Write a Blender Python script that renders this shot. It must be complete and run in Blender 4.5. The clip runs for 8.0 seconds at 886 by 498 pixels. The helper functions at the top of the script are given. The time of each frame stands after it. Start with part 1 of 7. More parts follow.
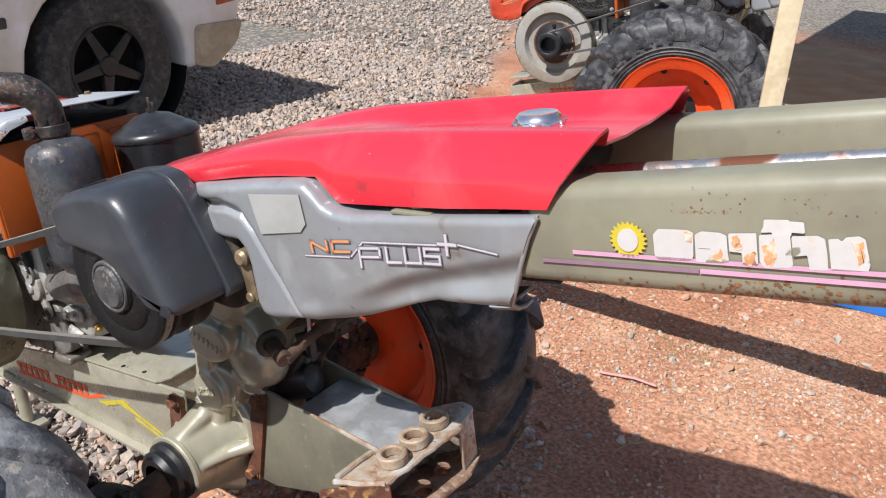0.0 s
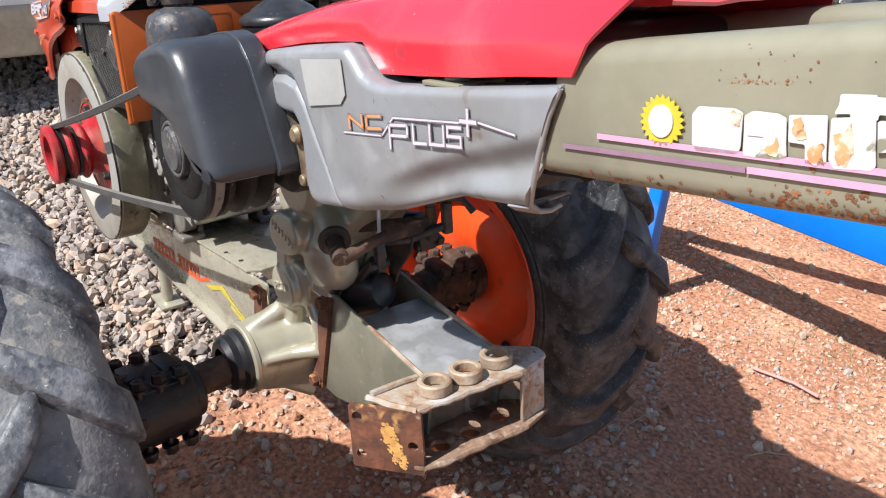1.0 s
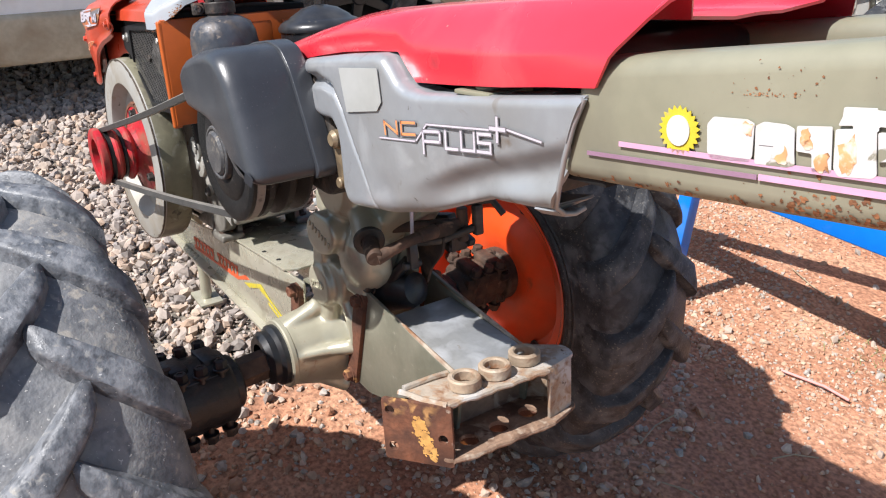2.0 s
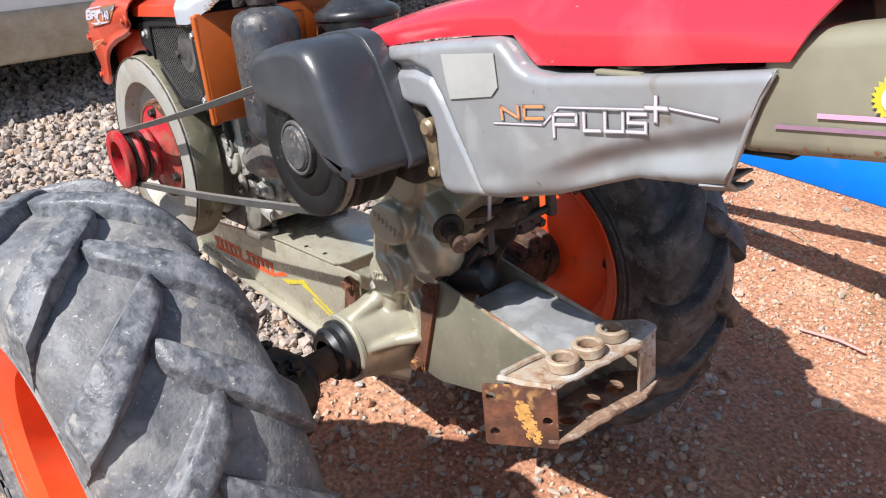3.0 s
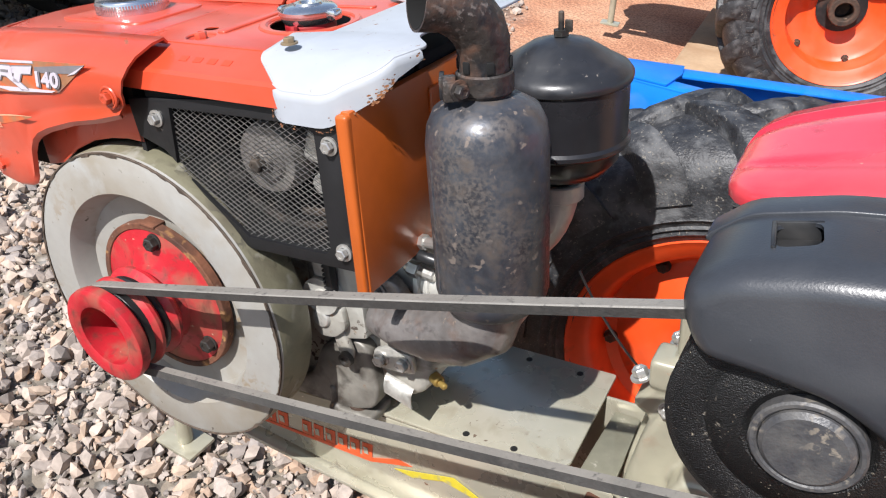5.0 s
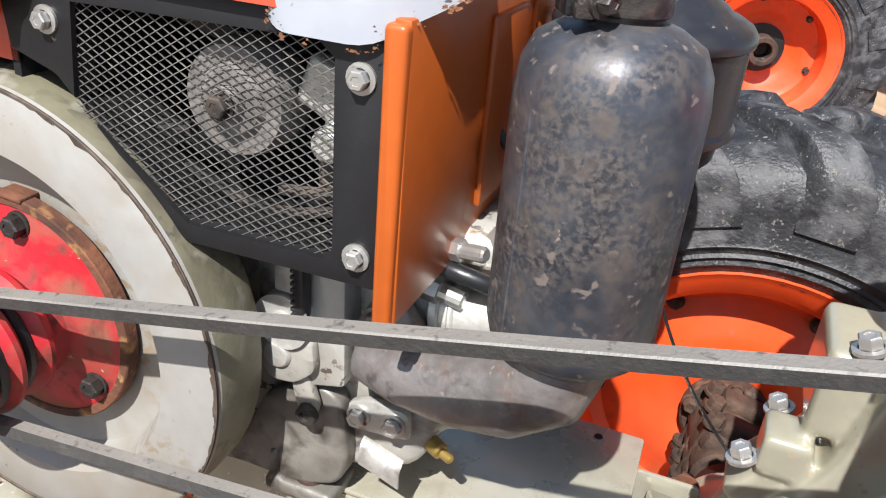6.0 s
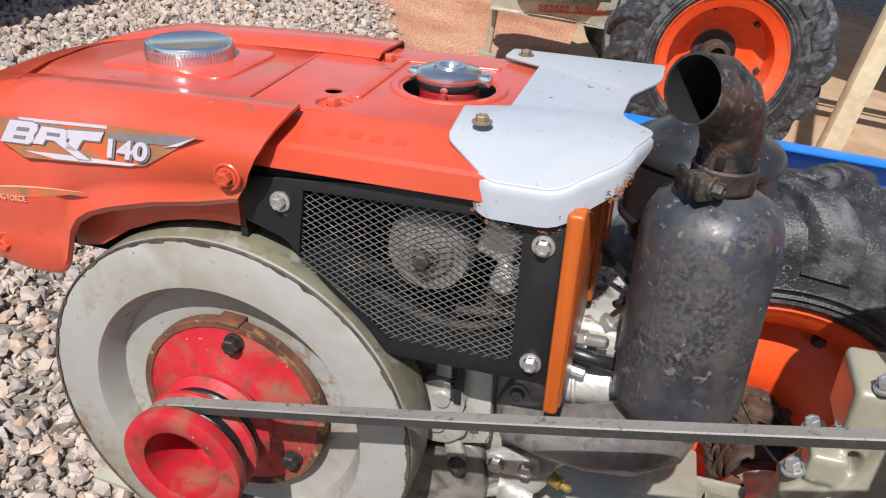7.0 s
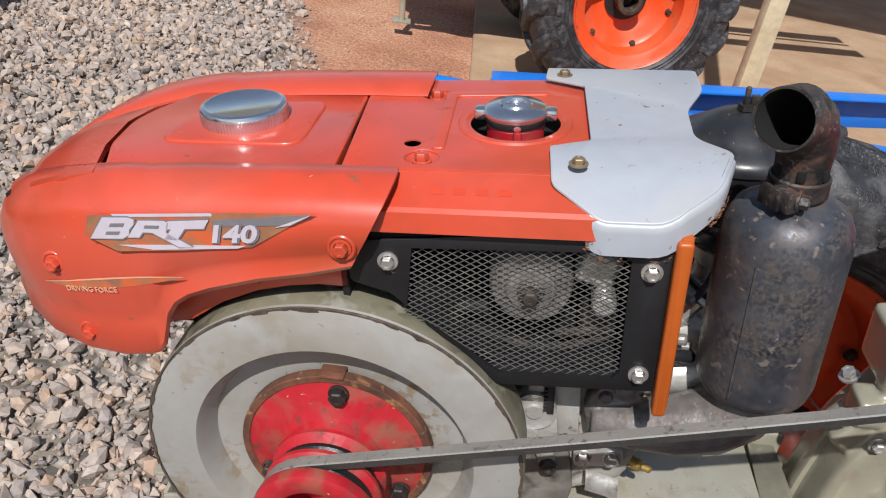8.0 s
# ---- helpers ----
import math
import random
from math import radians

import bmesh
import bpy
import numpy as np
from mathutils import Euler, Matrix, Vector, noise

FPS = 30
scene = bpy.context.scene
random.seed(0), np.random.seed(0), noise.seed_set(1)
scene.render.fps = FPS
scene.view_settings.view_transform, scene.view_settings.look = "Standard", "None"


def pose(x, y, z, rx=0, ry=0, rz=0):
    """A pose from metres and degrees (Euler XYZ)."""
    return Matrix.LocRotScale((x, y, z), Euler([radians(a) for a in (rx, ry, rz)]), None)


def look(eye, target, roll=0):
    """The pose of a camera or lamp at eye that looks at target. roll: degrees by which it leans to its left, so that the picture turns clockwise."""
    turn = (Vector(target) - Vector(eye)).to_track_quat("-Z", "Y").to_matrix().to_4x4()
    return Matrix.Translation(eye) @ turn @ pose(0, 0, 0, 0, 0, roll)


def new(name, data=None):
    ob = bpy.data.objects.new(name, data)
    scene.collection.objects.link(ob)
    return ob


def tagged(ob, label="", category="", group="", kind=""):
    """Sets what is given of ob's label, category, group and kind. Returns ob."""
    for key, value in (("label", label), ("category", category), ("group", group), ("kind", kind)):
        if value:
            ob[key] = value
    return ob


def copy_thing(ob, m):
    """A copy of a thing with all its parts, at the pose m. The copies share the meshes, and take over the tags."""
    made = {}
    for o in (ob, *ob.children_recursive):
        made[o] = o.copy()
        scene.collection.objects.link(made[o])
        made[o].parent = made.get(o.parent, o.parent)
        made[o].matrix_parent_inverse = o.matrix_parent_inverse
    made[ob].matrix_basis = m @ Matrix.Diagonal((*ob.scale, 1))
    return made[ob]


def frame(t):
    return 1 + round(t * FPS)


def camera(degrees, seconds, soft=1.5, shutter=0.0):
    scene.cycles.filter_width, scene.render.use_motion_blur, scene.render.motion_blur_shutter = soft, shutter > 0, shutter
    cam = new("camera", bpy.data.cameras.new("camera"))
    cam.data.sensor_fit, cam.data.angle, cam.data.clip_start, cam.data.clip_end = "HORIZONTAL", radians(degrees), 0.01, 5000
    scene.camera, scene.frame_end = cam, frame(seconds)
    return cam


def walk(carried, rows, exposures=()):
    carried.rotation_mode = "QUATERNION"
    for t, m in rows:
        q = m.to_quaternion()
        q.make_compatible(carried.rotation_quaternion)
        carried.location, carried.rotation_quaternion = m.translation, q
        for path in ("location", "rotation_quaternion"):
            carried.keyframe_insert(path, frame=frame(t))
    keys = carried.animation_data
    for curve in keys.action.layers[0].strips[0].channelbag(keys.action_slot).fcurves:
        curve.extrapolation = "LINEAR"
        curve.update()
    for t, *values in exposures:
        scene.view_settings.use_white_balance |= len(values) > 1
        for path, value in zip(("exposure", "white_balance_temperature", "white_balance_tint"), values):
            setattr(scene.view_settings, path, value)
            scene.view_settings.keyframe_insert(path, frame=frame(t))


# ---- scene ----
# ---- camera ----
cam = camera(58.9, 8.0, 1.15)
PATH = [
    (0, (0.864, -0.735, 1.244), (-0.132, 0.772, 0.386), 2.7),
    (0.3, (0.905, -0.671, 1.217), (-0.231, 0.714, 0.328), 3.2),
    (0.5, (0.948, -0.626, 1.191), (-0.273, 0.678, 0.292), 4.1),
    (0.7, (0.948, -0.581, 1.158), (-0.331, 0.646, 0.231), 3.6),
    (1, (0.936, -0.554, 1.133), (-0.413, 0.571, 0.176), 4.4),
    (1.2, (0.939, -0.565, 1.129), (-0.431, 0.533, 0.17), 4.6),
    (2.3, (0.964, -0.579, 1.154), (-0.436, 0.473, 0.188), 3.3),
    (2.5, (0.938, -0.601, 1.149), (-0.441, 0.468, 0.172), 2.9),
    (2.8, (0.879, -0.667, 1.142), (-0.446, 0.458, 0.154), 2.3),
    (3, (0.843, -0.709, 1.143), (-0.453, 0.445, 0.148), 2.0),
    (3.3, (0.747, -0.786, 1.177), (-0.471, 0.437, 0.168), 0.6),
    (3.5, (0.676, -0.794, 1.181), (-0.493, 0.47, 0.164), 0.1),
    (3.7, (0.598, -0.741, 1.166), (-0.527, 0.526, 0.103), -1.0),
    (4, (0.447, -0.684, 1.115), (-0.595, 0.57, -0.043), 0.0),
    (4.2, (0.379, -0.649, 1.112), (-0.642, 0.56, -0.111), -0.2),
    (4.5, (0.224, -0.642, 1.129), (-0.744, 0.614, -0.09), 1.4),
    (4.7, (0.119, -0.667, 1.133), (-0.75, 0.691, -0.05), 3.6),
    (5, (-0.019, -0.667, 1.113), (-0.738, 0.823, -0.011), 7.3),
    (5.2, (-0.069, -0.66, 1.104), (-0.706, 0.893, 0.017), 9.7),
    (6.3, (-0.257, -0.51, 0.911), (-0.636, 1.176, -0.096), 17.8),
    (6.5, (-0.279, -0.544, 0.963), (-0.624, 1.147, -0.048), 17.2),
    (6.7, (-0.302, -0.587, 1.005), (-0.62, 1.109, -0.005), 16.5),
    (7, (-0.357, -0.683, 1.071), (-0.651, 1.013, 0.053), 14.9),
    (7.3, (-0.407, -0.687, 1.091), (-0.683, 1.01, 0.069), 13.4),
    (7.5, (-0.457, -0.658, 1.088), (-0.688, 1.026, 0.035), 12.3),
    (7.8, (-0.505, -0.665, 1.1), (-0.627, 1.025, 0.036), 11.4),
    (8, (-0.526, -0.709, 1.118), (-0.564, 0.978, 0.045), 11.3),
]
EXPOSURES = [(0, 0.50), (1, 0.78), (2.5, 0.83), (3.5, 0.80), (4.5, 0.85), (5.2, 0.74), (6.5, 1.06), (7, 0.48), (7.5, 0.26), (8, 0.15)]
walk(cam, [(t, look(eye, target, roll)) for t, eye, target, roll in PATH], EXPOSURES)

# ---- world, sun, exposure ----
KX, KY = 0.13, 0.80          # shadow shift on the ground per metre of height
world = bpy.data.worlds.new("sky")
scene.world = world
world.use_nodes = True
wn = world.node_tree
sky = wn.nodes.new("ShaderNodeTexSky")
sky.sky_type, sky.sun_disc = "NISHITA", False
sky.sun_elevation = math.atan2(1.0, math.hypot(KX, KY))
sky.sun_rotation = math.atan2(-KX, -KY)
wn.links.new(sky.outputs[0], wn.nodes["Background"].inputs[0])
wn.nodes["Background"].inputs[1].default_value = 0.088
sun = new("sun", bpy.data.lights.new("sun", "SUN"))
sun.data.energy, sun.data.angle, sun.data.color = 4.75, radians(0.6), (1.0, 0.975, 0.97)
sun.matrix_world = look((-3 * KX, -3 * KY, 3), (0, 0, 0))

# ---- materials ----
def mat(name, col, rough=0.5, metal=0.0, var=0.15, vscale=9.0, bump=0.1, bscale=180.0, layers=(), coat=0.0, island=None, rand=0.0):
    """Base colour with two scales of variation; layers are (colour, amount, softness, scale, roughness), and may end in the scale and level of the patches that hold them."""
    m = bpy.data.materials.new(name)
    m.use_nodes = True
    nt = m.node_tree
    N, L = nt.nodes, nt.links
    b = N["Principled BSDF"]
    tc = N.new("ShaderNodeTexCoord").outputs["Object"]

    def noise_tex(scale, detail=6.0, distortion=0.0):
        n = N.new("ShaderNodeTexNoise")
        n.inputs["Scale"].default_value, n.inputs["Detail"].default_value = scale, detail
        n.inputs["Distortion"].default_value = distortion
        L.new(tc, n.inputs["Vector"])
        return n.outputs["Fac"]

    def ramp(fac, stops):
        r = N.new("ShaderNodeValToRGB")
        els = r.color_ramp.elements
        while len(els) < len(stops):
            els.new(0.5)
        for e, (p, c) in zip(els, stops):
            e.position, e.color = p, (*c, 1) if len(c) == 3 else c
        L.new(fac, r.inputs[0])
        return r.outputs[0]

    def mixc(fac, a, c):
        x = N.new("ShaderNodeMix")
        x.data_type = "RGBA"
        L.new(fac, x.inputs[0])
        for sock, v in ((x.inputs[6], a), (x.inputs[7], c)):
            if isinstance(v, tuple):
                sock.default_value = (*v[:3], 1)
            else:
                L.new(v, sock)
        return x.outputs[2]

    def mixf(fac, a, c):
        x = N.new("ShaderNodeMix")
        L.new(fac, x.inputs[0])
        for sock, v in ((x.inputs[2], a), (x.inputs[3], c)):
            if isinstance(v, float):
                sock.default_value = v
            else:
                L.new(v, sock)
        return x.outputs[0]

    lo = tuple(c * (1 - var) for c in col)
    hi = tuple(min(1, c * (1 + var)) for c in col)
    if island:
        g = N.new("ShaderNodeNewGeometry")
        colour = ramp(g.outputs["Random Per Island"], island)
        shade = ramp(noise_tex(vscale), [(0.3, (1 - var,) * 3), (0.7, (1 + var,) * 3)])
        mul = N.new("ShaderNodeMix")
        mul.data_type, mul.blend_type = "RGBA", "MULTIPLY"
        mul.inputs[0].default_value = 1.0
        L.new(colour, mul.inputs[6])
        L.new(shade, mul.inputs[7])
        colour = mul.outputs[2]
    else:
        colour = ramp(noise_tex(vscale), [(0.3, lo), (0.7, hi)])
    if bscale and var:
        fine = ramp(noise_tex(bscale * 0.6, 3.0), [(0.35, (1 - var * 0.6,) * 3), (0.65, (1 + var * 0.4,) * 3)])
        mul = N.new("ShaderNodeMix")
        mul.data_type, mul.blend_type = "RGBA", "MULTIPLY"
        mul.inputs[0].default_value = 1.0
        L.new(colour, mul.inputs[6])
        L.new(fine, mul.inputs[7])
        colour = mul.outputs[2]
    roughness = mixf(noise_tex(vscale * 2.3), max(0.0, rough - 0.08), min(1.0, rough + 0.1))
    for lcol, amount, soft, scale, lrough, *cluster in layers:
        fac = ramp(noise_tex(scale, 9.0, 0.4), [(max(0.0, 1 - amount - soft), (0, 0, 0)), (min(1.0, 1 - amount + soft), (1, 1, 1))])
        if cluster:
            area = ramp(noise_tex(cluster[0], 3.0), [(cluster[1] - 0.06, (0, 0, 0)), (cluster[1] + 0.06, (1, 1, 1))])
            both = N.new("ShaderNodeMath")
            both.operation = "MULTIPLY"
            L.new(fac, both.inputs[0])
            L.new(area, both.inputs[1])
            fac = both.outputs[0]
        colour = mixc(fac, colour, lcol)
        roughness = mixf(fac, roughness, float(lrough))
    L.new(colour, b.inputs["Base Color"])
    L.new(roughness, b.inputs["Roughness"])
    b.inputs["Metallic"].default_value = metal
    if coat:
        b.inputs["Coat Weight"].default_value, b.inputs["Coat Roughness"].default_value = coat, 0.12
    if bump:
        bp = N.new("ShaderNodeBump")
        bp.inputs["Strength"].default_value, bp.inputs["Distance"].default_value = bump, 0.004
        L.new(noise_tex(bscale, 4.0), bp.inputs["Height"])
        L.new(bp.outputs[0], b.inputs["Normal"])
    return m


DUST = (0.30, 0.22, 0.15)
RUSTC = (0.16, 0.06, 0.025)
M = dict(
    hood=mat("orange_hood_paint", (0.545, 0.060, 0.025), 0.27, var=0.07, vscale=5, bump=0.03, bscale=60, layers=[((0.50, 0.09, 0.055), 0.42, 0.2, 5, 0.42), ((0.40, 0.055, 0.02), 0.38, 0.15, 12, 0.33), ((0.24, 0.07, 0.03), 0.285, 0.03, 46, 0.7), ((0.56, 0.2, 0.12), 0.26, 0.02, 120, 0.6)], coat=0.5),
    panel=mat("orange_panel_paint", (0.41, 0.085, 0.011), 0.38, var=0.08, vscale=7, bump=0.03, bscale=90, layers=[((0.25, 0.09, 0.03), 0.34, 0.1, 14, 0.6)]),
    rim=mat("orange_rim_paint", (0.74, 0.07, 0.012), 0.35, var=0.07, vscale=6, bump=0.03, bscale=80, layers=[((0.25, 0.06, 0.02), 0.3, 0.06, 18, 0.7), ((0.35, 0.13, 0.06), 0.33, 0.2, 7, 0.6)]),
    red=mat("red_enamel", (0.58, 0.022, 0.038), 0.24, var=0.05, vscale=4, bump=0.03, bscale=70, layers=[((0.60, 0.10, 0.11), 0.34, 0.15, 7, 0.4), ((0.34, 0.02, 0.03), 0.30, 0.06, 30, 0.5), ((0.6, 0.3, 0.22), 0.235, 0.015, 90, 0.6)], coat=0.6),
    silver=mat("silver_grey_paint", (0.285, 0.30, 0.315), 0.34, 0.3, var=0.06, vscale=7, bump=0.04, bscale=120, layers=[((0.23, 0.225, 0.21), 0.40, 0.2, 7, 0.5), ((0.40, 0.41, 0.42), 0.36, 0.12, 16, 0.3), ((0.12, 0.11, 0.1), 0.275, 0.025, 75, 0.6), ((0.17, 0.14, 0.11), 0.30, 0.06, 22, 0.6)]),
    olive=mat("olive_grey_paint", (0.20, 0.192, 0.135), 0.4, var=0.07, vscale=6, bump=0.04, bscale=120, layers=[((0.26, 0.245, 0.185), 0.42, 0.2, 5, 0.45), ((0.13, 0.12, 0.09), 0.34, 0.15, 11, 0.6), (RUSTC, 0.275, 0.02, 34, 0.85), ((0.09, 0.05, 0.03), 0.25, 0.015, 90, 0.8)]),
    gear=mat("gearbox_green_enamel", (0.385, 0.365, 0.275), 0.32, 0.28, var=0.08, vscale=12, bump=0.05, bscale=70, layers=[((0.21, 0.19, 0.14), 0.30, 0.10, 14, 0.45), (DUST, 0.27, 0.08, 22, 0.7), ((0.36, 0.29, 0.21), 0.36, 0.04, 120, 0.85, 9, 0.56)], coat=0.4),
    plate=mat("scuffed_plate_paint", (0.165, 0.16, 0.118), 0.38, 0.15, var=0.12, vscale=10, bump=0.06, bscale=150, layers=[((0.33, 0.31, 0.26), 0.31, 0.05, 90, 0.6), (RUSTC, 0.29, 0.04, 30, 0.85), ((0.28, 0.26, 0.2), 0.36, 0.2, 6, 0.45)]),
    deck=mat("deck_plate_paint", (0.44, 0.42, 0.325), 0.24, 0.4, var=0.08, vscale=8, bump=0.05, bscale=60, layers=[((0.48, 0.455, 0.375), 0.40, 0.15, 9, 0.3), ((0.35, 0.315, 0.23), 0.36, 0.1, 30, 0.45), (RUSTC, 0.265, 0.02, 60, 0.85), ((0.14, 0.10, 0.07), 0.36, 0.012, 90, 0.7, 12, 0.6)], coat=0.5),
    white=mat("white_cover_paint", (0.335, 0.357, 0.39), 0.36, var=0.05, vscale=6, bump=0.03, bscale=100, layers=[((0.37, 0.36, 0.335), 0.36, 0.15, 9, 0.6), ((0.24, 0.12, 0.06), 0.36, 0.03, 150, 0.85, 17, 0.64), ((0.20, 0.10, 0.05), 0.30, 0.015, 95, 0.85), ((0.28, 0.27, 0.26), 0.26, 0.02, 130, 0.7)]),
    fly=mat("flywheel_grey_paint", (0.315, 0.306, 0.28), 0.46, 0.1, var=0.05, vscale=6, bump=0.05, bscale=130, layers=[((0.245, 0.215, 0.165), 0.43, 0.14, 8, 0.55), ((0.355, 0.36, 0.35), 0.36, 0.12, 15, 0.4), ((0.23, 0.165, 0.095), 0.46, 0.05, 90, 0.8, 7, 0.58), ((0.12, 0.10, 0.08), 0.32, 0.02, 120, 0.75, 9, 0.55)]),
    flyrim=mat("chipped_flywheel_rim", (0.20, 0.188, 0.125), 0.5, 0.1, var=0.1, vscale=9, bump=0.12, bscale=140, layers=[((0.10, 0.085, 0.06), 0.44, 0.12, 14, 0.6), ((0.05, 0.042, 0.035), 0.44, 0.03, 60, 0.8, 10, 0.52), ((0.30, 0.29, 0.24), 0.36, 0.06, 40, 0.5)]),
    pulley=mat("red_pulley_paint", (0.38, 0.012, 0.020), 0.40, var=0.12, vscale=10, bump=0.08, bscale=130, layers=[((0.46, 0.03, 0.035), 0.36, 0.15, 12, 0.5), ((0.22, 0.085, 0.05), 0.40, 0.12, 26, 0.8), ((0.12, 0.03, 0.02), 0.36, 0.10, 60, 0.8), ((0.42, 0.30, 0.2), 0.27, 0.02, 150, 0.8)]),
    plastic=mat("dark_grey_plastic", (0.032, 0.035, 0.041), 0.30, var=0.08, vscale=12, bump=0.06, bscale=600, layers=[((0.055, 0.058, 0.063), 0.36, 0.2, 12, 0.42), ((0.24, 0.23, 0.22), 0.245, 0.010, 240, 0.7), ((0.18, 0.175, 0.17), 0.31, 0.012, 330, 0.7, 9, 0.60)]),
    muffler=mat("sooty_black_muffler", (0.048, 0.053, 0.064), 0.30, 0.3, var=0.2, vscale=11, bump=0.05, bscale=200, layers=[((0.085, 0.09, 0.10), 0.42, 0.15, 24, 0.4), ((0.022, 0.022, 0.026), 0.40, 0.12, 26, 0.34), ((0.092, 0.076, 0.066), 0.38, 0.10, 60, 0.65), ((0.105, 0.092, 0.084), 0.47, 0.12, 260, 0.7, 13, 0.50), ((0.17, 0.14, 0.12), 0.335, 0.03, 90, 0.75), ((0.25, 0.20, 0.17), 0.285, 0.015, 130, 0.8)]),
    exhaust=mat("burnt_exhaust_steel", (0.048, 0.042, 0.038), 0.45, 0.4, var=0.35, vscale=22, bump=0.3, bscale=150, layers=[((0.15, 0.13, 0.118), 0.42, 0.04, 240, 0.7, 16, 0.5), ((0.11, 0.06, 0.04), 0.40, 0.08, 45, 0.8), ((0.016, 0.016, 0.018), 0.42, 0.08, 60, 0.55)]),
    # near-black for pipe soot, and for shade put into gaps and recesses
    soot_shade=mat("soot_shade", (0.0025, 0.0025, 0.0025), 0.95, var=0.2, bump=0.0),
    black=mat("black_enamel", (0.014, 0.015, 0.017), 0.35, var=0.15, vscale=12, bump=0.05, bscale=160, layers=[((0.07, 0.066, 0.06), 0.32, 0.15, 13, 0.6)]),
    grime=mat("oily_black_grime", (0.022, 0.019, 0.016), 0.55, var=0.35, vscale=22, bump=0.35, bscale=130, layers=[((0.10, 0.075, 0.055), 0.36, 0.1, 25, 0.8)]),
    disc=mat("pitted_black_disc", (0.004, 0.004, 0.004), 0.42, var=0.3, vscale=25, bump=0.55, bscale=900, layers=[((0.30, 0.26, 0.19), 0.29, 0.012, 420, 0.6), ((0.16, 0.14, 0.11), 0.36, 0.012, 260, 0.6, 25, 0.6)]),
    cap=mat("worn_black_cap", (0.05, 0.05, 0.053), 0.42, var=0.15, vscale=30, bump=0.2, bscale=300, layers=[((0.10, 0.095, 0.088), 0.40, 0.15, 40, 0.6), ((0.24, 0.205, 0.16), 0.42, 0.03, 150, 0.7, 30, 0.56)]),
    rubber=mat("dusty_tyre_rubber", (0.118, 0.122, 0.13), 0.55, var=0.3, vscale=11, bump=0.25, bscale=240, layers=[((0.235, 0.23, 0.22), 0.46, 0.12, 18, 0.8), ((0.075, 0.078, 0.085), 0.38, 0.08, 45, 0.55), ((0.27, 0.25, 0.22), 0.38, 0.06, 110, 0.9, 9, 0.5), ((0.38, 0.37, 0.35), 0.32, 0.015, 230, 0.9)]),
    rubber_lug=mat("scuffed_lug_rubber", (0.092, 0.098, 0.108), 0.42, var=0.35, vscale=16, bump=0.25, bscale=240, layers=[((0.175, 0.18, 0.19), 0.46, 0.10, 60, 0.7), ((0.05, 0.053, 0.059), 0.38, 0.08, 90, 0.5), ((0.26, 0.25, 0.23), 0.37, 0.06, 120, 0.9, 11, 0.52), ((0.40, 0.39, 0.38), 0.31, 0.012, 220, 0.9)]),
    # darker tyre rubber, with the shade on far and back wheels in its colour
    rubber_dark_shaded=mat("dark_shaded_tyre_rubber", (0.028, 0.029, 0.032), 0.46, var=0.25, vscale=14, bump=0.35, bscale=260, layers=[((0.095, 0.096, 0.098), 0.42, 0.10, 24, 0.7), ((0.18, 0.165, 0.14), 0.36, 0.02, 230, 0.9, 9, 0.5), ((0.014, 0.014, 0.016), 0.42, 0.08, 40, 0.5), ((0.16, 0.14, 0.115), 0.27, 0.03, 75, 0.9)]),
    belt=mat("worn_rubber_belt", (0.165, 0.155, 0.138), 0.48, var=0.10, vscale=14, bump=0.2, bscale=500, layers=[((0.22, 0.205, 0.18), 0.44, 0.2, 12, 0.6), ((0.06, 0.056, 0.052), 0.34, 0.08, 160, 0.6)]),
    belt_black=mat("shiny_black_rubber", (0.010, 0.010, 0.011), 0.35, var=0.2, vscale=30, bump=0.1, bscale=300),
    beltside=mat("black_belt_side", (0.045, 0.043, 0.040), 0.6, var=0.2, vscale=20, bump=0.2, bscale=400, layers=[((0.06, 0.055, 0.05), 0.36, 0.08, 60, 0.7)]),
    greasy=mat("greasy_black_casting", (0.022, 0.021, 0.022), 0.4, 0.2, var=0.3, vscale=20, bump=0.25, bscale=120, layers=[((0.08, 0.045, 0.03), 0.36, 0.1, 26, 0.7)]),
    screenblack=mat("chipped_black_guard_paint", (0.006, 0.006, 0.007), 0.55, var=0.2, vscale=20, bump=0.06, bscale=160, layers=[((0.30, 0.27, 0.24), 0.235, 0.02, 80, 0.7)]),
    dusty=mat("dust_covered_casting", (0.20, 0.183, 0.165), 0.75, var=0.15, vscale=25, bump=0.15, bscale=160, layers=[((0.15, 0.13, 0.11), 0.42, 0.15, 30, 0.9), ((0.05, 0.046, 0.042), 0.40, 0.2, 60, 0.7)]),
    sticker=mat("worn_brown_sticker", (0.30, 0.14, 0.07), 0.45, var=0.2, vscale=20, bump=0.02, layers=[((0.55, 0.10, 0.03), 0.46, 0.08, 30, 0.5), ((0.13, 0.10, 0.09), 0.38, 0.06, 24, 0.5)]),
    chip=mat("bare_iron_chip", (0.085, 0.062, 0.045), 0.7, 0.2, var=0.3, vscale=60, bump=0.2, bscale=200),
    cleaner=mat("glossy_black_canister", (0.014, 0.014, 0.016), 0.28, var=0.15, vscale=12, bump=0.05, bscale=120, layers=[((0.05, 0.049, 0.047), 0.28, 0.1, 16, 0.5)]),
    lid=mat("dusty_black_lid", (0.022, 0.023, 0.026), 0.3, 0.1, var=0.15, vscale=14, bump=0.06, bscale=140, layers=[((0.06, 0.06, 0.06), 0.38, 0.16, 18, 0.45), ((0.14, 0.125, 0.11), 0.29, 0.02, 160, 0.8)]),
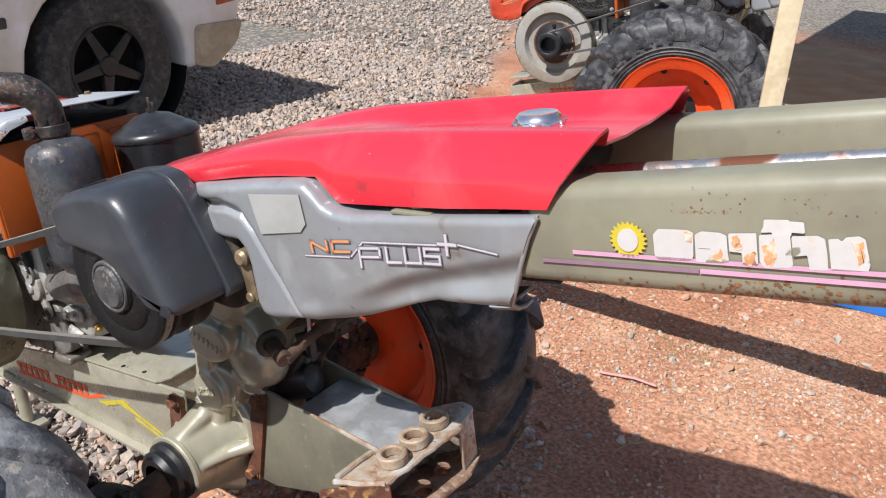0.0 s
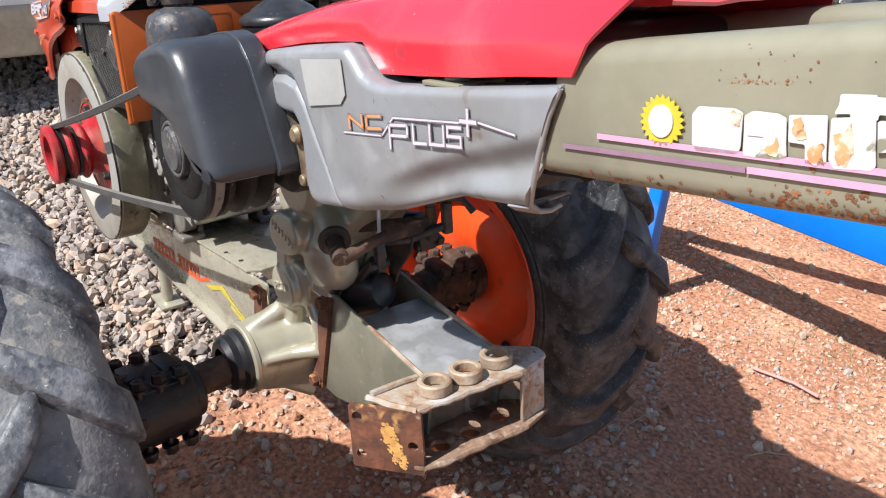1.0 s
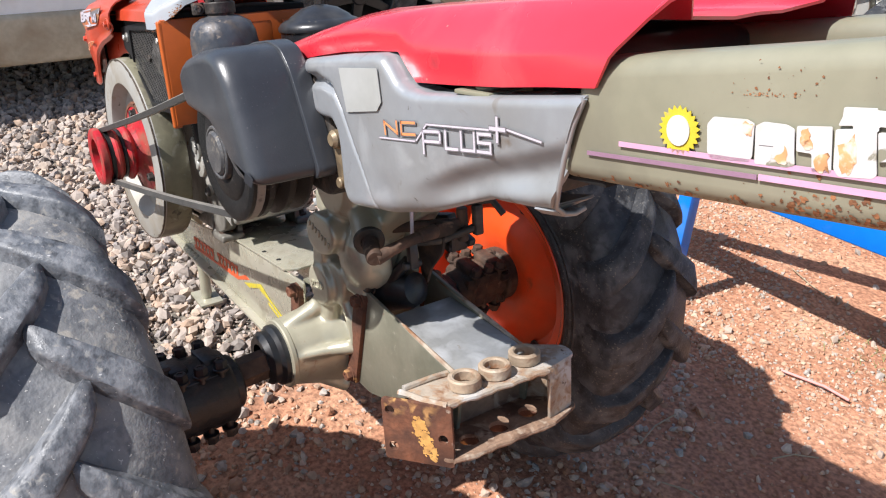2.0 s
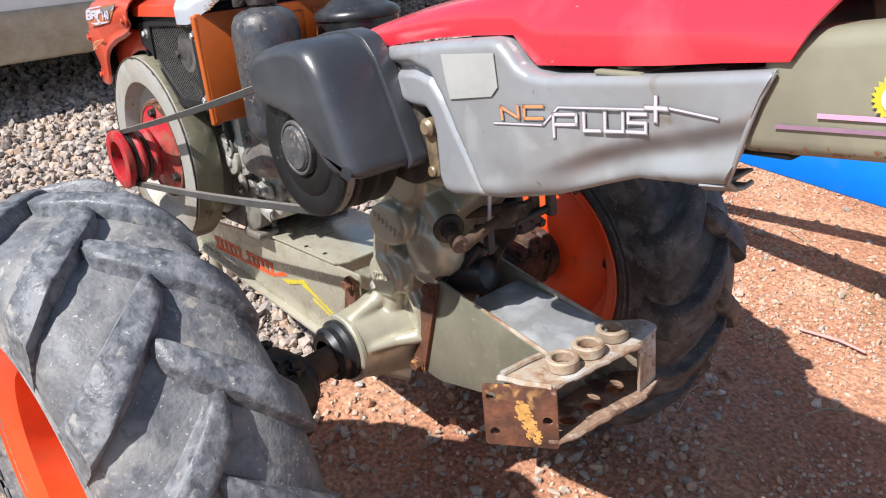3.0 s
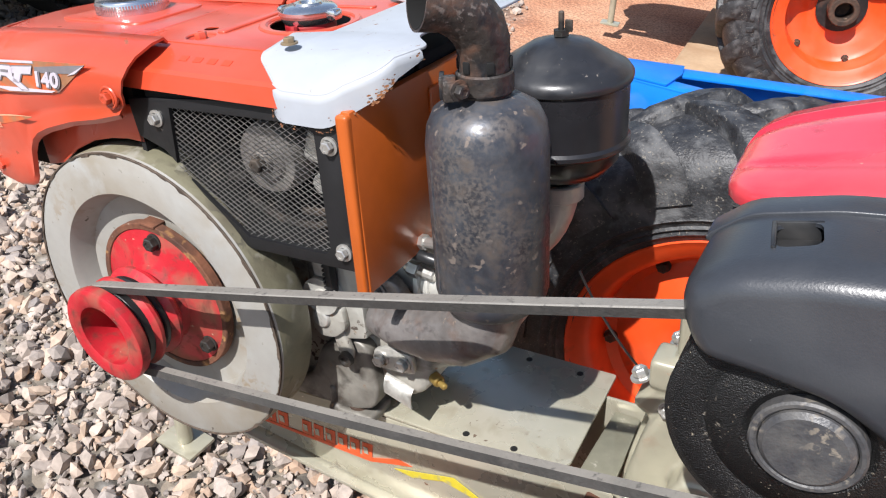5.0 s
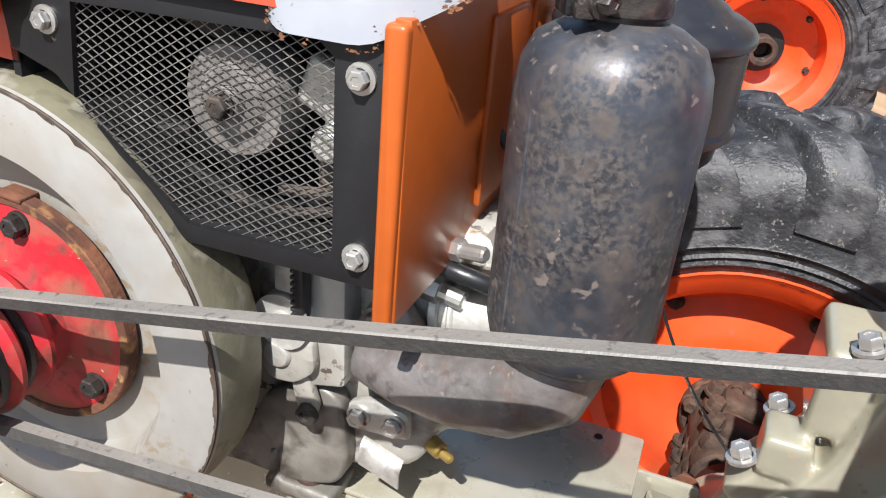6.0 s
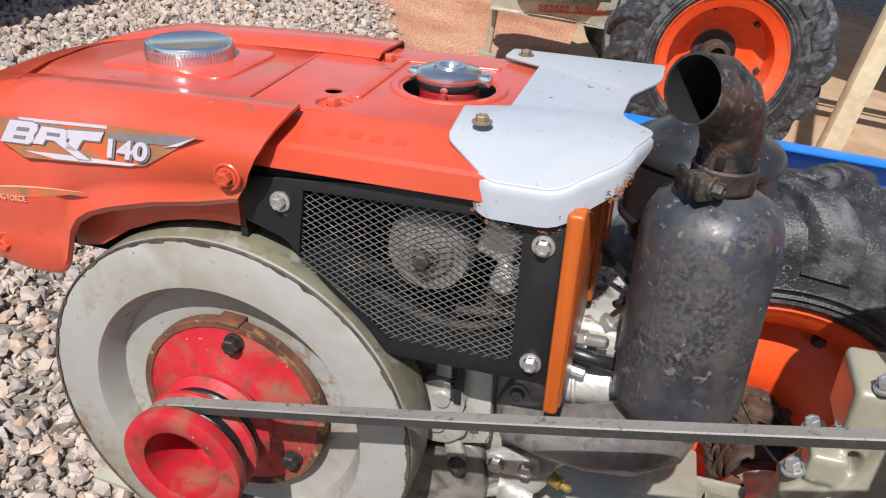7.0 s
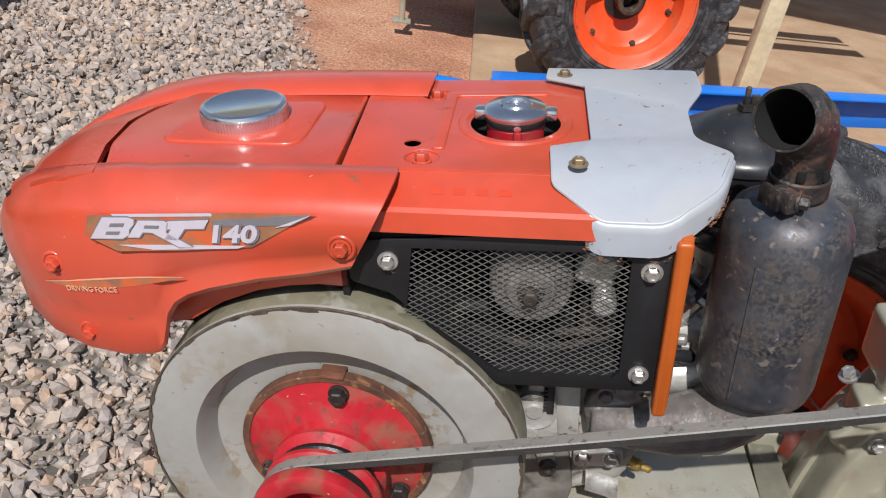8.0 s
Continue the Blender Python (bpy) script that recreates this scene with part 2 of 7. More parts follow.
    bronze=mat("worn_bronze_lever", (0.22, 0.165, 0.10), 0.45, 0.35, var=0.2, vscale=30, bump=0.12, bscale=180, layers=[((0.08, 0.06, 0.045), 0.42, 0.1, 40, 0.6)]),
    faint=mat("faint_mark_on_hood", (0.515, 0.056, 0.023), 0.28, var=0.06, bump=0.0),
    scuffed=mat("scuffed_silver_plate", (0.29, 0.295, 0.29), 0.34, 0.35, var=0.1, vscale=14, bump=0.06, bscale=160, layers=[((0.45, 0.46, 0.47), 0.4, 0.12, 26, 0.4), ((0.22, 0.17, 0.12), 0.26, 0.03, 60, 0.7)]),
    wornrust=mat("deep_brown_rust_patch", (0.26, 0.11, 0.045), 0.9, var=0.35, vscale=60, bump=0.4, bscale=260, layers=[((0.09, 0.035, 0.018), 0.45, 0.1, 70, 0.9)]),
    ochre=mat("ochre_primer", (0.50, 0.27, 0.075), 0.85, var=0.25, vscale=60, bump=0.15, bscale=220, layers=[((0.20, 0.08, 0.035), 0.36, 0.08, 90, 0.9)]),
    rust=mat("brown_rust", (0.15, 0.058, 0.03), 0.85, 0.1, var=0.3, vscale=22, bump=0.3, bscale=190, layers=[((0.055, 0.026, 0.018), 0.45, 0.15, 26, 0.9), ((0.46, 0.25, 0.09), 0.42, 0.06, 60, 0.9, 13, 0.56), ((0.36, 0.30, 0.24), 0.31, 0.04, 45, 0.7)]),
    rustyhub=mat("rusty_hub_casting", (0.10, 0.058, 0.038), 0.75, 0.2, var=0.3, vscale=22, bump=0.35, bscale=150, layers=[((0.025, 0.019, 0.016), 0.47, 0.14, 20, 0.8), ((0.27, 0.18, 0.12), 0.28, 0.06, 32, 0.85)]),
    hitchsteel=mat("rust_streaked_pale_steel", (0.36, 0.30, 0.235), 0.55, 0.12, var=0.18, vscale=18, bump=0.25, bscale=160, layers=[((0.46, 0.44, 0.41), 0.42, 0.08, 16, 0.5), ((0.21, 0.11, 0.06), 0.44, 0.07, 34, 0.85), ((0.31, 0.21, 0.135), 0.42, 0.06, 80, 0.8), ((0.09, 0.05, 0.03), 0.31, 0.03, 60, 0.9)]),
    collar=mat("rust_stained_collar_steel", (0.33, 0.25, 0.175), 0.6, 0.1, var=0.2, vscale=26, bump=0.25, bscale=180, layers=[((0.44, 0.38, 0.31), 0.38, 0.08, 24, 0.6), ((0.24, 0.13, 0.07), 0.42, 0.08, 40, 0.85)]),
    tanrust=mat("tan_brown_rust", (0.235, 0.15, 0.10), 0.8, 0.1, var=0.25, vscale=20, bump=0.3, bscale=180, layers=[((0.10, 0.052, 0.033), 0.42, 0.08, 30, 0.9), ((0.36, 0.28, 0.21), 0.38, 0.06, 50, 0.75)]),
    worn=mat("worn_weathered_steel", (0.38, 0.32, 0.25), 0.55, 0.12, var=0.15, vscale=16, bump=0.18, bscale=150, layers=[((0.22, 0.11, 0.055), 0.46, 0.1, 22, 0.85), ((0.5, 0.44, 0.36), 0.33, 0.1, 20, 0.55)]),
    steel=mat("zinc_bolt_steel", (0.52, 0.51, 0.48), 0.34, 0.75, var=0.1, vscale=40, bump=0.05, bscale=300, layers=[((0.2, 0.13, 0.08), 0.3, 0.06, 90, 0.7)]),
    chrome=mat("polished_chrome", (0.72, 0.72, 0.73), 0.16, 0.95, var=0.05, vscale=20, bump=0.02, bscale=200, layers=[((0.3, 0.22, 0.16), 0.24, 0.04, 70, 0.6)]),
    rod=mat("rusty_chrome_rod", (0.58, 0.57, 0.56), 0.25, 0.85, var=0.1, vscale=18, bump=0.06, bscale=200, layers=[((0.20, 0.085, 0.05), 0.44, 0.06, 20, 0.8)]),
    alu=mat("grimy_cast_aluminium", (0.48, 0.47, 0.43), 0.38, 0.45, var=0.15, vscale=18, bump=0.2, bscale=150, layers=[((0.10, 0.085, 0.07), 0.36, 0.08, 30, 0.6), ((0.30, 0.21, 0.14), 0.3, 0.08, 24, 0.8)]),
    block=mat("grey_engine_block_paint", (0.46, 0.455, 0.41), 0.40, 0.2, var=0.12, vscale=12, bump=0.15, bscale=120, layers=[((0.26, 0.235, 0.195), 0.42, 0.12, 11, 0.6), ((0.055, 0.045, 0.038), 0.36, 0.06, 24, 0.6), ((0.30, 0.17, 0.09), 0.32, 0.05, 50, 0.85), ((0.10, 0.08, 0.065), 0.42, 0.02, 110, 0.8, 14, 0.55)]),
    oilygrey=mat("oily_dark_grey_casting", (0.155, 0.145, 0.125), 0.42, 0.2, var=0.15, vscale=14, bump=0.15, bscale=130, layers=[((0.26, 0.25, 0.22), 0.40, 0.12, 20, 0.45), ((0.05, 0.042, 0.035), 0.42, 0.08, 30, 0.6), ((0.26, 0.16, 0.09), 0.30, 0.04, 60, 0.85)]),
    manifold=mat("brown_heat_stained_iron", (0.175, 0.16, 0.15), 0.42, 0.4, var=0.22, vscale=18, bump=0.16, bscale=170, layers=[((0.28, 0.262, 0.255), 0.38, 0.12, 16, 0.42), ((0.13, 0.085, 0.065), 0.38, 0.08, 34, 0.7), ((0.36, 0.27, 0.20), 0.34, 0.025, 150, 0.85, 14, 0.5), ((0.08, 0.07, 0.068), 0.34, 0.06, 60, 0.6)]),
    wire=mat("screen_wire", (0.19, 0.185, 0.178), 0.45, 0.5, var=0.15, bump=0.0, layers=[((0.35, 0.32, 0.28), 0.36, 0.1, 40, 0.6)]),
    blue=mat("bright_blue_paint", (0.004, 0.17, 0.66), 0.33, var=0.06, vscale=5, bump=0.03, bscale=70, layers=[((0.10, 0.22, 0.5), 0.3, 0.15, 8, 0.5), ((0.3, 0.18, 0.1), 0.22, 0.03, 40, 0.8)]),
    wood=mat("pale_sawn_timber", (0.62, 0.52, 0.34), 0.7, var=0.12, vscale=6, bump=0.15, bscale=90, layers=[((0.45, 0.34, 0.19), 0.38, 0.15, 12, 0.8)]),
    carpaint=mat("dirty_white_car_paint", (0.86, 0.86, 0.86), 0.3, var=0.04, vscale=3, bump=0.02, bscale=60, layers=[((0.55, 0.49, 0.38), 0.40, 0.2, 3.5, 0.6)], coat=0.3),
    carmud=mat("muddy_cream_sill", (0.52, 0.45, 0.33), 0.5, var=0.12, vscale=5, bump=0.05, bscale=80, layers=[((0.28, 0.19, 0.11), 0.42, 0.2, 7, 0.85)]),
    trim=mat("faded_black_trim", (0.05, 0.048, 0.045), 0.6, var=0.2, vscale=12, bump=0.08, bscale=160, layers=[(DUST, 0.33, 0.15, 14, 0.85)]),
    glass=mat("dark_car_glass", (0.02, 0.025, 0.028), 0.08, var=0.05, bump=0.0),
    amber=mat("amber_reflector", (0.42, 0.10, 0.045), 0.25, var=0.1, bump=0.02),
    decal_white=mat("faded_white_decal", (0.50, 0.49, 0.475), 0.5, var=0.06, vscale=16, bump=0.03, layers=[((0.54, 0.40, 0.30), 0.37, 0.08, 40, 0.8), ((0.50, 0.24, 0.09), 0.33, 0.04, 40, 0.8), ((0.2, 0.19, 0.14), 0.33, 0.02, 60, 0.6)]),
    decal_worn=mat("orange_brown_worn_sticker", (0.56, 0.27, 0.12), 0.7, var=0.2, vscale=60, bump=0.05, layers=[((0.62, 0.52, 0.43), 0.46, 0.06, 120, 0.6), ((0.24, 0.12, 0.05), 0.38, 0.03, 110, 0.9)]),
    decal_pink=mat("faded_pink_stripe", (0.53, 0.29, 0.41), 0.5, var=0.08, vscale=14, bump=0.02),
    decal_purple=mat("faded_purple_stripe", (0.24, 0.14, 0.20), 0.5, var=0.1, vscale=14, bump=0.02),
    decal_yellow=mat("yellow_decal", (0.50, 0.41, 0.03), 0.45, var=0.1, vscale=20, bump=0.02, layers=[((0.33, 0.29, 0.14), 0.38, 0.06, 60, 0.6)]),
    decal_red=mat("red_decal", (0.62, 0.09, 0.025), 0.45, var=0.12, vscale=25, bump=0.02, layers=[((0.3, 0.2, 0.1), 0.34, 0.06, 40, 0.7)]),
    decal_orange=mat("orange_decal", (0.70, 0.26, 0.10), 0.45, var=0.1, vscale=20, bump=0.02),
    decal_silver=mat("silver_decal", (0.54, 0.50, 0.55), 0.35, 0.1, var=0.06, vscale=20, bump=0.02),
    decal_pale=mat("pale_orange_streak", (0.66, 0.33, 0.20), 0.4, var=0.08, vscale=20, bump=0.02),
    decal_dark=mat("dark_decal_outline", (0.17, 0.16, 0.17), 0.45, var=0.1, vscale=20, bump=0.02),
    ghost=mat("yellowed_tape_residue", (0.315, 0.322, 0.305), 0.45, 0.1, var=0.06, vscale=9, bump=0.02, layers=[((0.40, 0.41, 0.40), 0.42, 0.2, 9, 0.4)]),
    straw=mat("pink_plastic_straw", (0.62, 0.30, 0.27), 0.5, var=0.1, bump=0.0),
    twig=mat("dry_twig", (0.33, 0.26, 0.17), 0.9, var=0.2, bump=0.1),
    slab=mat("sandy_concrete", (0.36, 0.25, 0.155), 0.9, var=0.12, vscale=3, bump=0.1, bscale=90, layers=[((0.26, 0.155, 0.085), 0.42, 0.2, 4, 0.95)]),
    brass=mat("dull_brass", (0.35, 0.24, 0.07), 0.4, 0.6, var=0.2, vscale=40, bump=0.05),
    dryleaf=mat("dry_olive_grass", (0.20, 0.21, 0.075), 0.7, var=0.3, vscale=14, bump=0.0),
    leaf=mat("green_grass_blade", (0.16, 0.28, 0.04), 0.6, var=0.2, bump=0.0),
)
STONES = [(0.0, (0.201, 0.175, 0.157)), (0.18, (0.323, 0.267, 0.227)), (0.4, (0.405, 0.338, 0.287)), (0.55, (0.275, 0.242, 0.223)), (0.72, (0.428, 0.334, 0.258)), (0.86, (0.371, 0.257, 0.182)), (1.0, (0.501, 0.418, 0.352))]
PEBBLES = [(0.0, (0.31, 0.145, 0.08)), (0.22, (0.45, 0.29, 0.19)), (0.45, (0.35, 0.32, 0.285)), (0.65, (0.50, 0.36, 0.25)), (0.85, (0.40, 0.20, 0.115)), (1.0, (0.55, 0.45, 0.35))]
M["stone"] = mat("crushed_grey_stone", (0.3, 0.3, 0.3), 0.85, var=0.14, vscale=60, bump=0.2, bscale=160, island=STONES)
M["pebble"] = mat("mixed_red_brown_pebble", (0.3, 0.3, 0.3), 0.88, var=0.14, vscale=60, bump=0.2, bscale=160, island=PEBBLES)

# ---- mesh helpers ----
def part(name, bm, material, parent, label="", sharp=38):
    """Links a bmesh as one mesh object under a thing or a part."""
    bmesh.ops.recalc_face_normals(bm, faces=bm.faces)
    me = bpy.data.meshes.new(name)
    bm.to_mesh(me)
    bm.free()
    me.materials.append(M[material])
    me.polygons.foreach_set("use_smooth", [True] * len(me.polygons))
    me.set_sharp_from_angle(angle=radians(sharp))
    ob = new(name, me)
    ob.parent = parent
    return tagged(ob, label)


def thing(name, label, category, m=None, group="", kind=""):
    ob = new(name)
    ob.empty_display_size = 0.05
    ob.matrix_world = m or Matrix()
    return tagged(ob, label, category, group, kind)


def merge(*bms):
    out = bmesh.new()
    for b in bms:
        me = bpy.data.meshes.new("join")
        b.to_mesh(me)
        b.free()
        out.from_mesh(me)
        bpy.data.meshes.remove(me)
    return out


def moved(bm, m):
    bmesh.ops.transform(bm, matrix=m, verts=bm.verts)
    return bm


def bevel(bm, size, seg=2, limit=25):
    if size:
        edges = [e for e in bm.edges if len(e.link_faces) == 2 and e.calc_face_angle(0) > radians(limit)]
        bmesh.ops.bevel(bm, geom=edges, offset=size, segments=seg, profile=0.5, affect="EDGES", clamp_overlap=True)
    return bm


def box(c, s, r=0.003, m=None, seg=2):
    bm = bmesh.new()
    bmesh.ops.create_cube(bm, size=1.0, matrix=Matrix.Diagonal((*s, 1)))
    bevel(bm, r, seg)
    return moved(bm, Matrix.Translation(c) @ (m or Matrix()))


def aim(p, q):
    """A frame at p with its z axis towards q."""
    return Matrix.Translation(p) @ (Vector(q) - Vector(p)).to_track_quat("Z", "Y").to_matrix().to_4x4()


def lathe(profile, p=(0, 0, 0), q=(0, 0, 1), seg=32):
    """Turns (radius, height) points round the line from p towards q."""
    bm = bmesh.new()
    rings = []
    for r, h in profile:
        if r < 1e-5:
            rings.append([bm.verts.new((0, 0, h))])
        else:
            rings.append([bm.verts.new((r * math.cos(2 * math.pi * k / seg), r * math.sin(2 * math.pi * k / seg), h)) for k in range(seg)])
    for a, b in zip(rings, rings[1:]):
        for k in range(seg):
            n = (k + 1) % seg
            if len(a) == 1 and len(b) > 1:
                bm.faces.new((a[0], b[k], b[n]))
            elif len(b) == 1 and len(a) > 1:
                bm.faces.new((a[k], a[n], b[0]))
            elif len(a) > 1:
                bm.faces.new((a[k], a[n], b[n], b[k]))
    return moved(bm, aim(p, q))


def cyl(p, q, r, r2=None, seg=24, e=0.0015):
    """A closed round bar with softened ends."""
    h = (Vector(q) - Vector(p)).length
    r2 = r if r2 is None else r2
    e = min(e, r * 0.4, r2 * 0.4, h * 0.3)
    return lathe([(0, 0), (r - e, 0), (r, e), (r2, h - e), (r2 - e, h), (0, h)], p, q, seg)


def ring(p, q, r_out, r_in, seg=32, e=0.0015):
    h = (Vector(q) - Vector(p)).length
    return lathe([(r_in, e), (r_in + e, 0), (r_out - e, 0), (r_out, e), (r_out, h - e), (r_out - e, h), (r_in + e, h), (r_in, h - e), (r_in, e)], p, q, seg)


def fillet(poly, r, n=4):
    """Rounds the corners of a closed outline; r is one radius or one a corner."""
    out = []
    k = len(poly)
    for i, p in enumerate(poly):
        rad = r[i] if isinstance(r, (list, tuple)) else r
        a, b = Vector(poly[i - 1]) - Vector(p), Vector(poly[(i + 1) % k]) - Vector(p)
        d = min(rad, a.length * 0.45, b.length * 0.45)
        if d < 1e-4:
            out.append(tuple(p))
            continue
        s, e = Vector(p) + a.normalized() * d, Vector(p) + b.normalized() * d
        for j in range(n + 1):
            t = j / n
            q = s * (1 - t) ** 2 + Vector(p) * 2 * t * (1 - t) + e * t * t
            out.append((q.x, q.y))
    return out


def prism(poly, y0, y1, r=0.003, seg=2):
    """An outline in x and z, thick from y0 to y1."""
    bm = bmesh.new()
    a = [bm.verts.new((x, y0, z)) for x, z in poly]
    b = [bm.verts.new((x, y1, z)) for x, z in poly]
    n = len(poly)
    bm.faces.new(a)
    bm.faces.new(b[::-1])
    for k in range(n):
        bm.faces.new((a[k], b[k], b[(k + 1) % n], a[(k + 1) % n]))
    bmesh.ops.recalc_face_normals(bm, faces=bm.faces)
    return bevel(bm, r, seg, 40)


def plan(poly, z0, z1, r=0.003, seg=2):
    """An outline in x and y, thick from z0 to z1."""
    return moved(prism([(x, y) for x, y in poly], -z1, -z0, r, seg), Matrix(((1, 0, 0, 0), (0, 0, 1, 0), (0, -1, 0, 0), (0, 0, 0, 1))))


def tube(points, r, seg=10, cap=True):
    """A round bar along points; r is one radius or one a point."""
    bm = bmesh.new()
    pts = [Vector(p) for p in points]
    side = None
    rings = []
    for i, p in enumerate(pts):
        d = (pts[min(i + 1, len(pts) - 1)] - pts[max(i - 1, 0)]).normalized()
        if side is None:
            side = d.orthogonal().normalized()
        side = (side - d * side.dot(d)).normalized()
        up = d.cross(side)
        rr = r[i] if isinstance(r, (list, tuple)) else r
        rings.append([bm.verts.new(p + (side * math.cos(2 * math.pi * k / seg) + up * math.sin(2 * math.pi * k / seg)) * rr) for k in range(seg)])
    for a, b in zip(rings, rings[1:]):
        for k in range(seg):
            bm.faces.new((a[k], a[(k + 1) % seg], b[(k + 1) % seg], b[k]))
    if cap:
        bm.faces.new(rings[0][::-1])
        bm.faces.new(rings[-1])
    return bm


def bez(a, b, c, n=8):
    a, b, c = Vector(a), Vector(b), Vector(c)
    return [a * (1 - t) ** 2 + b * 2 * t * (1 - t) + c * t * t for t in (k / n for k in range(n + 1))]


def bolt(p, d, r=0.006, h=0.006, washer=1.45):
    """A hexagon head with its flange, standing on p towards d."""
    q = Vector(p) + Vector(d).normalized() * 0.01
    w = h * 0.3
    base = lathe([(0, 0), (r * washer, 0), (r * washer, w), (r, w * 1.2)], p, q, 18)
    head = lathe([(r, w), (r, w + h * 0.85), (r * 0.85, w + h), (r * 0.5, w + h), (r * 0.45, w + h * 0.9), (0, w + h * 0.9)], p, q, 6)
    return merge(base, head)


def shell(poly, y_face, y_edge, y_back, inset, thick=0.0025, drop=None):
    """A pressed sheet cover: a face at y_face, a rounded edge, and a rim that goes back to y_back; drop says which rim walls stay open."""
    n = len(poly)
    cx, cz = sum(p[0] for p in poly) / n, sum(p[1] for p in poly) / n
    bm = bmesh.new()

    def inner(d):
        res = []
        for i in range(n):
            p, a, b = Vector(poly[i]), Vector(poly[i - 1]), Vector(poly[(i + 1) % n])
            t = (b - a).normalized()
            nrm = Vector((-t.y, t.x))
            area = sum(poly[k - 1][0] * poly[k][1] - poly[k][0] * poly[k - 1][1] for k in range(n))
            if area < 0:
                nrm = -nrm
            q = p + nrm * d
            res.append((q.x, q.y))
        return res

    levels = [(inner(inset), y_face)] + [(inner(inset * (1 - math.sin(a))), y_face + (y_edge - y_face) * (1 - math.cos(a))) for a in (math.pi / 8 * j for j in (1, 2, 3))] + [(inner(0.0), y_edge), (poly, y_back)]
    rings = [[bm.verts.new((x, y, z)) for x, z in pts] for pts, y in levels]
    bm.faces.new(rings[0])
    for j, (a, b) in enumerate(zip(rings, rings[1:])):
        for k in range(n):
            m = (k + 1) % n
            mid = ((poly[k][0] + poly[m][0]) / 2, (poly[k][1] + poly[m][1]) / 2)
            if j == len(levels) - 2 and drop and drop(*mid):
                continue
            bm.faces.new((a[k], b[k], b[m], a[m]))
    bmesh.ops.recalc_face_normals(bm, faces=bm.faces)
    bmesh.ops.solidify(bm, geom=bm.faces[:], thickness=thick)
    return bm


def loft(rows, thick=0.0025, close_ends=False):
    """A sheet through rows of points."""
    bm = bmesh.new()
    vs = [[bm.verts.new(p) for p in row] for row in rows]
    for a, b in zip(vs, vs[1:]):
        for k in range(len(a) - 1):
            bm.faces.new((a[k], a[k + 1], b[k + 1], b[k]))
    if close_ends:
        bm.faces.new(vs[0])
        bm.faces.new(vs[-1][::-1])
    bmesh.ops.recalc_face_normals(bm, faces=bm.faces)
    up = sum((f.normal.z * f.calc_area() for f in bm.faces))
    bmesh.ops.solidify(bm, geom=bm.faces[:], thickness=thick if up > 0 else -thick)
    return bm


def letters(text, size, m, depth=0.0008, shear=0.0, space=1.0, bold=0.0):
    """Words in the built-in font as a mesh."""
    cu = bpy.data.curves.new("words", "FONT")
    cu.body, cu.size, cu.extrude, cu.align_x, cu.align_y, cu.shear, cu.space_character = text, size, depth, "CENTER", "CENTER", shear, space
    cu.resolution_u, cu.offset = 3, bold
    ob = bpy.data.objects.new("words", cu)
    me = bpy.data.meshes.new_from_object(ob)
    bm = bmesh.new()
    bm.from_mesh(me)
    bpy.data.objects.remove(ob)
    bpy.data.curves.remove(cu)
    bpy.data.meshes.remove(me)
    return moved(bm, m)


def blotches(seed, spots, z0, y, size, count, surf=None):
    """Flat irregular flakes on a face that looks to -y, crowded round the given x places; z0 is the line they sit on."""
    rng = random.Random(seed)
    bm = bmesh.new()
    for _ in range(count):
        cx, wide, tall = rng.choice(spots)
        x = rng.gauss(cx, wide)
        z = z0(x) + abs(rng.gauss(0, tall))
        r = size * rng.uniform(0.25, 1.0) ** 1.7
        n = 11
        vs = []
        for k in range(n):
            a = 2 * math.pi * k / n
            q = r * rng.uniform(0.35, 1.3)
            vs.append((x + q * math.cos(a) * 1.1, z + q * math.sin(a)))
        lo = z0(x) + 0.0004
        lift = rng.uniform(0.0001, 0.0004)
        a = [bm.verts.new((px, (surf(px, max(lo, pz)) if surf else y) - lift, max(lo, pz))) for px, pz in vs]
        bm.faces.new(a)
    return bm


def cast(bm, voxel=0.003, rounds=5):
    """Melts joined solids into one casting with soft fillets."""
    me = bpy.data.meshes.new("casting")
    bm.to_mesh(me)
    bm.free()
    ob = new("casting", me)
    grid = ob.modifiers.new("grid", "REMESH")
    grid.mode, grid.voxel_size = "VOXEL", voxel
    soft = ob.modifiers.new("soft", "SMOOTH")
    soft.factor, soft.iterations = 0.5, rounds
    done = bpy.data.meshes.new_from_object(ob.evaluated_get(bpy.context.evaluated_depsgraph_get()))
    out = bmesh.new()
    out.from_mesh(done)
    bpy.data.objects.remove(ob)
    bpy.data.meshes.remove(me)
    bpy.data.meshes.remove(done)
    return out


# letters that face the -y side, upright in z
FACE = pose(0, 0, 0, 90, 0, 0)


def decal(poly, y, t=0.0008):
    """A thin flat sticker on a face that looks to -y."""
    return prism(poly, y - t, y, 0)

# ---- ground ----
def gravel_edge(x, y):
    """Above 0 on the grey gravel, below 0 on the red earth."""
    n = noise.noise(Vector((x * 1.3, y * 1.3, 3.0))) * 0.22 + noise.noise(Vector((x * 5, y * 5, 1.0))) * 0.08
    return -(x + 0.42 + 0.40 * max(y, -0.3)) + n


def ground_height(x, y):
    h = noise.noise(Vector((x * 0.9, y * 0.9, 0.0))) * 0.012 + noise.noise(Vector((x * 4, y * 4, 5.0))) * 0.006
    return h + noise.noise(Vector((x * 15, y * 15, 2.0))) * 0.003


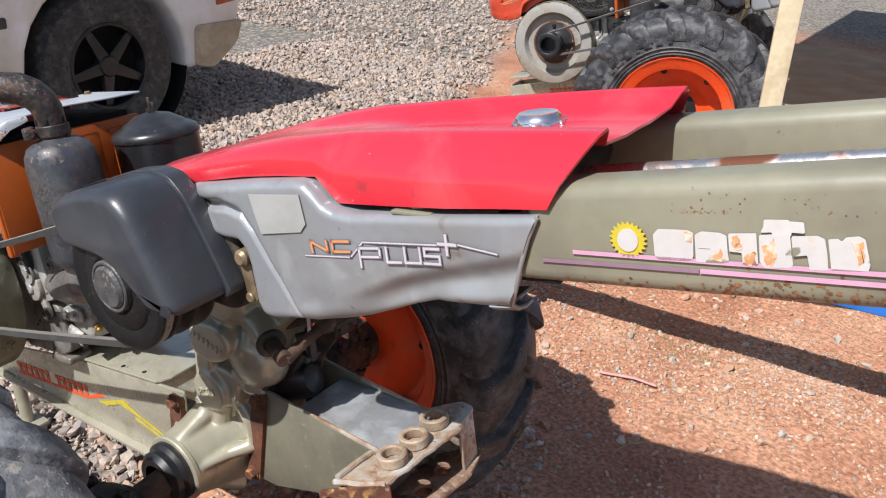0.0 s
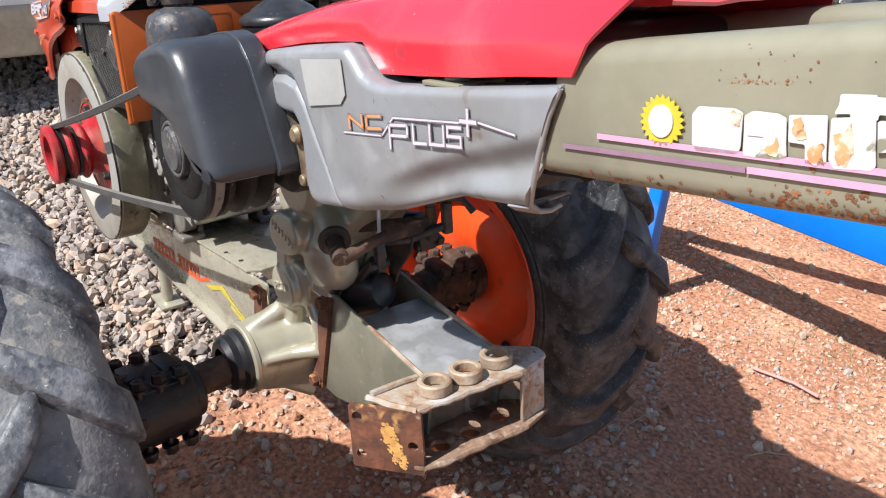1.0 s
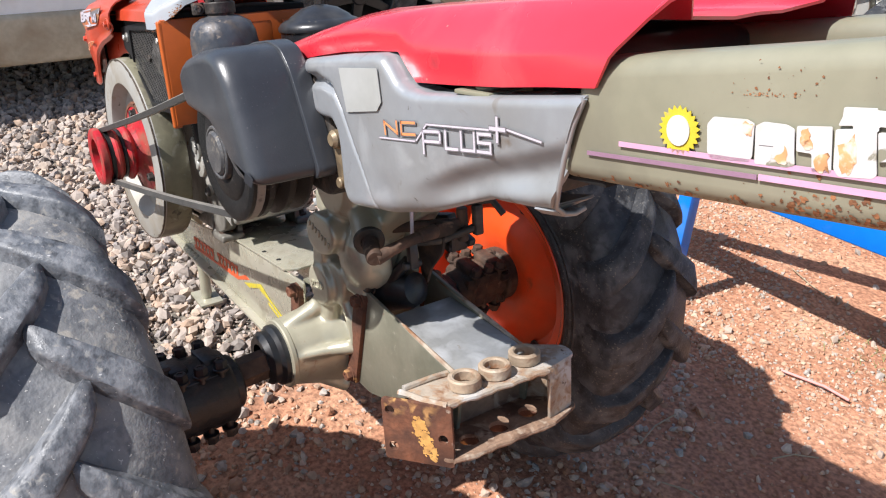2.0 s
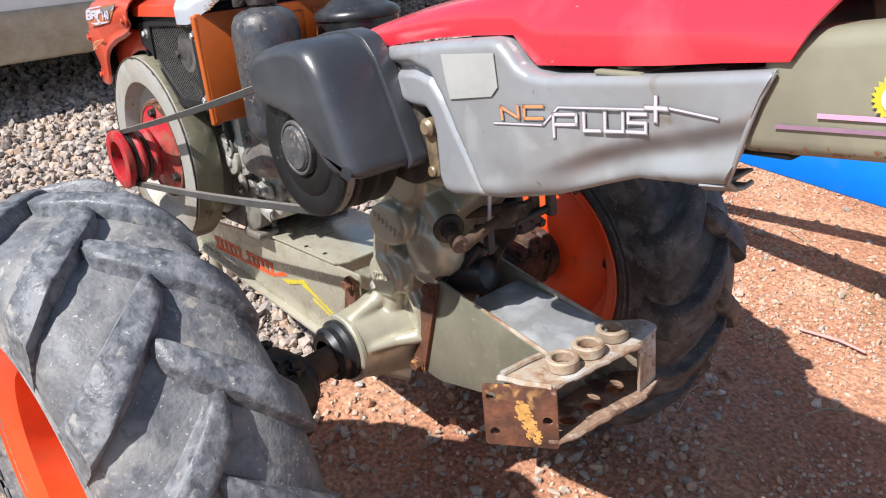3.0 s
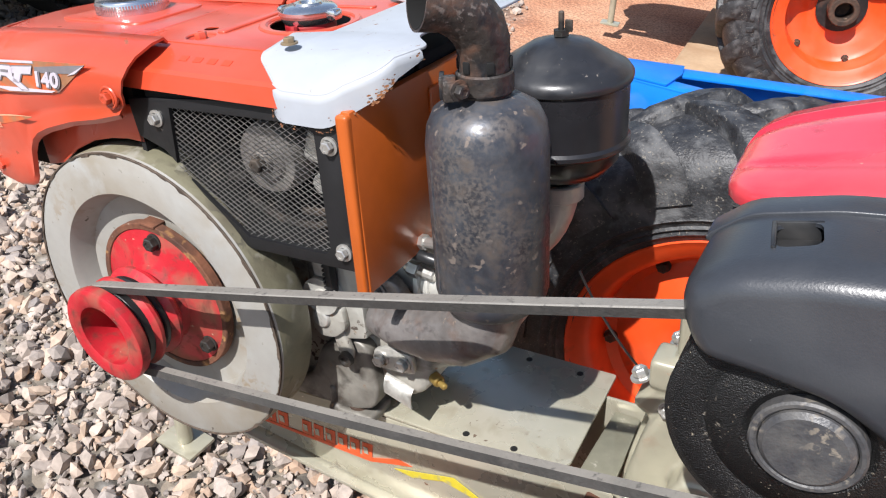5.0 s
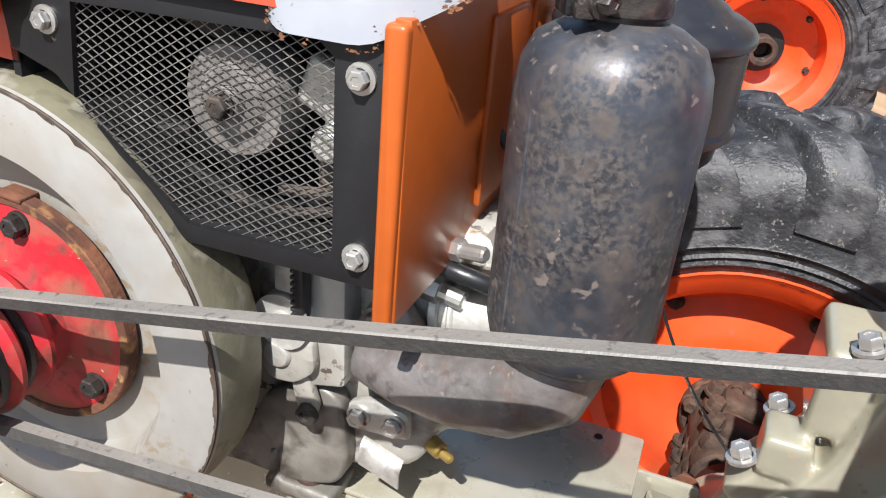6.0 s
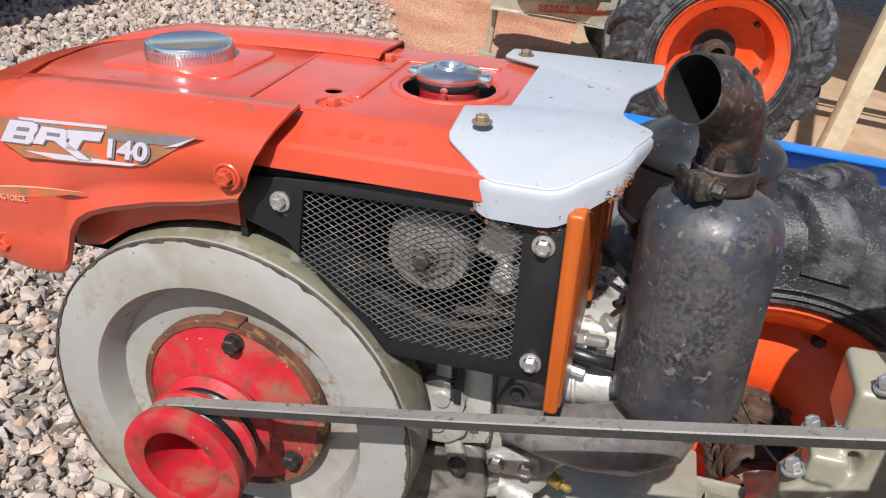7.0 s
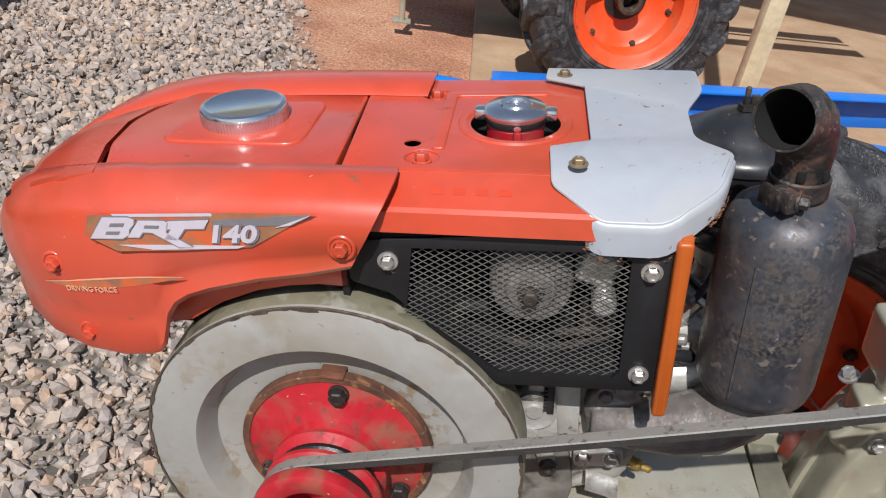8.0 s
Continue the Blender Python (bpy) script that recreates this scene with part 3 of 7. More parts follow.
def ground_material():
    m = bpy.data.materials.new("earth_and_gravel")
    m.use_nodes = True
    N, L = m.node_tree.nodes, m.node_tree.links
    b = N["Principled BSDF"]
    b.inputs["Roughness"].default_value = 0.93
    tc = N.new("ShaderNodeTexCoord").outputs["Object"]
    at = N.new("ShaderNodeVertexColor")
    at.layer_name = "gravel"

    def noise_tex(scale, detail=8.0):
        n = N.new("ShaderNodeTexNoise")
        n.inputs["Scale"].default_value, n.inputs["Detail"].default_value = scale, detail
        L.new(tc, n.inputs["Vector"])
        return n.outputs["Fac"]

    def ramp(fac, *stops):
        r = N.new("ShaderNodeValToRGB")
        while len(r.color_ramp.elements) < len(stops):
            r.color_ramp.elements.new(0.5)
        for e, (p, c) in zip(r.color_ramp.elements, stops):
            e.position, e.color = p, (*c, 1)
        L.new(fac, r.inputs[0])
        return r.outputs[0]

    def mixc(fac, a, c, mode="MIX"):
        x = N.new("ShaderNodeMix")
        x.data_type, x.blend_type = "RGBA", mode
        if isinstance(fac, float):
            x.inputs[0].default_value = fac
        else:
            L.new(fac, x.inputs[0])
        L.new(a, x.inputs[6])
        L.new(c, x.inputs[7])
        return x.outputs[2]

    earth = ramp(noise_tex(2.2, 10.0), (0.3, (0.29, 0.122, 0.066)), (0.5, (0.41, 0.20, 0.115)), (0.7, (0.50, 0.30, 0.19)))
    grit = ramp(noise_tex(95, 8.0), (0.36, (0.62, 0.6, 0.58)), (0.64, (1.28, 1.28, 1.28)))
    earth = mixc(1.0, earth, grit, "MULTIPLY")
    v = N.new("ShaderNodeTexVoronoi")
    v.inputs["Scale"].default_value = 34.0
    L.new(tc, v.inputs["Vector"])
    cells = ramp(v.outputs["Color"], (0.2, (0.20, 0.19, 0.175)), (0.5, (0.33, 0.305, 0.275)), (0.8, (0.46, 0.41, 0.35)))
    # darkens cells towards their edges: shade between stones put into the colour
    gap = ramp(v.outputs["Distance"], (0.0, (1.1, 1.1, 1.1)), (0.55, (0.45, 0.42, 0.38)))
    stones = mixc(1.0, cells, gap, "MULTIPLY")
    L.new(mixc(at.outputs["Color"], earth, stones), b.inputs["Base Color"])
    add = N.new("ShaderNodeMath")
    add.operation = "SUBTRACT"
    L.new(noise_tex(38, 9.0), add.inputs[0])
    cell = N.new("ShaderNodeMath")
    cell.operation = "MULTIPLY"
    L.new(v.outputs["Distance"], cell.inputs[0])
    L.new(at.outputs["Color"], cell.inputs[1])
    L.new(cell.outputs[0], add.inputs[1])
    bp = N.new("ShaderNodeBump")
    bp.inputs["Strength"].default_value, bp.inputs["Distance"].default_value = 0.7, 0.015
    L.new(add.outputs[0], bp.inputs["Height"])
    L.new(bp.outputs[0], b.inputs["Normal"])
    return m


def make_ground():
    def axis(lo, hi, step, far):
        mid = list(np.arange(lo, hi + step / 2, step))
        out, d = [], step
        p = hi
        while p < far:
            d *= 1.35
            p += d
            out.append(p)
        low, d, p = [], step, lo
        while p > -far:
            d *= 1.35
            p -= d
            low.append(p)
        return low[::-1] + mid + out

    xs, ys = axis(-3.2, 2.0, 0.035, 600.0), axis(-1.5, 3.4, 0.035, 600.0)
    nx = len(xs)
    verts, shade = [], []
    for y in ys:
        for x in xs:
            near = abs(x) < 8 and abs(y) < 8
            verts.append((x, y, ground_height(x, y) if near else 0.0))
            g = gravel_edge(x, y) if near else 0.5
            shade.append(min(1.0, max(0.0, g / 0.25 + 0.5)))
    faces = [(j * nx + i, j * nx + i + 1, (j + 1) * nx + i + 1, (j + 1) * nx + i) for j in range(len(ys) - 1) for i in range(nx - 1)]
    me = bpy.data.meshes.new("ground")
    me.from_pydata(verts, [], faces)
    col = me.color_attributes.new("gravel", "FLOAT_COLOR", "POINT")
    col.data.foreach_set("color", np.repeat(np.array(shade), 4).astype(np.float32))
    me.materials.append(ground_material())
    me.polygons.foreach_set("use_smooth", [True] * len(me.polygons))
    return tagged(new("ground", me), "reddish brown earth yard with grey gravel", "ground", kind="structure")


make_ground()

# ---- the walking tractor ----
# x towards its rear, y away from the viewer's side, z up; it stands nose down by 11 degrees
NOSE = pose(0, 0, 0, 0, -11, 0)
AX, AZ, SKEW = 0.062, 0.372, -0.069          # axle at the middle, and its slant
MID = -0.015                   # middle plane of the handles
tractor = thing("walking_tractor", "olive and silver two-wheel walking tractor standing on gravel and earth", "walking tractor", NOSE)


TYRE_R = 0.376
TYRE_BASE = TYRE_R - 0.018


def tyre_mesh():
    base = TYRE_BASE
    prof = [(0.200, -0.078), (0.208, -0.088), (0.222, -0.091), (0.226, -0.096), (0.232, -0.094), (0.236, -0.099), (0.240, -0.0965), (0.246, -0.0985), (0.250, -0.1025), (0.254, -0.100), (0.29, -0.104), (0.318, -0.101), (0.334, -0.092), (base - 0.010, -0.072), (base - 0.003, -0.040), (base, 0.0)]
    prof += [(r, -h) for r, h in prof[-2::-1]]
    bm = lathe(prof, (0, 0, 0), (0, 1, 0), 120)
    for v in bm.verts:
        k = 1 + 0.006 * noise.noise(v.co * 14)
        v.co.x *= k
        v.co.z *= k
    return bm


def lug_mesh(side, lead, seed):
    """One bar of the tread, from the middle to the shoulder, at the wheel's top."""
    R, base, steps = TYRE_R, TYRE_BASE, 12
    bm = bmesh.new()
    rows = []
    for j in range(steps + 1):
        s = j / steps
        y = side * (-0.020 + 0.126 * s)
        ang = lead * (0.325 * s ** 0.88 - 0.055)
        a = abs(y)
        down = 0.004 * (a / 0.07) ** 2 if a < 0.07 else 0.004 + (a - 0.07) * 0.62 + (a - 0.07) ** 2 * 9
        top = R - down - (0.007 if j == 0 else 0.0015 if j == 1 else 0.0)
        low = base - 0.014 - down - (0.03 if j == steps else 0.0)
        end = 0.72 if j == 0 else 0.95 if j == 1 else 1.0
        w_top, w_low = end * (0.0200 + 0.007 * s) / R, end * (0.031 + 0.006 * s) / R
        half = ((w_low * 1.12, low), (w_low * 0.92, base - down - 0.004), (w_top * 1.22, base - down + 0.004), (w_top * 1.07, top - 0.006), (w_top * 1.0, top - 0.0022), (w_top * 0.9, top - 0.0004), (w_top * 0.45, top + 0.0003))
        sec = []
        for i, (w, r) in enumerate([(-w, r) for w, r in half] + list(half[::-1])):
            wob = noise.noise(Vector((j * 0.9, i * 1.3, seed * 7.7)))
            r += 0.0030 * wob + 0.0012 * noise.noise(Vector((j * 2.7, i * 2.1, seed * 1.7)))
            w += 0.004 * noise.noise(Vector((j * 0.7, i * 0.4, seed * 3.1 + 5)))
            sec.append(bm.verts.new((math.sin(ang + w) * r, y, math.cos(ang + w) * r)))
        rows.append(sec)
    for p, q in zip(rows, rows[1:]):
        for i in range(13):
            bm.faces.new((p[i], p[i + 1], q[i + 1], q[i]))
    bm.faces.new(rows[0])
    bm.faces.new(rows[-1][::-1])
    return bm


def make_wheel(parent, m, rubber, label, lead, reach=0.0):
    """A wheel round y; its inner side looks to -y."""
    dish = [(0.045, -0.036), (0.060, -0.042), (0.085, -0.046), (0.110, -0.040), (0.135, -0.026), (0.152, -0.022), (0.168, -0.030), (0.176, -0.062), (0.190, -0.080), (0.203, -0.084), (0.214, -0.092), (0.217, -0.088), (0.206, -0.074), (0.192, -0.060), (0.186, 0.0), (0.192, 0.060), (0.206, 0.074), (0.217, 0.088), (0.214, 0.092), (0.203, 0.084), (0.190, 0.080), (0.172, 0.070), (0.164, 0.0), (0.150, -0.012), (0.125, -0.016), (0.105, -0.03), (0.085, -0.038), (0.06, -0.034), (0.045, -0.030), (0.045, -0.036)]
    wheel = part("wheel", lathe(dish, (0, 0, 0), (0, 1, 0), 64), "rim", parent, label)
    wheel.matrix_basis = m
    part("tyre", tyre_mesh(), rubber, wheel, "dusty black farm tyre", 50)
    for side in (-1, 1):
        made = [part("tread_lug", lug_mesh(side, lead, seed + 4 * side), "rubber_lug" if rubber == "rubber" else rubber, wheel, "", 62) for seed in range(4)]
        for k in range(16):
            lug = made[k] if k < 4 else new("tread_lug", made[k % 4].data)
            lug.parent = wheel
            lug.matrix_basis = pose(0, 0, 0, 0, 360 * (k + (0.5 if side > 0 else 0.0)) / 16, 0)
    marks = []
    for k in range(30):
        if k % 10 < 7:
            a = 360 * k / 44
            marks.append(moved(box((0, 0.1035, 0.274), (0.016 + 0.006 * (k % 3), 0.003, 0.024), 0.0012), pose(0, 0, 0, 0, a, 0)))
    tagged(part("sidewall_mark", merge(*marks), rubber, wheel, "raised moulded marks on the sidewall"), kind="stuff")
    for k in range(6):
        a = k * math.pi / 3 + 0.3
        c = (0.158 * math.cos(a), -0.030, 0.158 * math.sin(a))
        part("wheel_bolt", bolt(c, (0, -1, 0), 0.0085, 0.009, 1.3), "rustyhub", wheel)
        part("wheel_nut", bolt((c[0], -0.008, c[2]), (0, 1, 0), 0.009, 0.012, 1.3), "rustyhub", wheel)
    # clamped hub on the inner side
    fat = 1.0 if reach else 0.82
    hub = merge(cyl((0, -0.060, 0), (0, -0.030, 0), 0.064 * fat, seg=28, e=0.004), box((0, -0.105, 0.026 * fat), (0.090 * fat, 0.100, 0.040 * fat), 0.012), box((0, -0.105, -0.026 * fat), (0.090 * fat, 0.100, 0.040 * fat), 0.012), cyl((0, -0.170, 0), (0, -0.05, 0), 0.043 * fat, 0.052 * fat, 20, 0.004),
                box((0.0, -0.08, 0.052 * fat), (0.05, 0.03, 0.02), 0.006), box((0.0, -0.13, 0.052 * fat), (0.05, 0.03, 0.02), 0.006))
    OUT = pose(0, -reach, 0)
    if reach:
        hub = moved(hub, OUT)
        part("hub_sleeve", lathe([(0, -0.152), (0.056, -0.152), (0.059, -0.146), (0.059, -0.05), (0.060, -0.05), (0.075, reach - 0.03), (0, reach - 0.03)], (0, -reach, 0), (0, 0, 0), 28), "greasy", wheel, "greasy black hub sleeve")
    hub = part("hub_clamp", hub, "greasy" if reach else "rustyhub", wheel, "greasy cast hub clamp")
    for sx in (-1, 1):
        for y in (-0.135, -0.105, -0.075):
            part("hub_bolt", moved(merge(cyl((sx * 0.040 * fat, y, -0.060 * fat), (sx * 0.040 * fat, y, 0.060 * fat), 0.006, seg=10), bolt((sx * 0.040 * fat, y, 0.048 * fat), (0, 0, 1), 0.010, 0.012, 1.2), bolt((sx * 0.040 * fat, y, -0.048 * fat), (0, 0, -1), 0.010, 0.012, 1.2)), OUT), "greasy" if reach else "rustyhub", wheel)
    for k in range(5):
        a = k * 2 * math.pi / 5 + 0.5
        c = (0.056 * fat * math.cos(a), -0.058, 0.056 * fat * math.sin(a))
        part("hub_nut", moved(bolt(c, (0, -1, 0), 0.009, 0.012, 1.2), OUT), "rustyhub", wheel)
    part("axle_end", merge(ring((0, -0.03, 0), (0, 0.03, 0), 0.045, 0.027, 28, 0.003)), "rustyhub", wheel)
    return wheel


FAR_WHEEL = pose(0.0370, 0.362, 0.3755, 0, 14, 3.9)
NEAR_WHEEL = pose(0.0979, -0.517, 0.362, 0, -1.4, 183.9)
# the far tyre takes the darker rubber, as it stands in shade
make_wheel(tractor, FAR_WHEEL, "rubber_dark_shaded", "orange steel wheel with lugged tyre", 1)
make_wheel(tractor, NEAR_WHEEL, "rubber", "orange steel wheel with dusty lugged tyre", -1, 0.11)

# axle shafts and seals
for s, y0, y1 in ((-1, -0.165, -0.50), (1, 0.165, 0.37)):
    part("axle_shaft", lathe([(0, 0), (0.024, 0), (0.024, abs(y1 - y0)), (0, abs(y1 - y0))], (AX + SKEW * y0, y0, AZ + 0.012 * y0), (AX + SKEW * y1, y1, AZ + 0.016 * y1), 6), "rustyhub", tractor, "rusty hexagonal axle shaft", 20)
    part("axle_seal", lathe([(0.026, 0.0), (0.046, 0.0), (0.050, 0.004), (0.050, 0.012), (0.044, 0.018), (0.044, 0.028), (0.037, 0.036), (0.026, 0.036)], (AX, s * 0.152, AZ), (AX, s * 0.3, AZ), 40), "black", tractor, "black rubber axle seal")

# gearbox casting: case, axle trumpets with their webs, bosses and selector tube in one piece
case = [(0.004, 0.345), (0.03, 0.318), (0.09, 0.312), (0.145, 0.338), (0.165, 0.40), (0.180, 0.46), (0.205, 0.53), (0.250, 0.60), (0.315, 0.655), (0.325, 0.70), (0.300, 0.76), (0.215, 0.79), (0.130, 0.775), (0.100, 0.70), (0.080, 0.61), (0.040, 0.545), (0.022, 0.47), (0.010, 0.40)]
solids = [prism(fillet(case, 0.025), -0.058, 0.045, 0.010, 2)]
for s in (-1, 1):
    up = aim((AX, s * 0.04, AZ), (AX, s * 0.3, AZ))
    solids.append(lathe([(0, 0), (0.080, 0.0), (0.071, 0.03), (0.062, 0.06), (0.056, 0.098), (0.056, 0.112), (0, 0.112)], (AX, s * 0.04, AZ), (AX, s * 0.3, AZ), 36))
    for dx, dz, wide in ((-0.085, 0.030, 0.016), (0.030, 0.105, 0.018), (0.105, 0.020, 0.014), (0.02, -0.085, 0.014)):
        d = Vector((dx, 0, dz))
        tip = Vector((AX, s * 0.142, AZ)) + d.normalized() * 0.050
        root = Vector((AX, s * 0.050, AZ)) + d
        solids.append(tube([root, root.lerp(tip, 0.5) - d * 0.10, tip], [wide, wide * 0.75, wide * 0.55], 12))
solids += [
    cyl((0.107, -0.03, 0.488), (0.107, -0.094, 0.488), 0.037, 0.035, 40, 0.003),
    cyl((0.128, -0.03, 0.494), (0.128, -0.080, 0.494), 0.037, 0.035, 36, 0.003),
    prism(fillet([(0.082, 0.512), (0.120, 0.525), (0.128, 0.575), (0.096, 0.572)], 0.008), -0.088, -0.04, 0.004),
    prism(fillet([(0.100, 0.590), (0.128, 0.617), (0.182, 0.612), (0.196, 0.583), (0.172, 0.555), (0.132, 0.548), (0.104, 0.562)], 0.016, 5), -0.101, -0.04, 0.004),
    lathe([(0, 0.052), (0.018, 0.050), (0.034, 0.044), (0.044, 0.034), (0.050, 0.018), (0.050, 0.0), (0, 0)], (0.196, -0.036, 0.548), (0.196, -0.2, 0.548), 36),
    cyl((0.188, -0.05, 0.628), (0.276, -0.088, 0.602), 0.021, 0.020, 28, 0.003),
    tube([(0.20, -0.06, 0.600), (0.206, -0.075, 0.575), (0.198, -0.07, 0.545)], 0.014, 12),
    tube([(0.150, -0.06, 0.520), (0.185, -0.072, 0.505), (0.206, -0.06, 0.497)], 0.012, 12),
    tube([(0.108, -0.07, 0.460), (0.095, -0.072, 0.425), (0.076, -0.07, 0.395)], 0.016, 12),
    tube([(0.138, -0.064, 0.470), (0.160, -0.066, 0.44), (0.160, -0.062, 0.40)], 0.012, 12),
    lathe([(0, 0.022), (0.011, 0.020), (0.017, 0.010), (0.019, 0), (0, 0)], (0.246, -0.056, 0.578), (0.262, -0.12, 0.57), 20),
    lathe([(0, 0.026), (0.012, 0.024), (0.019, 0.012), (0.021, 0), (0, 0)], (0.196, -0.05, 0.487), (0.205, -0.12, 0.487), 20),
    lathe([(0.060, 0), (0.055, 0.030), (0.044, 0.040), (0.0, 0.040)], (0.175, -0.050, 0.665), (0.175, -0.2, 0.665), 36),
    tube(bez((0.19, -0.074, 0.675), (0.25, -0.078, 0.665), (0.285, -0.07, 0.67), 6), 0.015, 10),
    box((0.055, -0.02, 0.565), (0.05, 0.05, 0.05), 0.006, pose(0, 0, 0, 0, 35, 0)), box((0.055, -0.03, 0.605), (0.034, 0.04, 0.034), 0.004), box((0.085, 0.0, 0.66), (0.05, 0.08, 0.07), 0.006),
]
gearbox = part("gearbox", cast(merge(*solids)), "gear", tractor, "glossy olive green cast gearbox with axle trumpets", 70)
part("housing_collar", ring((AX, -0.146, AZ), (AX, -0.156, AZ), 0.0575, 0.040, 40, 0.002), "gear", gearbox)
part("case_joint", prism(fillet([(x + (x - 0.12) * 0.07, z + (z - 0.52) * 0.03) for x, z in case], 0.025), -0.009, 0.009, 0.003), "gear", gearbox, "flange round the case's joint")
part("cast_letters", letters("PCD", 0.019, Matrix.Translation((0.1065, -0.0946, 0.488)) @ pose(0, 0, 0, 0, -6, 0) @ FACE, 0.0016, 0, 1.15), "gear", gearbox, "raised cast letters")
part("cast_mark", merge(*[moved(box((0, 0, 0), (0.0048, 0.003, 0.012 if k % 2 else 0.009), 0.001), pose(0.120 + 0.0092 * k, -0.1015, 0.596 - 0.0038 * k, 0, 22, 0)) for k in range(7)]), "gear", gearbox, "row of raised cast marks")
part("tube_ring", ring((0.272, -0.0865, 0.6033), (0.279, -0.0895, 0.6012), 0.0215, 0.0115, 28, 0.001), "grime", gearbox)
for x, z in ((0.030, 0.44), (0.030, 0.36), (0.135, 0.342), (0.29, 0.66), (0.29, 0.745), (0.062, 0.575)):
    part("gearbox_bolt", bolt((x, -0.058, z), (0, -1, 0), 0.0065, 0.006), "alu", gearbox)
for p in ((0.030, -0.040, 0.592), (0.052, 0.022, 0.60), (0.083, -0.035, 0.70)):
    part("gearbox_bolt", bolt(p, (-0.4, 0, 1), 0.008, 0.009), "steel", gearbox)

# shift linkage behind the gearbox
part("selector_shaft", merge(cyl((0.272, -0.086, 0.603), (0.318, -0.105, 0.592), 0.0115, 0.0115, 20, 0.002), tube([(0.313, -0.100, 0.590), (0.318, -0.06, 0.602), (0.316, -0.02, 0.606)], [0.010, 0.0075, 0.0085], 10), cyl((0.316, -0.035, 0.606), (0.316, -0.005, 0.606), 0.010, seg=16)), "rustyhub", tractor, "rusty selector shaft with its crank")
part("linkage_lever", merge(tube([(0.24, -0.035, 0.600), (0.275, 0.0, 0.603), (0.30, 0.03, 0.605)], 0.008, 12), box((0.30, 0.03, 0.60), (0.014, 0.05, 0.022), 0.004), cyl((0.302, 0.05, 0.575), (0.302, 0.05, 0.625), 0.008, seg=14)), "rustyhub", tractor, "rusty gear linkage")
part("linkage_plate", moved(prism(fillet([(0.226, 0.570), (0.300, 0.588), (0.292, 0.560), (0.262, 0.530), (0.246, 0.500), (0.236, 0.502), (0.232, 0.535)], 0.006), 0.018, 0.023, 0.001), pose(0, 0, 0)), "rustyhub", tractor, "rust-brown triangular linkage plate")
part("cable_bracket", merge(box((0.228, 0.060, 0.585), (0.075, 0.018, 0.026), 0.004, pose(0, 0, 0, 0, -12, 0)), box((0.262, 0.062, 0.566), (0.030, 0.03, 0.034), 0.004), box((0.290, 0.066, 0.572), (0.028, 0.012, 0.012), 0.003, pose(0, 0, 0, 0, 20, 0)), cyl((0.268, 0.045, 0.556), (0.268, 0.085, 0.556), 0.007, seg=12)), "greasy", tractor, "greasy cable bracket")
part("linkage_lever", merge(tube([(0.25, -0.02, 0.575), (0.29, 0.02, 0.58), (0.325, 0.06, 0.60)], 0.006, 10), box((0.325, 0.06, 0.61), (0.012, 0.014, 0.045), 0.003), tube([(0.315, 0.05, 0.635), (0.34, 0.075, 0.638), (0.352, 0.085, 0.618)], 0.005, 10)), "grime", tractor)
part("control_cable", tube([(0.290, -0.030, 0.575), (0.296, -0.031, 0.61), (0.310, -0.036, 0.70)], [0.003, 0.0026, 0.0026], 8), "decal_silver", tractor, "thin grey control cable")
part("cable_clevis", merge(box((0.290, -0.030, 0.570), (0.012, 0.014, 0.040), 0.003), cyl((0.288, -0.044, 0.556), (0.288, -0.016, 0.556), 0.006, seg=12)), "black", tractor, "black cable clevis")
part("rubber_boot", merge(lathe([(0, 0.0), (0.026, 0.0), (0.031, 0.006), (0.031, 0.018), (0.028, 0.024), (0.030, 0.034), (0.029, 0.060), (0.024, 0.074), (0.012, 0.080), (0, 0.080)], (0.196, -0.030, 0.486), (0.29, -0.005, 0.515), 26), bolt((0.212, -0.056, 0.505), (0, -1, 0.3), 0.008, 0.01), tube([(0.235, -0.035, 0.512), (0.250, -0.03, 0.535), (0.262, -0.02, 0.552)], 0.009, 10)), "belt_black", tractor, "black rubber boot on a shaft")

# rear hitch bracket
side = fillet([(0.208, 0.502), (0.146, 0.328), (0.190, 0.322), (0.425, 0.366), (0.440, 0.446)], 0.006)
bracket = part("hitch_bracket", merge(prism(side, -0.066, -0.060, 0.0015), prism(side, 0.050, 0.056, 0.0015), box((0.245, -0.006, 0.39), (0.006, 0.11, 0.10), 0.001)), "plate", tractor, "olive steel hitch bracket with worn edges")
part("bracket_deck", moved(plan([(0.262, -0.059), (0.44, -0.059), (0.44, 0.049), (0.262, 0.049)], -0.003, 0.003, 0.001), pose(0.3, 0, 0.468, 0, 7.5, 0) @ pose(-0.3, 0, 0)), "scuffed", bracket, "bare scuffed silver deck plate")
for y in (-0.062, 0.053):
    part("weld_bead", tube([(0.225, y, 0.4925), (0.3, y, 0.477), (0.43, y, 0.45)], 0.0035, 8), "worn", bracket)
for sy in (-0.069, 0.059):
    part("clamp_strap", moved(prism(fillet([(-0.014, -0.090), (0.014, -0.090), (0.014, 0.090), (-0.014, 0.090)], 0.009), sy - 0.004, sy + 0.004, 0.001), pose(0.174, 0, 0.4135, 0, 19.0, 0)), "rust", bracket, "rusted steel strap")
    part("clamp_bolt", bolt((0.199, sy + (-0.004 if sy < 0 else 0.004), 0.485), (0, sy, 0), 0.0095, 0.009, 1.3), "rust", bracket)
    part("clamp_bolt", bolt((0.149, sy + (-0.004 if sy < 0 else 0.004), 0.341), (0, sy, 0), 0.0095, 0.009, 1.3), "rust", bracket)

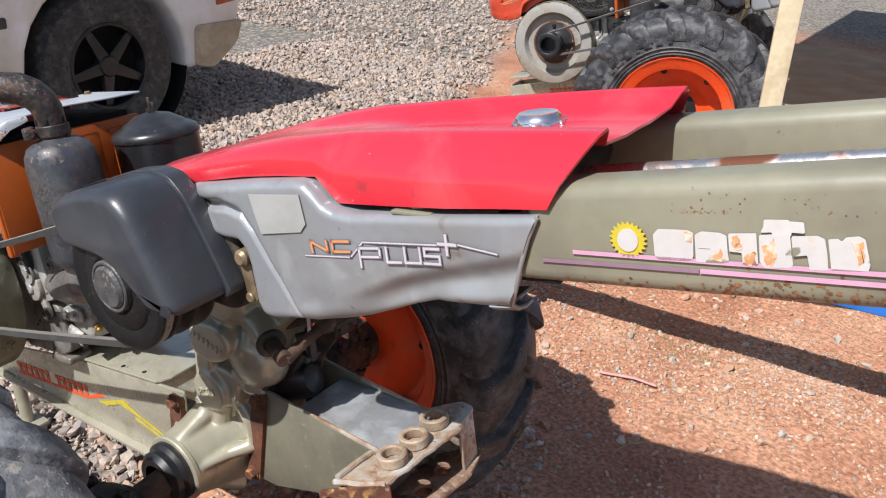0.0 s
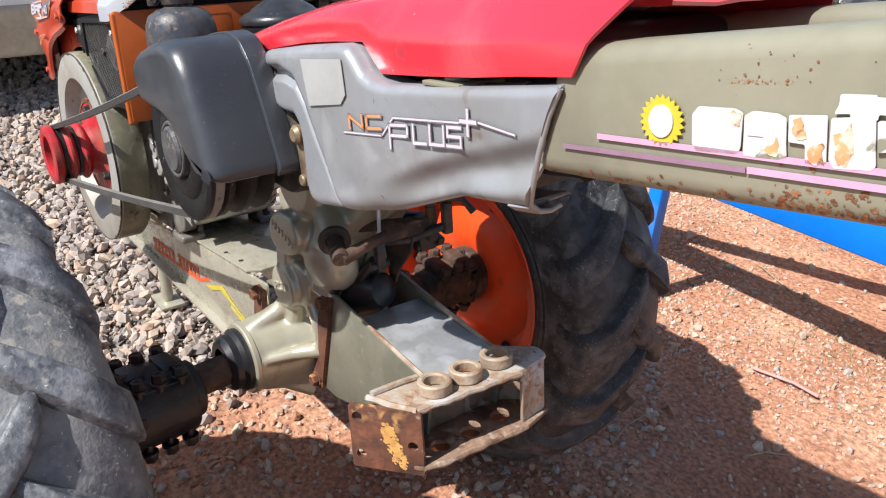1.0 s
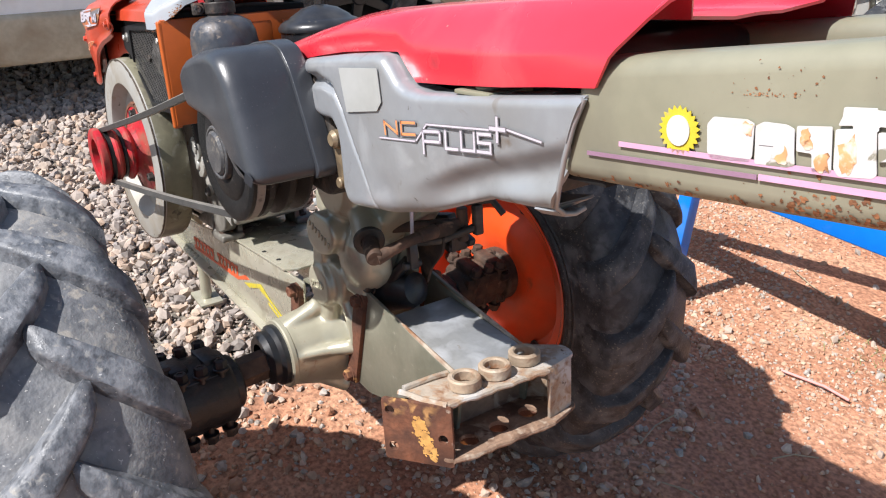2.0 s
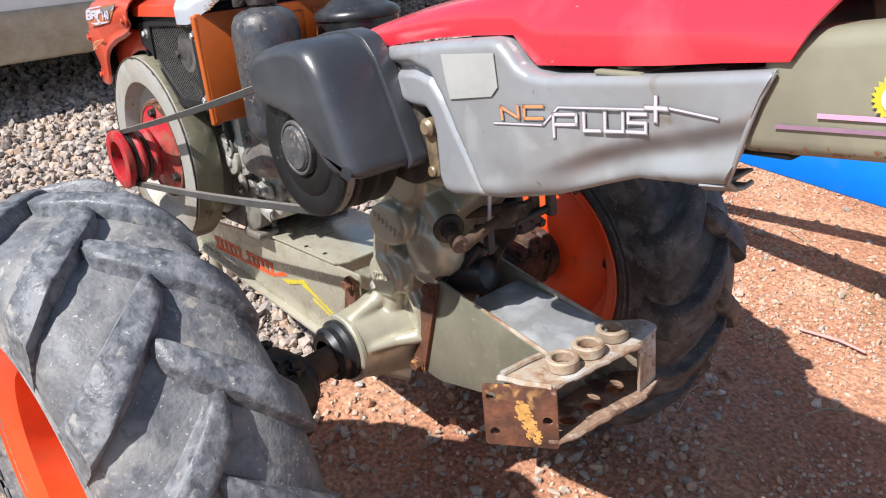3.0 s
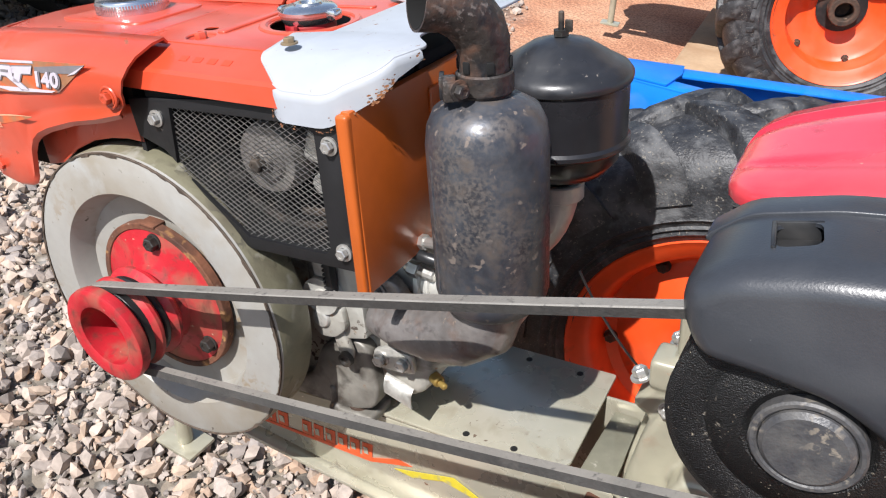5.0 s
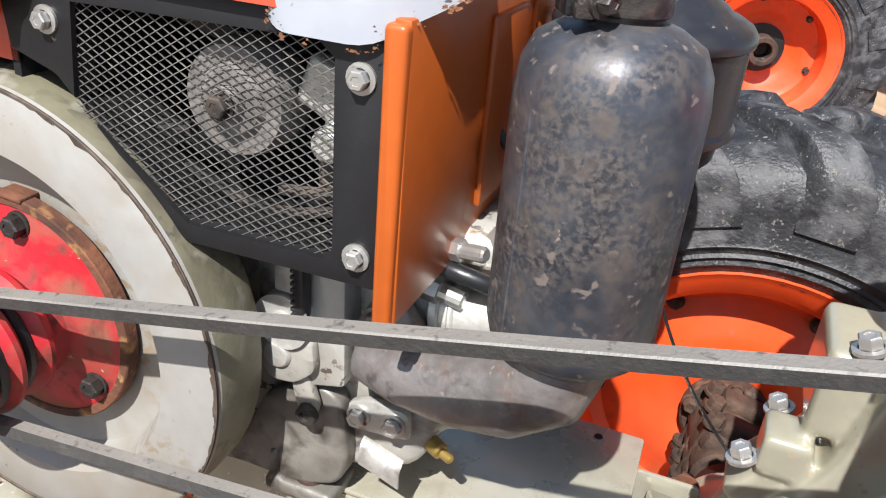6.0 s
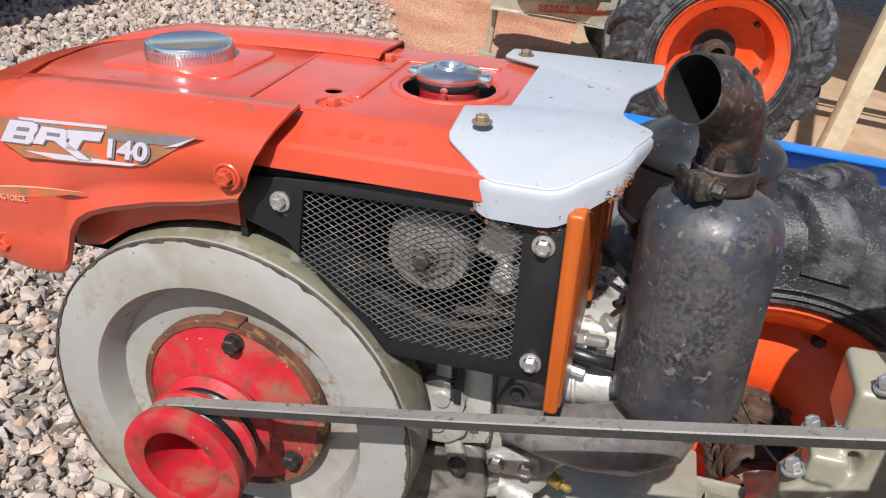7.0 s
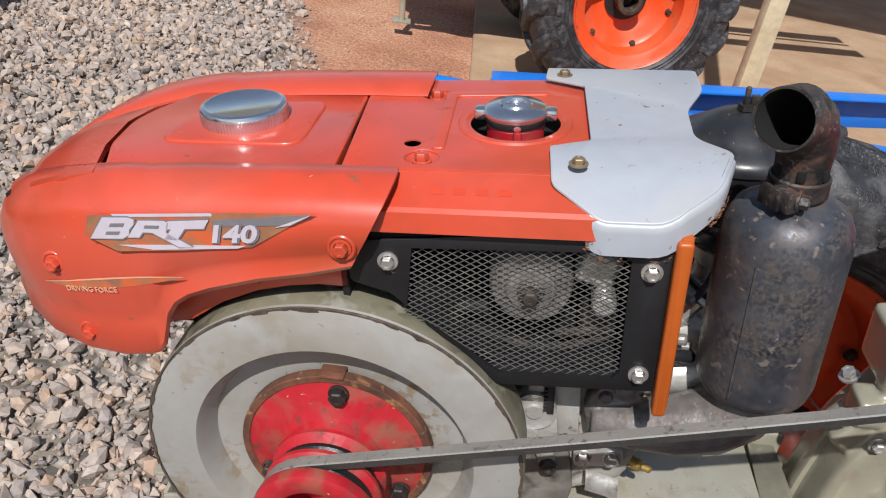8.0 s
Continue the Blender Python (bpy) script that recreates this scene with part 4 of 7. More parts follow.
# hitch box with three pin collars
top_plan = fillet([(0.404, -0.135), (0.470, -0.108), (0.486, 0.040), (0.476, 0.100), (0.448, 0.106), (0.412, 0.066)], 0.010)


def holed(bm, holes):
    """Cuts round holes (x, y, r) through a thin level plate."""
    cut = bmesh.new()
    for x, y, r in holes:
        c = lathe([(0, 0), (r, 0), (r, 0.4), (0, 0.4)], (x, y, 0.25), (x, y, 1), 20)
        cut = merge(cut, c)
    return boolean(bm, cut)


def boolean(bm, cut):
    obs = []
    for b in (bm, cut):
        bmesh.ops.recalc_face_normals(b, faces=b.faces)
        me = bpy.data.meshes.new("cutter")
        b.to_mesh(me)
        b.free()
        obs.append(new("cutter", me))
    mod = obs[0].modifiers.new("cut", "BOOLEAN")
    mod.object, mod.operation, mod.solver = obs[1], "DIFFERENCE", "EXACT"
    done = bpy.data.meshes.new_from_object(obs[0].evaluated_get(bpy.context.evaluated_depsgraph_get()))
    out = bmesh.new()
    out.from_mesh(done)
    for o in obs:
        me = o.data
        bpy.data.objects.remove(o)
        bpy.data.meshes.remove(me)
    bpy.data.meshes.remove(done)
    return out


PINS = [(0.451, -0.067), (0.452, -0.019), (0.449, 0.034)]
hitch = part("hitch_box", holed(plan(top_plan, 0.440, 0.446, 0.0015), [(x, y, 0.0135) for x, y in PINS]), "hitchsteel", tractor, "weathered steel hitch box with pin collars")
part("lower_plate", holed(plan(fillet([(0.404, -0.135), (0.478, -0.112), (0.497, 0.040), (0.482, 0.098), (0.448, 0.106), (0.412, 0.066)], 0.010), 0.364, 0.370, 0.0015), [(x + 0.004, y, 0.0135) for x, y in PINS]), "tanrust", hitch)
part("end_plate", merge(plan(fillet([(0.414, 0.060), (0.450, 0.100), (0.478, 0.094), (0.486, 0.045), (0.481, 0.044), (0.472, 0.088), (0.452, 0.094), (0.419, 0.056)], 0.007, 4), 0.366, 0.444, 0.002)), "hitchsteel", hitch, "bent end wall")
part("back_plate", moved(box((0, 0, 0), (0.005, 0.200, 0.074), 0.0015), pose(0.414, -0.032, 0.405, 0, 0, -1)), "tanrust", hitch)
for line in ([(0.406, -0.13, 0.447), (0.409, -0.09, 0.449), (0.413, -0.05, 0.447), (0.413, 0.0, 0.449), (0.414, 0.06, 0.447)], [(0.404, -0.135, 0.443), (0.420, -0.131, 0.445), (0.440, -0.124, 0.443), (0.470, -0.108, 0.443)]):
    part("weld_bead", tube(line, [0.005, 0.0042, 0.0052, 0.0045, 0.005][:len(line)], 8), "hitchsteel", hitch)
# torch-cut ragged edges
rng_e = random.Random(4)
for z0, out_, mt in ((0.443, 0.0, "hitchsteel"), (0.367, 0.009, "tanrust")):
    pts = [(0.470 + out_ + 0.016 * (k / 15) + rng_e.uniform(-0.0012, 0.0012), -0.108 + 0.152 * k / 15, z0 + rng_e.uniform(-0.0012, 0.0012)) for k in range(16)]
    part("cut_edge", tube(pts, [0.0038 + rng_e.uniform(-0.001, 0.0012) for _ in pts], 8), mt, hitch, "ragged torch-cut edge")
for x, y in PINS:
    part("pin_collar", ring((x, y, 0.446), (x, y, 0.462), 0.0215, 0.0135, 28, 0.002), "collar", hitch, "rust-stained steel pin collar")
    part("pin_collar", ring((x, y, 0.350), (x, y, 0.364), 0.020, 0.0135, 28, 0.002), "rust", hitch)
ang = math.atan2(0.052, 0.076)
plate = boolean(prism(fillet([(-0.047, -0.044), (0.047, -0.044), (0.047, 0.044), (-0.047, 0.044)], 0.005), -0.003, 0.003, 0.001), merge(*[cyl((x, -0.1, z), (x, 0.1, z), 0.0065, seg=16) for x, z in ((-0.036, 0.028), (-0.034, -0.024), (0.034, -0.004))]))
flange_ob = part("end_flange", moved(plate, pose(0.437, -0.132, 0.400, 0, 0, math.degrees(ang))), "rust", hitch, "rusty square flange with bolt holes")

FLP = pose(0.437, -0.132, 0.400, 0, 0, math.degrees(ang))
rng_p = random.Random(12)
smear = bmesh.new()
for _ in range(230):
    f = rng_p.random()
    cx, cz = 0.002 + 0.020 * f ** 1.5 + rng_p.gauss(0, 0.0045), 0.020 - 0.056 * f + rng_p.gauss(0, 0.003)
    r = 0.0012 + 0.0032 * rng_p.random() ** 2
    if abs(cx) < 0.040 and abs(cz) < 0.038:
        smear.faces.new([smear.verts.new((cx + r * rng_p.uniform(0.4, 1.2) * math.cos(a), -0.0032 - 0.0003 * rng_p.random(), cz + r * rng_p.uniform(0.4, 1.2) * math.sin(a))) for a in (k * math.pi / 4 for k in range(8))])
tagged(part("primer_patch", moved(smear, FLP), "ochre", flange_ob, "ochre yellow patch of old primer"), kind="stuff")

# chassis rails and deck
rail = fillet([(-0.76, 0.425), (-0.76, 0.375), (-0.50, 0.358), (-0.055, 0.296), (0.000, 0.330), (0.020, 0.462), (-0.30, 0.458)], 0.008)
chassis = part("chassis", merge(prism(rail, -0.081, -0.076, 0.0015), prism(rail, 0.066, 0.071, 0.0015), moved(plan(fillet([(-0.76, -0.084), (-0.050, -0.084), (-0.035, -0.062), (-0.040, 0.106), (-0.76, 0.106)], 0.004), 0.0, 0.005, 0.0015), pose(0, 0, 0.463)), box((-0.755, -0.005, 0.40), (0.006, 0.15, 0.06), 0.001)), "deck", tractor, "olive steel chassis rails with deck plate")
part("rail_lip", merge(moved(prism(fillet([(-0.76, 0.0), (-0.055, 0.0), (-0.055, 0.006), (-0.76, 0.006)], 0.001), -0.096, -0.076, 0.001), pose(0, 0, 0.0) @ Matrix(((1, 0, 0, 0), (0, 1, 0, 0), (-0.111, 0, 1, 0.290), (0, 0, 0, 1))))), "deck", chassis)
part("deck_tail", plan(fillet([(-0.030, -0.060), (0.012, -0.056), (0.006, 0.060), (-0.026, 0.062)], 0.004), 0.444, 0.449, 0.001), "plate", chassis, "scuffed plate below the deck's end")
for x, y in ((-0.152, 0.088), (-0.082, 0.088), (-0.10, -0.070), (-0.16, -0.072)):
    part("deck_hole", cyl((x, y, 0.4665), (x, y, 0.4690), 0.0042, seg=16, e=0.0004), "soot_shade", chassis)
for x0, x1, z, h, mt in ((-0.56, -0.43, 0.392, 0.024, "decal_red"), (-0.41, -0.292, 0.392, 0.024, "decal_red")):
    for k in range(6):
        w = (x1 - x0) / 6
        part("decal_bar", decal([(x0 + k * w, z - h / 2), (x0 + k * w + w * 0.78, z - h / 2), (x0 + k * w + w * 0.78 + 0.003, z + h / 2), (x0 + k * w + 0.003, z + h / 2)], -0.0812), mt, chassis)
        part("decal_bar", decal([(x0 + k * w + 0.004, z - h / 4), (x0 + k * w + w * 0.55, z - h / 4), (x0 + k * w + w * 0.55, z + h / 5), (x0 + k * w + 0.004, z + h / 5)], -0.0822), "deck", chassis)
part("decal_stripe", decal([(-0.56, 0.374), (-0.30, 0.374), (-0.265, 0.384), (-0.235, 0.392), (-0.255, 0.396), (-0.30, 0.380), (-0.56, 0.378)], -0.0812), "decal_red", chassis)
part("decal_stripe", decal([(-0.262, 0.379), (-0.235, 0.375), (-0.19, 0.389), (-0.145, 0.378), (-0.035, 0.340), (-0.034, 0.3435), (-0.142, 0.383), (-0.175, 0.401), (-0.225, 0.388)], -0.0822), "decal_yellow", chassis)
part("decal_stripe", decal([(-0.15, 0.366), (-0.04, 0.330), (-0.04, 0.334), (-0.15, 0.371)], -0.0812), "decal_yellow", chassis)
for sy in (-0.086, 0.076):
    part("clamp_strap", moved(prism(fillet([(-0.015, -0.07), (0.015, -0.07), (0.015, 0.07), (-0.015, 0.07)], 0.004), sy - 0.005, sy + 0.005, 0.001), pose(-0.012, 0, 0.385, 0, 15, 0)), "rust", chassis, "rusted steel strap")
    part("clamp_bolt", bolt((0.006, sy + (-0.005 if sy < 0 else 0.005), 0.447), (0, sy, 0), 0.010, 0.010, 1.3), "rust", chassis)
part("front_stand", merge(tube([(-0.735, -0.015, 0.42), (-0.765, -0.015, 0.17)], 0.014, 14), box((-0.766, -0.015, 0.166), (0.08, 0.06, 0.008), 0.002, pose(0, 0, 0, 0, 11, 0))), "gear", tractor, "steel front stand leg")

# handles
def beam(y0, y1, x0, top0, bot0, bm_=0.810, bot1=0.862, lead=0.0):
    x1, top1, xm, tm = 1.75, 0.965, 1.015, 0.902
    out = [(x0 + lead, top0 + lead * 0.09), (x0 + lead * 0.2, bot0), (xm, bm_), (x1, bot1), (x1, top1), (xm, tm)]
    return prism(out, y0, y1, 0.014, 4)


handle = part("handle_beam", beam(-0.151, -0.100, 0.715, 0.873, 0.785, 0.7995, 0.850, lead=0.035), "olive", tractor, "olive painted handle beam with rust spots")
part("handle_beam", beam(0.072, 0.124, 0.60, 0.872, 0.790), "olive", tractor, "olive painted handle beam")
part("cross_plate", merge(box((0.69, MID, 0.80), (0.12, 0.17, 0.006), 0.001), box((0.70, MID, 0.84), (0.006, 0.17, 0.08), 0.001)), "black", tractor)
# block added to paint the shaded gap behind the cover black
part("handle_gap_shade", box((0.745, -0.138, 0.818), (0.06, 0.046, 0.066), 0.004), "soot_shade", tractor)
part("control_rod", tube([(0.70, 0.0, 0.838), (1.75, -0.020, 0.944)], 0.0115, 16), "rod", tractor, "rust-spotted chrome control rod")
part("front_column", box((0.48, MID, 0.785), (0.36, 0.19, 0.085), 0.012), "grime", tractor)

handle.matrix_basis = pose(0.005, -0.0175, 0.002)
# decals on the near handle
HY = -0.1525


def under(x):
    return 0.7847 + (x - 0.72) * 0.0502 if x < 1.015 else 0.7995 + (x - 1.015) * 0.0687


def rounded(x, z):
    """The handle's face, which turns in along its foot."""
    d = z - under(x)
    return -0.1512 + (0.0 if d > 0.014 else 0.014 - math.sqrt(max(0.0, 0.014 ** 2 - (0.014 - d) ** 2)))


rng_spots = [(0.936, 0.006, 0.016), (0.936, 0.012, 0.005), (0.920, 0.006, 0.010), (0.960, 0.010, 0.008), (0.985, 0.02, 0.009), (1.02, 0.02, 0.011), (0.88, 0.02, 0.005), (0.82, 0.03, 0.003), (1.06, 0.03, 0.008), (1.12, 0.04, 0.007)]
tagged(part("rust_patch", blotches(5, rng_spots, lambda x: under(x) + 0.003, -0.1512, 0.0023, 330, rounded), "wornrust", handle, "flaking brown rust along the lower edge"), kind="stuff")
tagged(part("rust_patch", blotches(8, [(0.892, 0.006, 0.002), (0.911, 0.009, 0.002), (0.965, 0.014, 0.008), (0.90, 0.02, 0.010), (1.05, 0.03, 0.008)], lambda x: under(x) + 0.070, -0.1512, 0.0009, 120), "wornrust", handle), kind="stuff")
for line, h_, mt in (([(0.790, 0.8200), (0.905, 0.8240), (1.028, 0.8285), (1.2, 0.8400)], 0.0034, "decal_pink"), ([(0.760, 0.8095), (0.897, 0.8155)], 0.0030, "decal_purple"), ([(0.898, 0.8155), (1.028, 0.8205), (1.2, 0.8320)], 0.0036, "decal_pink")):
    part("stripe", decal(line + [(x, z + h_) for x, z in line[::-1]], HY), mt, handle)
teeth = []
for k in range(44):
    a, r = 2 * math.pi * k / 44, 1.0 if k % 2 else 0.82
    teeth.append((0.8400 + 0.0160 * r * math.cos(a), 0.8375 + 0.0158 * r * math.sin(a)))
part("sun_badge", decal(teeth, HY), "decal_yellow", handle)
part("sun_centre", decal([(0.8400 + 0.0088 * math.cos(a * math.pi / 12), 0.8375 + 0.0098 * math.sin(a * math.pi / 12)) for a in range(24)], HY - 0.001), "decal_white", handle)
GLYPHS = [
    [(0.861, 0.844), (0.865, 0.849), (0.888, 0.850), (0.893, 0.848), (0.893, 0.829), (0.891, 0.825), (0.865, 0.823), (0.862, 0.827)],
    [(0.894, 0.847), (0.899, 0.850), (0.913, 0.850), (0.918, 0.848), (0.919, 0.834), (0.920, 0.828), (0.915, 0.826), (0.895, 0.825)],
    [(0.919, 0.850), (0.939, 0.852), (0.941, 0.827), (0.930, 0.826), (0.929, 0.836), (0.920, 0.836)],
    [(0.941, 0.851), (0.962, 0.854), (0.964, 0.837), (0.965, 0.830), (0.963, 0.828), (0.945, 0.826), (0.942, 0.830)],
    [(0.944, 0.863), (0.961, 0.864), (0.961, 0.863), (0.971, 0.863), (0.972, 0.855), (0.963, 0.855), (0.963, 0.852), (0.950, 0.851), (0.950, 0.854), (0.942, 0.853), (0.944, 0.858)],
    [(0.963, 0.852), (0.980, 0.854), (0.985, 0.852), (0.987, 0.841), (0.988, 0.829), (0.976, 0.828), (0.974, 0.839), (0.965, 0.837)],
    [(0.987, 0.852), (0.993, 0.853), (0.9955, 0.851), (0.998, 0.8545), (1.006, 0.856), (1.010, 0.854), (1.014, 0.836), (1.013, 0.831), (0.990, 0.829)],
]
for k, pts in enumerate(GLYPHS):
    part("decal_bar", decal(fillet(pts, 0.0012, 3), HY - 0.0002 * (k % 2)), "decal_white", handle)
WORN = [
    [(0.921, 0.847), (0.926, 0.849), (0.928, 0.844), (0.929, 0.838), (0.923, 0.839)],
    [(0.931, 0.834), (0.938, 0.839), (0.940, 0.828), (0.932, 0.827)],
    [(0.944, 0.843), (0.951, 0.849), (0.954, 0.838), (0.952, 0.828), (0.946, 0.828)],
    [(0.885, 0.848), (0.892, 0.848), (0.892, 0.840), (0.887, 0.842)],
    [(0.908, 0.830), (0.914, 0.838), (0.916, 0.828), (0.910, 0.8265)],
    [(1.003, 0.851), (1.008, 0.853), (1.011, 0.839), (1.007, 0.836)],
]
rng_w = random.Random(6)
for pts in WORN:
    ragged = []
    for i, p in enumerate(pts):
        q = pts[(i + 1) % len(pts)]
        for f in (0.0, 0.25, 0.5, 0.75):
            ragged.append((p[0] + (q[0] - p[0]) * f + rng_w.uniform(-0.0012, 0.0012), p[1] + (q[1] - p[1]) * f + rng_w.uniform(-0.0012, 0.0012)))
    part("worn_patch", decal(ragged, HY - 0.0008, 0.0004), "decal_worn", handle, "patch worn through to brown")
part("decal_scratch", decal([(0.897, 0.8360), (0.906, 0.8364), (0.906, 0.8369), (0.897, 0.8365)], HY - 0.0007, 0.0004), "decal_dark", handle)

# silver side cover
FY = -0.1668


def side_cover_sheet():
    """One pressed sheet: a raised face with a groove that bends round the lever's pocket, rolled under along its foot and open at its rear."""
    top = [(0.222, 0.846), (0.275, 0.851), (0.384, 0.862), (0.460, 0.867), (0.474, 0.865), (0.486, 0.855), (0.498, 0.842), (0.512, 0.836), (0.535, 0.834), (0.65, 0.842), (0.764, 0.854)]
    pocket = [(0.222, 0.838), (0.248, 0.821), (0.280, 0.802), (0.297, 0.788), (0.320, 0.785), (0.343, 0.784), (0.352, 0.774), (0.355, 0.757), (0.3545, 0.704)]
    foot = [(0.3545, 0.700), (0.362, 0.689), (0.376, 0.686), (0.40, 0.689), (0.456, 0.695), (0.528, 0.711), (0.591, 0.733), (0.631, 0.746), (0.667, 0.750), (0.700, 0.753), (0.722, 0.757)]
    rear = [(0.722, 0.757), (0.733, 0.776), (0.744, 0.806), (0.754, 0.833), (0.7645, 0.853)]
    groove = [(0.215, 0.822), (0.267, 0.826), (0.328, 0.831), (0.359, 0.823), (0.377, 0.800), (0.394, 0.768), (0.420, 0.722), (0.431, 0.696)]
    swoop = [(0.50, 0.716), (0.528, 0.726), (0.60, 0.755), (0.654, 0.773), (0.701, 0.784), (0.75, 0.80)]
    low = pocket[:6] + [(0.352, 0.772), (0.3545, 0.700)] + foot[1:] + rear[1:]
    xs = np.concatenate([np.linspace(0.222, 0.346, 44), np.linspace(0.347, 0.3545, 7), np.linspace(0.357, 0.480, 44), np.linspace(0.4825, 0.54, 26), np.linspace(0.544, 0.764, 74)])

    def gap(line, x, z):
        p = np.array(line)
        a, b = p[:-1], p[1:]
        d = b - a
        s = np.clip(((np.array((x, z)) - a) * d).sum(1) / (d * d).sum(1), 0, 1)
        q = a + d * s[:, None]
        h = np.hypot(q[:, 0] - x, q[:, 1] - z)
        k = int(np.argmin(h))
        side_ = d[k, 0] * (z - a[k, 1]) - d[k, 1] * (x - a[k, 0])
        return float(h[k]), (k + float(s[k])) / len(a), side_

    def rolled(d, r):
        return 0.0 if d >= r else r - math.sqrt(max(0.0, r * r - (r - d) ** 2))

    def hump(u):
        return 0.5 + 0.5 * math.cos(math.pi * min(1.0, abs(u)))

    dents = [(0.600, 0.757, 0.028, 0.004), (0.700, 0.783, 0.03, 0.003), (0.470, 0.722, 0.02, 0.003), (0.680, 0.800, 0.012, 0.0015), (0.42, 0.702, 0.012, 0.002), (0.62, 0.79, 0.02, 0.0012)]
    split = pocket[:6] + [(0.352, 0.779), (0.40, 0.770), (0.66, 0.80), (0.744, 0.83), (0.7645, 0.8535)]

    def face(x, z):
        dg, along, hand_ = gap(groove, x, z)
        width = 0.0125 - 0.0065 * along
        y = -0.1655 + rolled(gap(top, x, z)[0], 0.009) + rolled(gap(foot, x, z)[0], 0.020 if x > 0.43 else 0.012) + rolled(gap(pocket, x, z)[0], 0.009)
        y += 0.014 * (1 - 0.35 * along) * hump(dg / width)
        if hand_ < 0:
            y += 0.005 * min(1.0, dg / width)
        y += 0.0105 * hump(gap(swoop, x, z)[0] / 0.022) * min(1.0, max(0.0, (x - 0.50) / 0.07))
        y += sum(h * math.exp(-((x - cx) ** 2 + (z - cz) ** 2) / (r * r)) for cx, cz, r, h in dents)
        y += 0.024 * hump((x - 0.235) / 0.085) if x < 0.32 else 0.0
        y -= 0.011 * (0.5 - 0.5 * math.cos(math.pi * min(1.0, max(0.0, (x - 0.60) / 0.16))))
        return y + 0.0006 * noise.noise(Vector((x * 25, 0, z * 25)))

    zt, zm, zb = (np.interp(xs, *np.array(line).T) for line in (top, split, [(0.3545, 0.700)] + foot[1:] + rear[1:]))
    bm = bmesh.new()
    upper, lower = [], []
    for x, t0, m0, b0 in zip(xs.tolist(), zt.tolist(), zm.tolist(), zb.tolist()):
        m0 = min(t0, max(m0, b0))
        rows_ = [bm.verts.new((x, -0.125, t0 - 0.001))] + [bm.verts.new((x, face(x, t0 + (m0 - t0) * k / 20), t0 + (m0 - t0) * k / 20)) for k in range(21)]
        if x < 0.354:
            upper.append((rows_, bm.verts.new((x, -0.118, m0 + 0.003))))
            continue
        upper.append((rows_, None))
        col = [rows_[-1]] + [bm.verts.new((x, face(x, m0 + (b0 - m0) * k / 24), m0 + (b0 - m0) * k / 24)) for k in range(1, 25)]
        col.append(bm.verts.new((x, -0.118, b0 + 0.003) if x < 0.722 else (x, col[-1].co.y + 0.004, b0)))
        lower.append(col)
    for (a, ea), (b, eb) in zip(upper, upper[1:]):
        for k in range(len(a) - 1):
            bm.faces.new((a[k], a[k + 1], b[k + 1], b[k]))
        if ea and eb:
            bm.faces.new((a[-1], ea, eb, b[-1]))
    for a, b in zip(lower, lower[1:]):
        for k in range(len(a) - 1):
            bm.faces.new((a[k], a[k + 1], b[k + 1], b[k]))
    edge = [bm.verts.new((v.co.x, v.co.y + 0.03, v.co.z)) for v in lower[0][:-1]]
    for k in range(len(edge) - 1):
        bm.faces.new((lower[0][k], lower[0][k + 1], edge[k + 1], edge[k]))
    bmesh.ops.recalc_face_normals(bm, faces=bm.faces)
    bmesh.ops.solidify(bm, geom=bm.faces[:], thickness=0.002)
    return bm


cover = part("side_cover", side_cover_sheet(), "silver", tractor, "silver grey pressed side cover with dents", 60)
part("cover_lip", merge(tube([(0.7635, -0.172, 0.852), (0.754, -0.173, 0.833), (0.744, -0.173, 0.806), (0.734, -0.170, 0.778), (0.726, -0.165, 0.762), (0.7275, -0.157, 0.7555), (0.7305, -0.148, 0.7545), (0.733, -0.140, 0.758)], 0.0022, 10), loft([[(x, -0.164, 0.760 - dz), (x + 0.4 * g, -0.156, 0.7545 - dz), (x + 0.7 * g, -0.148, 0.7540 - dz), (x + g, -0.140, 0.757 - dz)] for x, g, dz in ((0.700, 0.0, 0.003), (0.710, 0.002, 0.002), (0.719, 0.004, 0.001), (0.726, 0.006, 0.0))], 0.0018)), "silver", cover, "rolled lower lip")
part("tape_mark", decal([(0.398, 0.802), (0.463, 0.810), (0.473, 0.820), (0.470, 0.8535), (0.389, 0.8490), (0.392, 0.830)], FY), "ghost", cover, "yellowed rectangle of tape residue")


def emblem(pts, wide, mt, lift):
    """A band of even width along points of the slanting emblem."""
    bm = bmesh.new()
    for p, q in zip(pts, pts[1:]):
        a, b = Vector(p), Vector(q)
        d = (b - a).normalized()
        n_ = Vector((-d.y, d.x)) * wide / 2
        a, b = a - d * wide * 0.5, b + d * wide * 0.5
        bm.faces.new([bm.verts.new((v.x, FY + 0.0002 - lift - 0.011 * (0.5 - 0.5 * math.cos(math.pi * min(1.0, max(0.0, (v.x - 0.60) / 0.16)))), v.y)) for v in (a - n_, b - n_, b + n_, a + n_)])
    part("emblem", bm, mt, cover)


def lean_z(x):
    return 0.7885 + (x - 0.475) * 0.098


def run(pts, h0=0.0):
    return [(x, lean_z(x) + h0 + z) for x, z in pts]


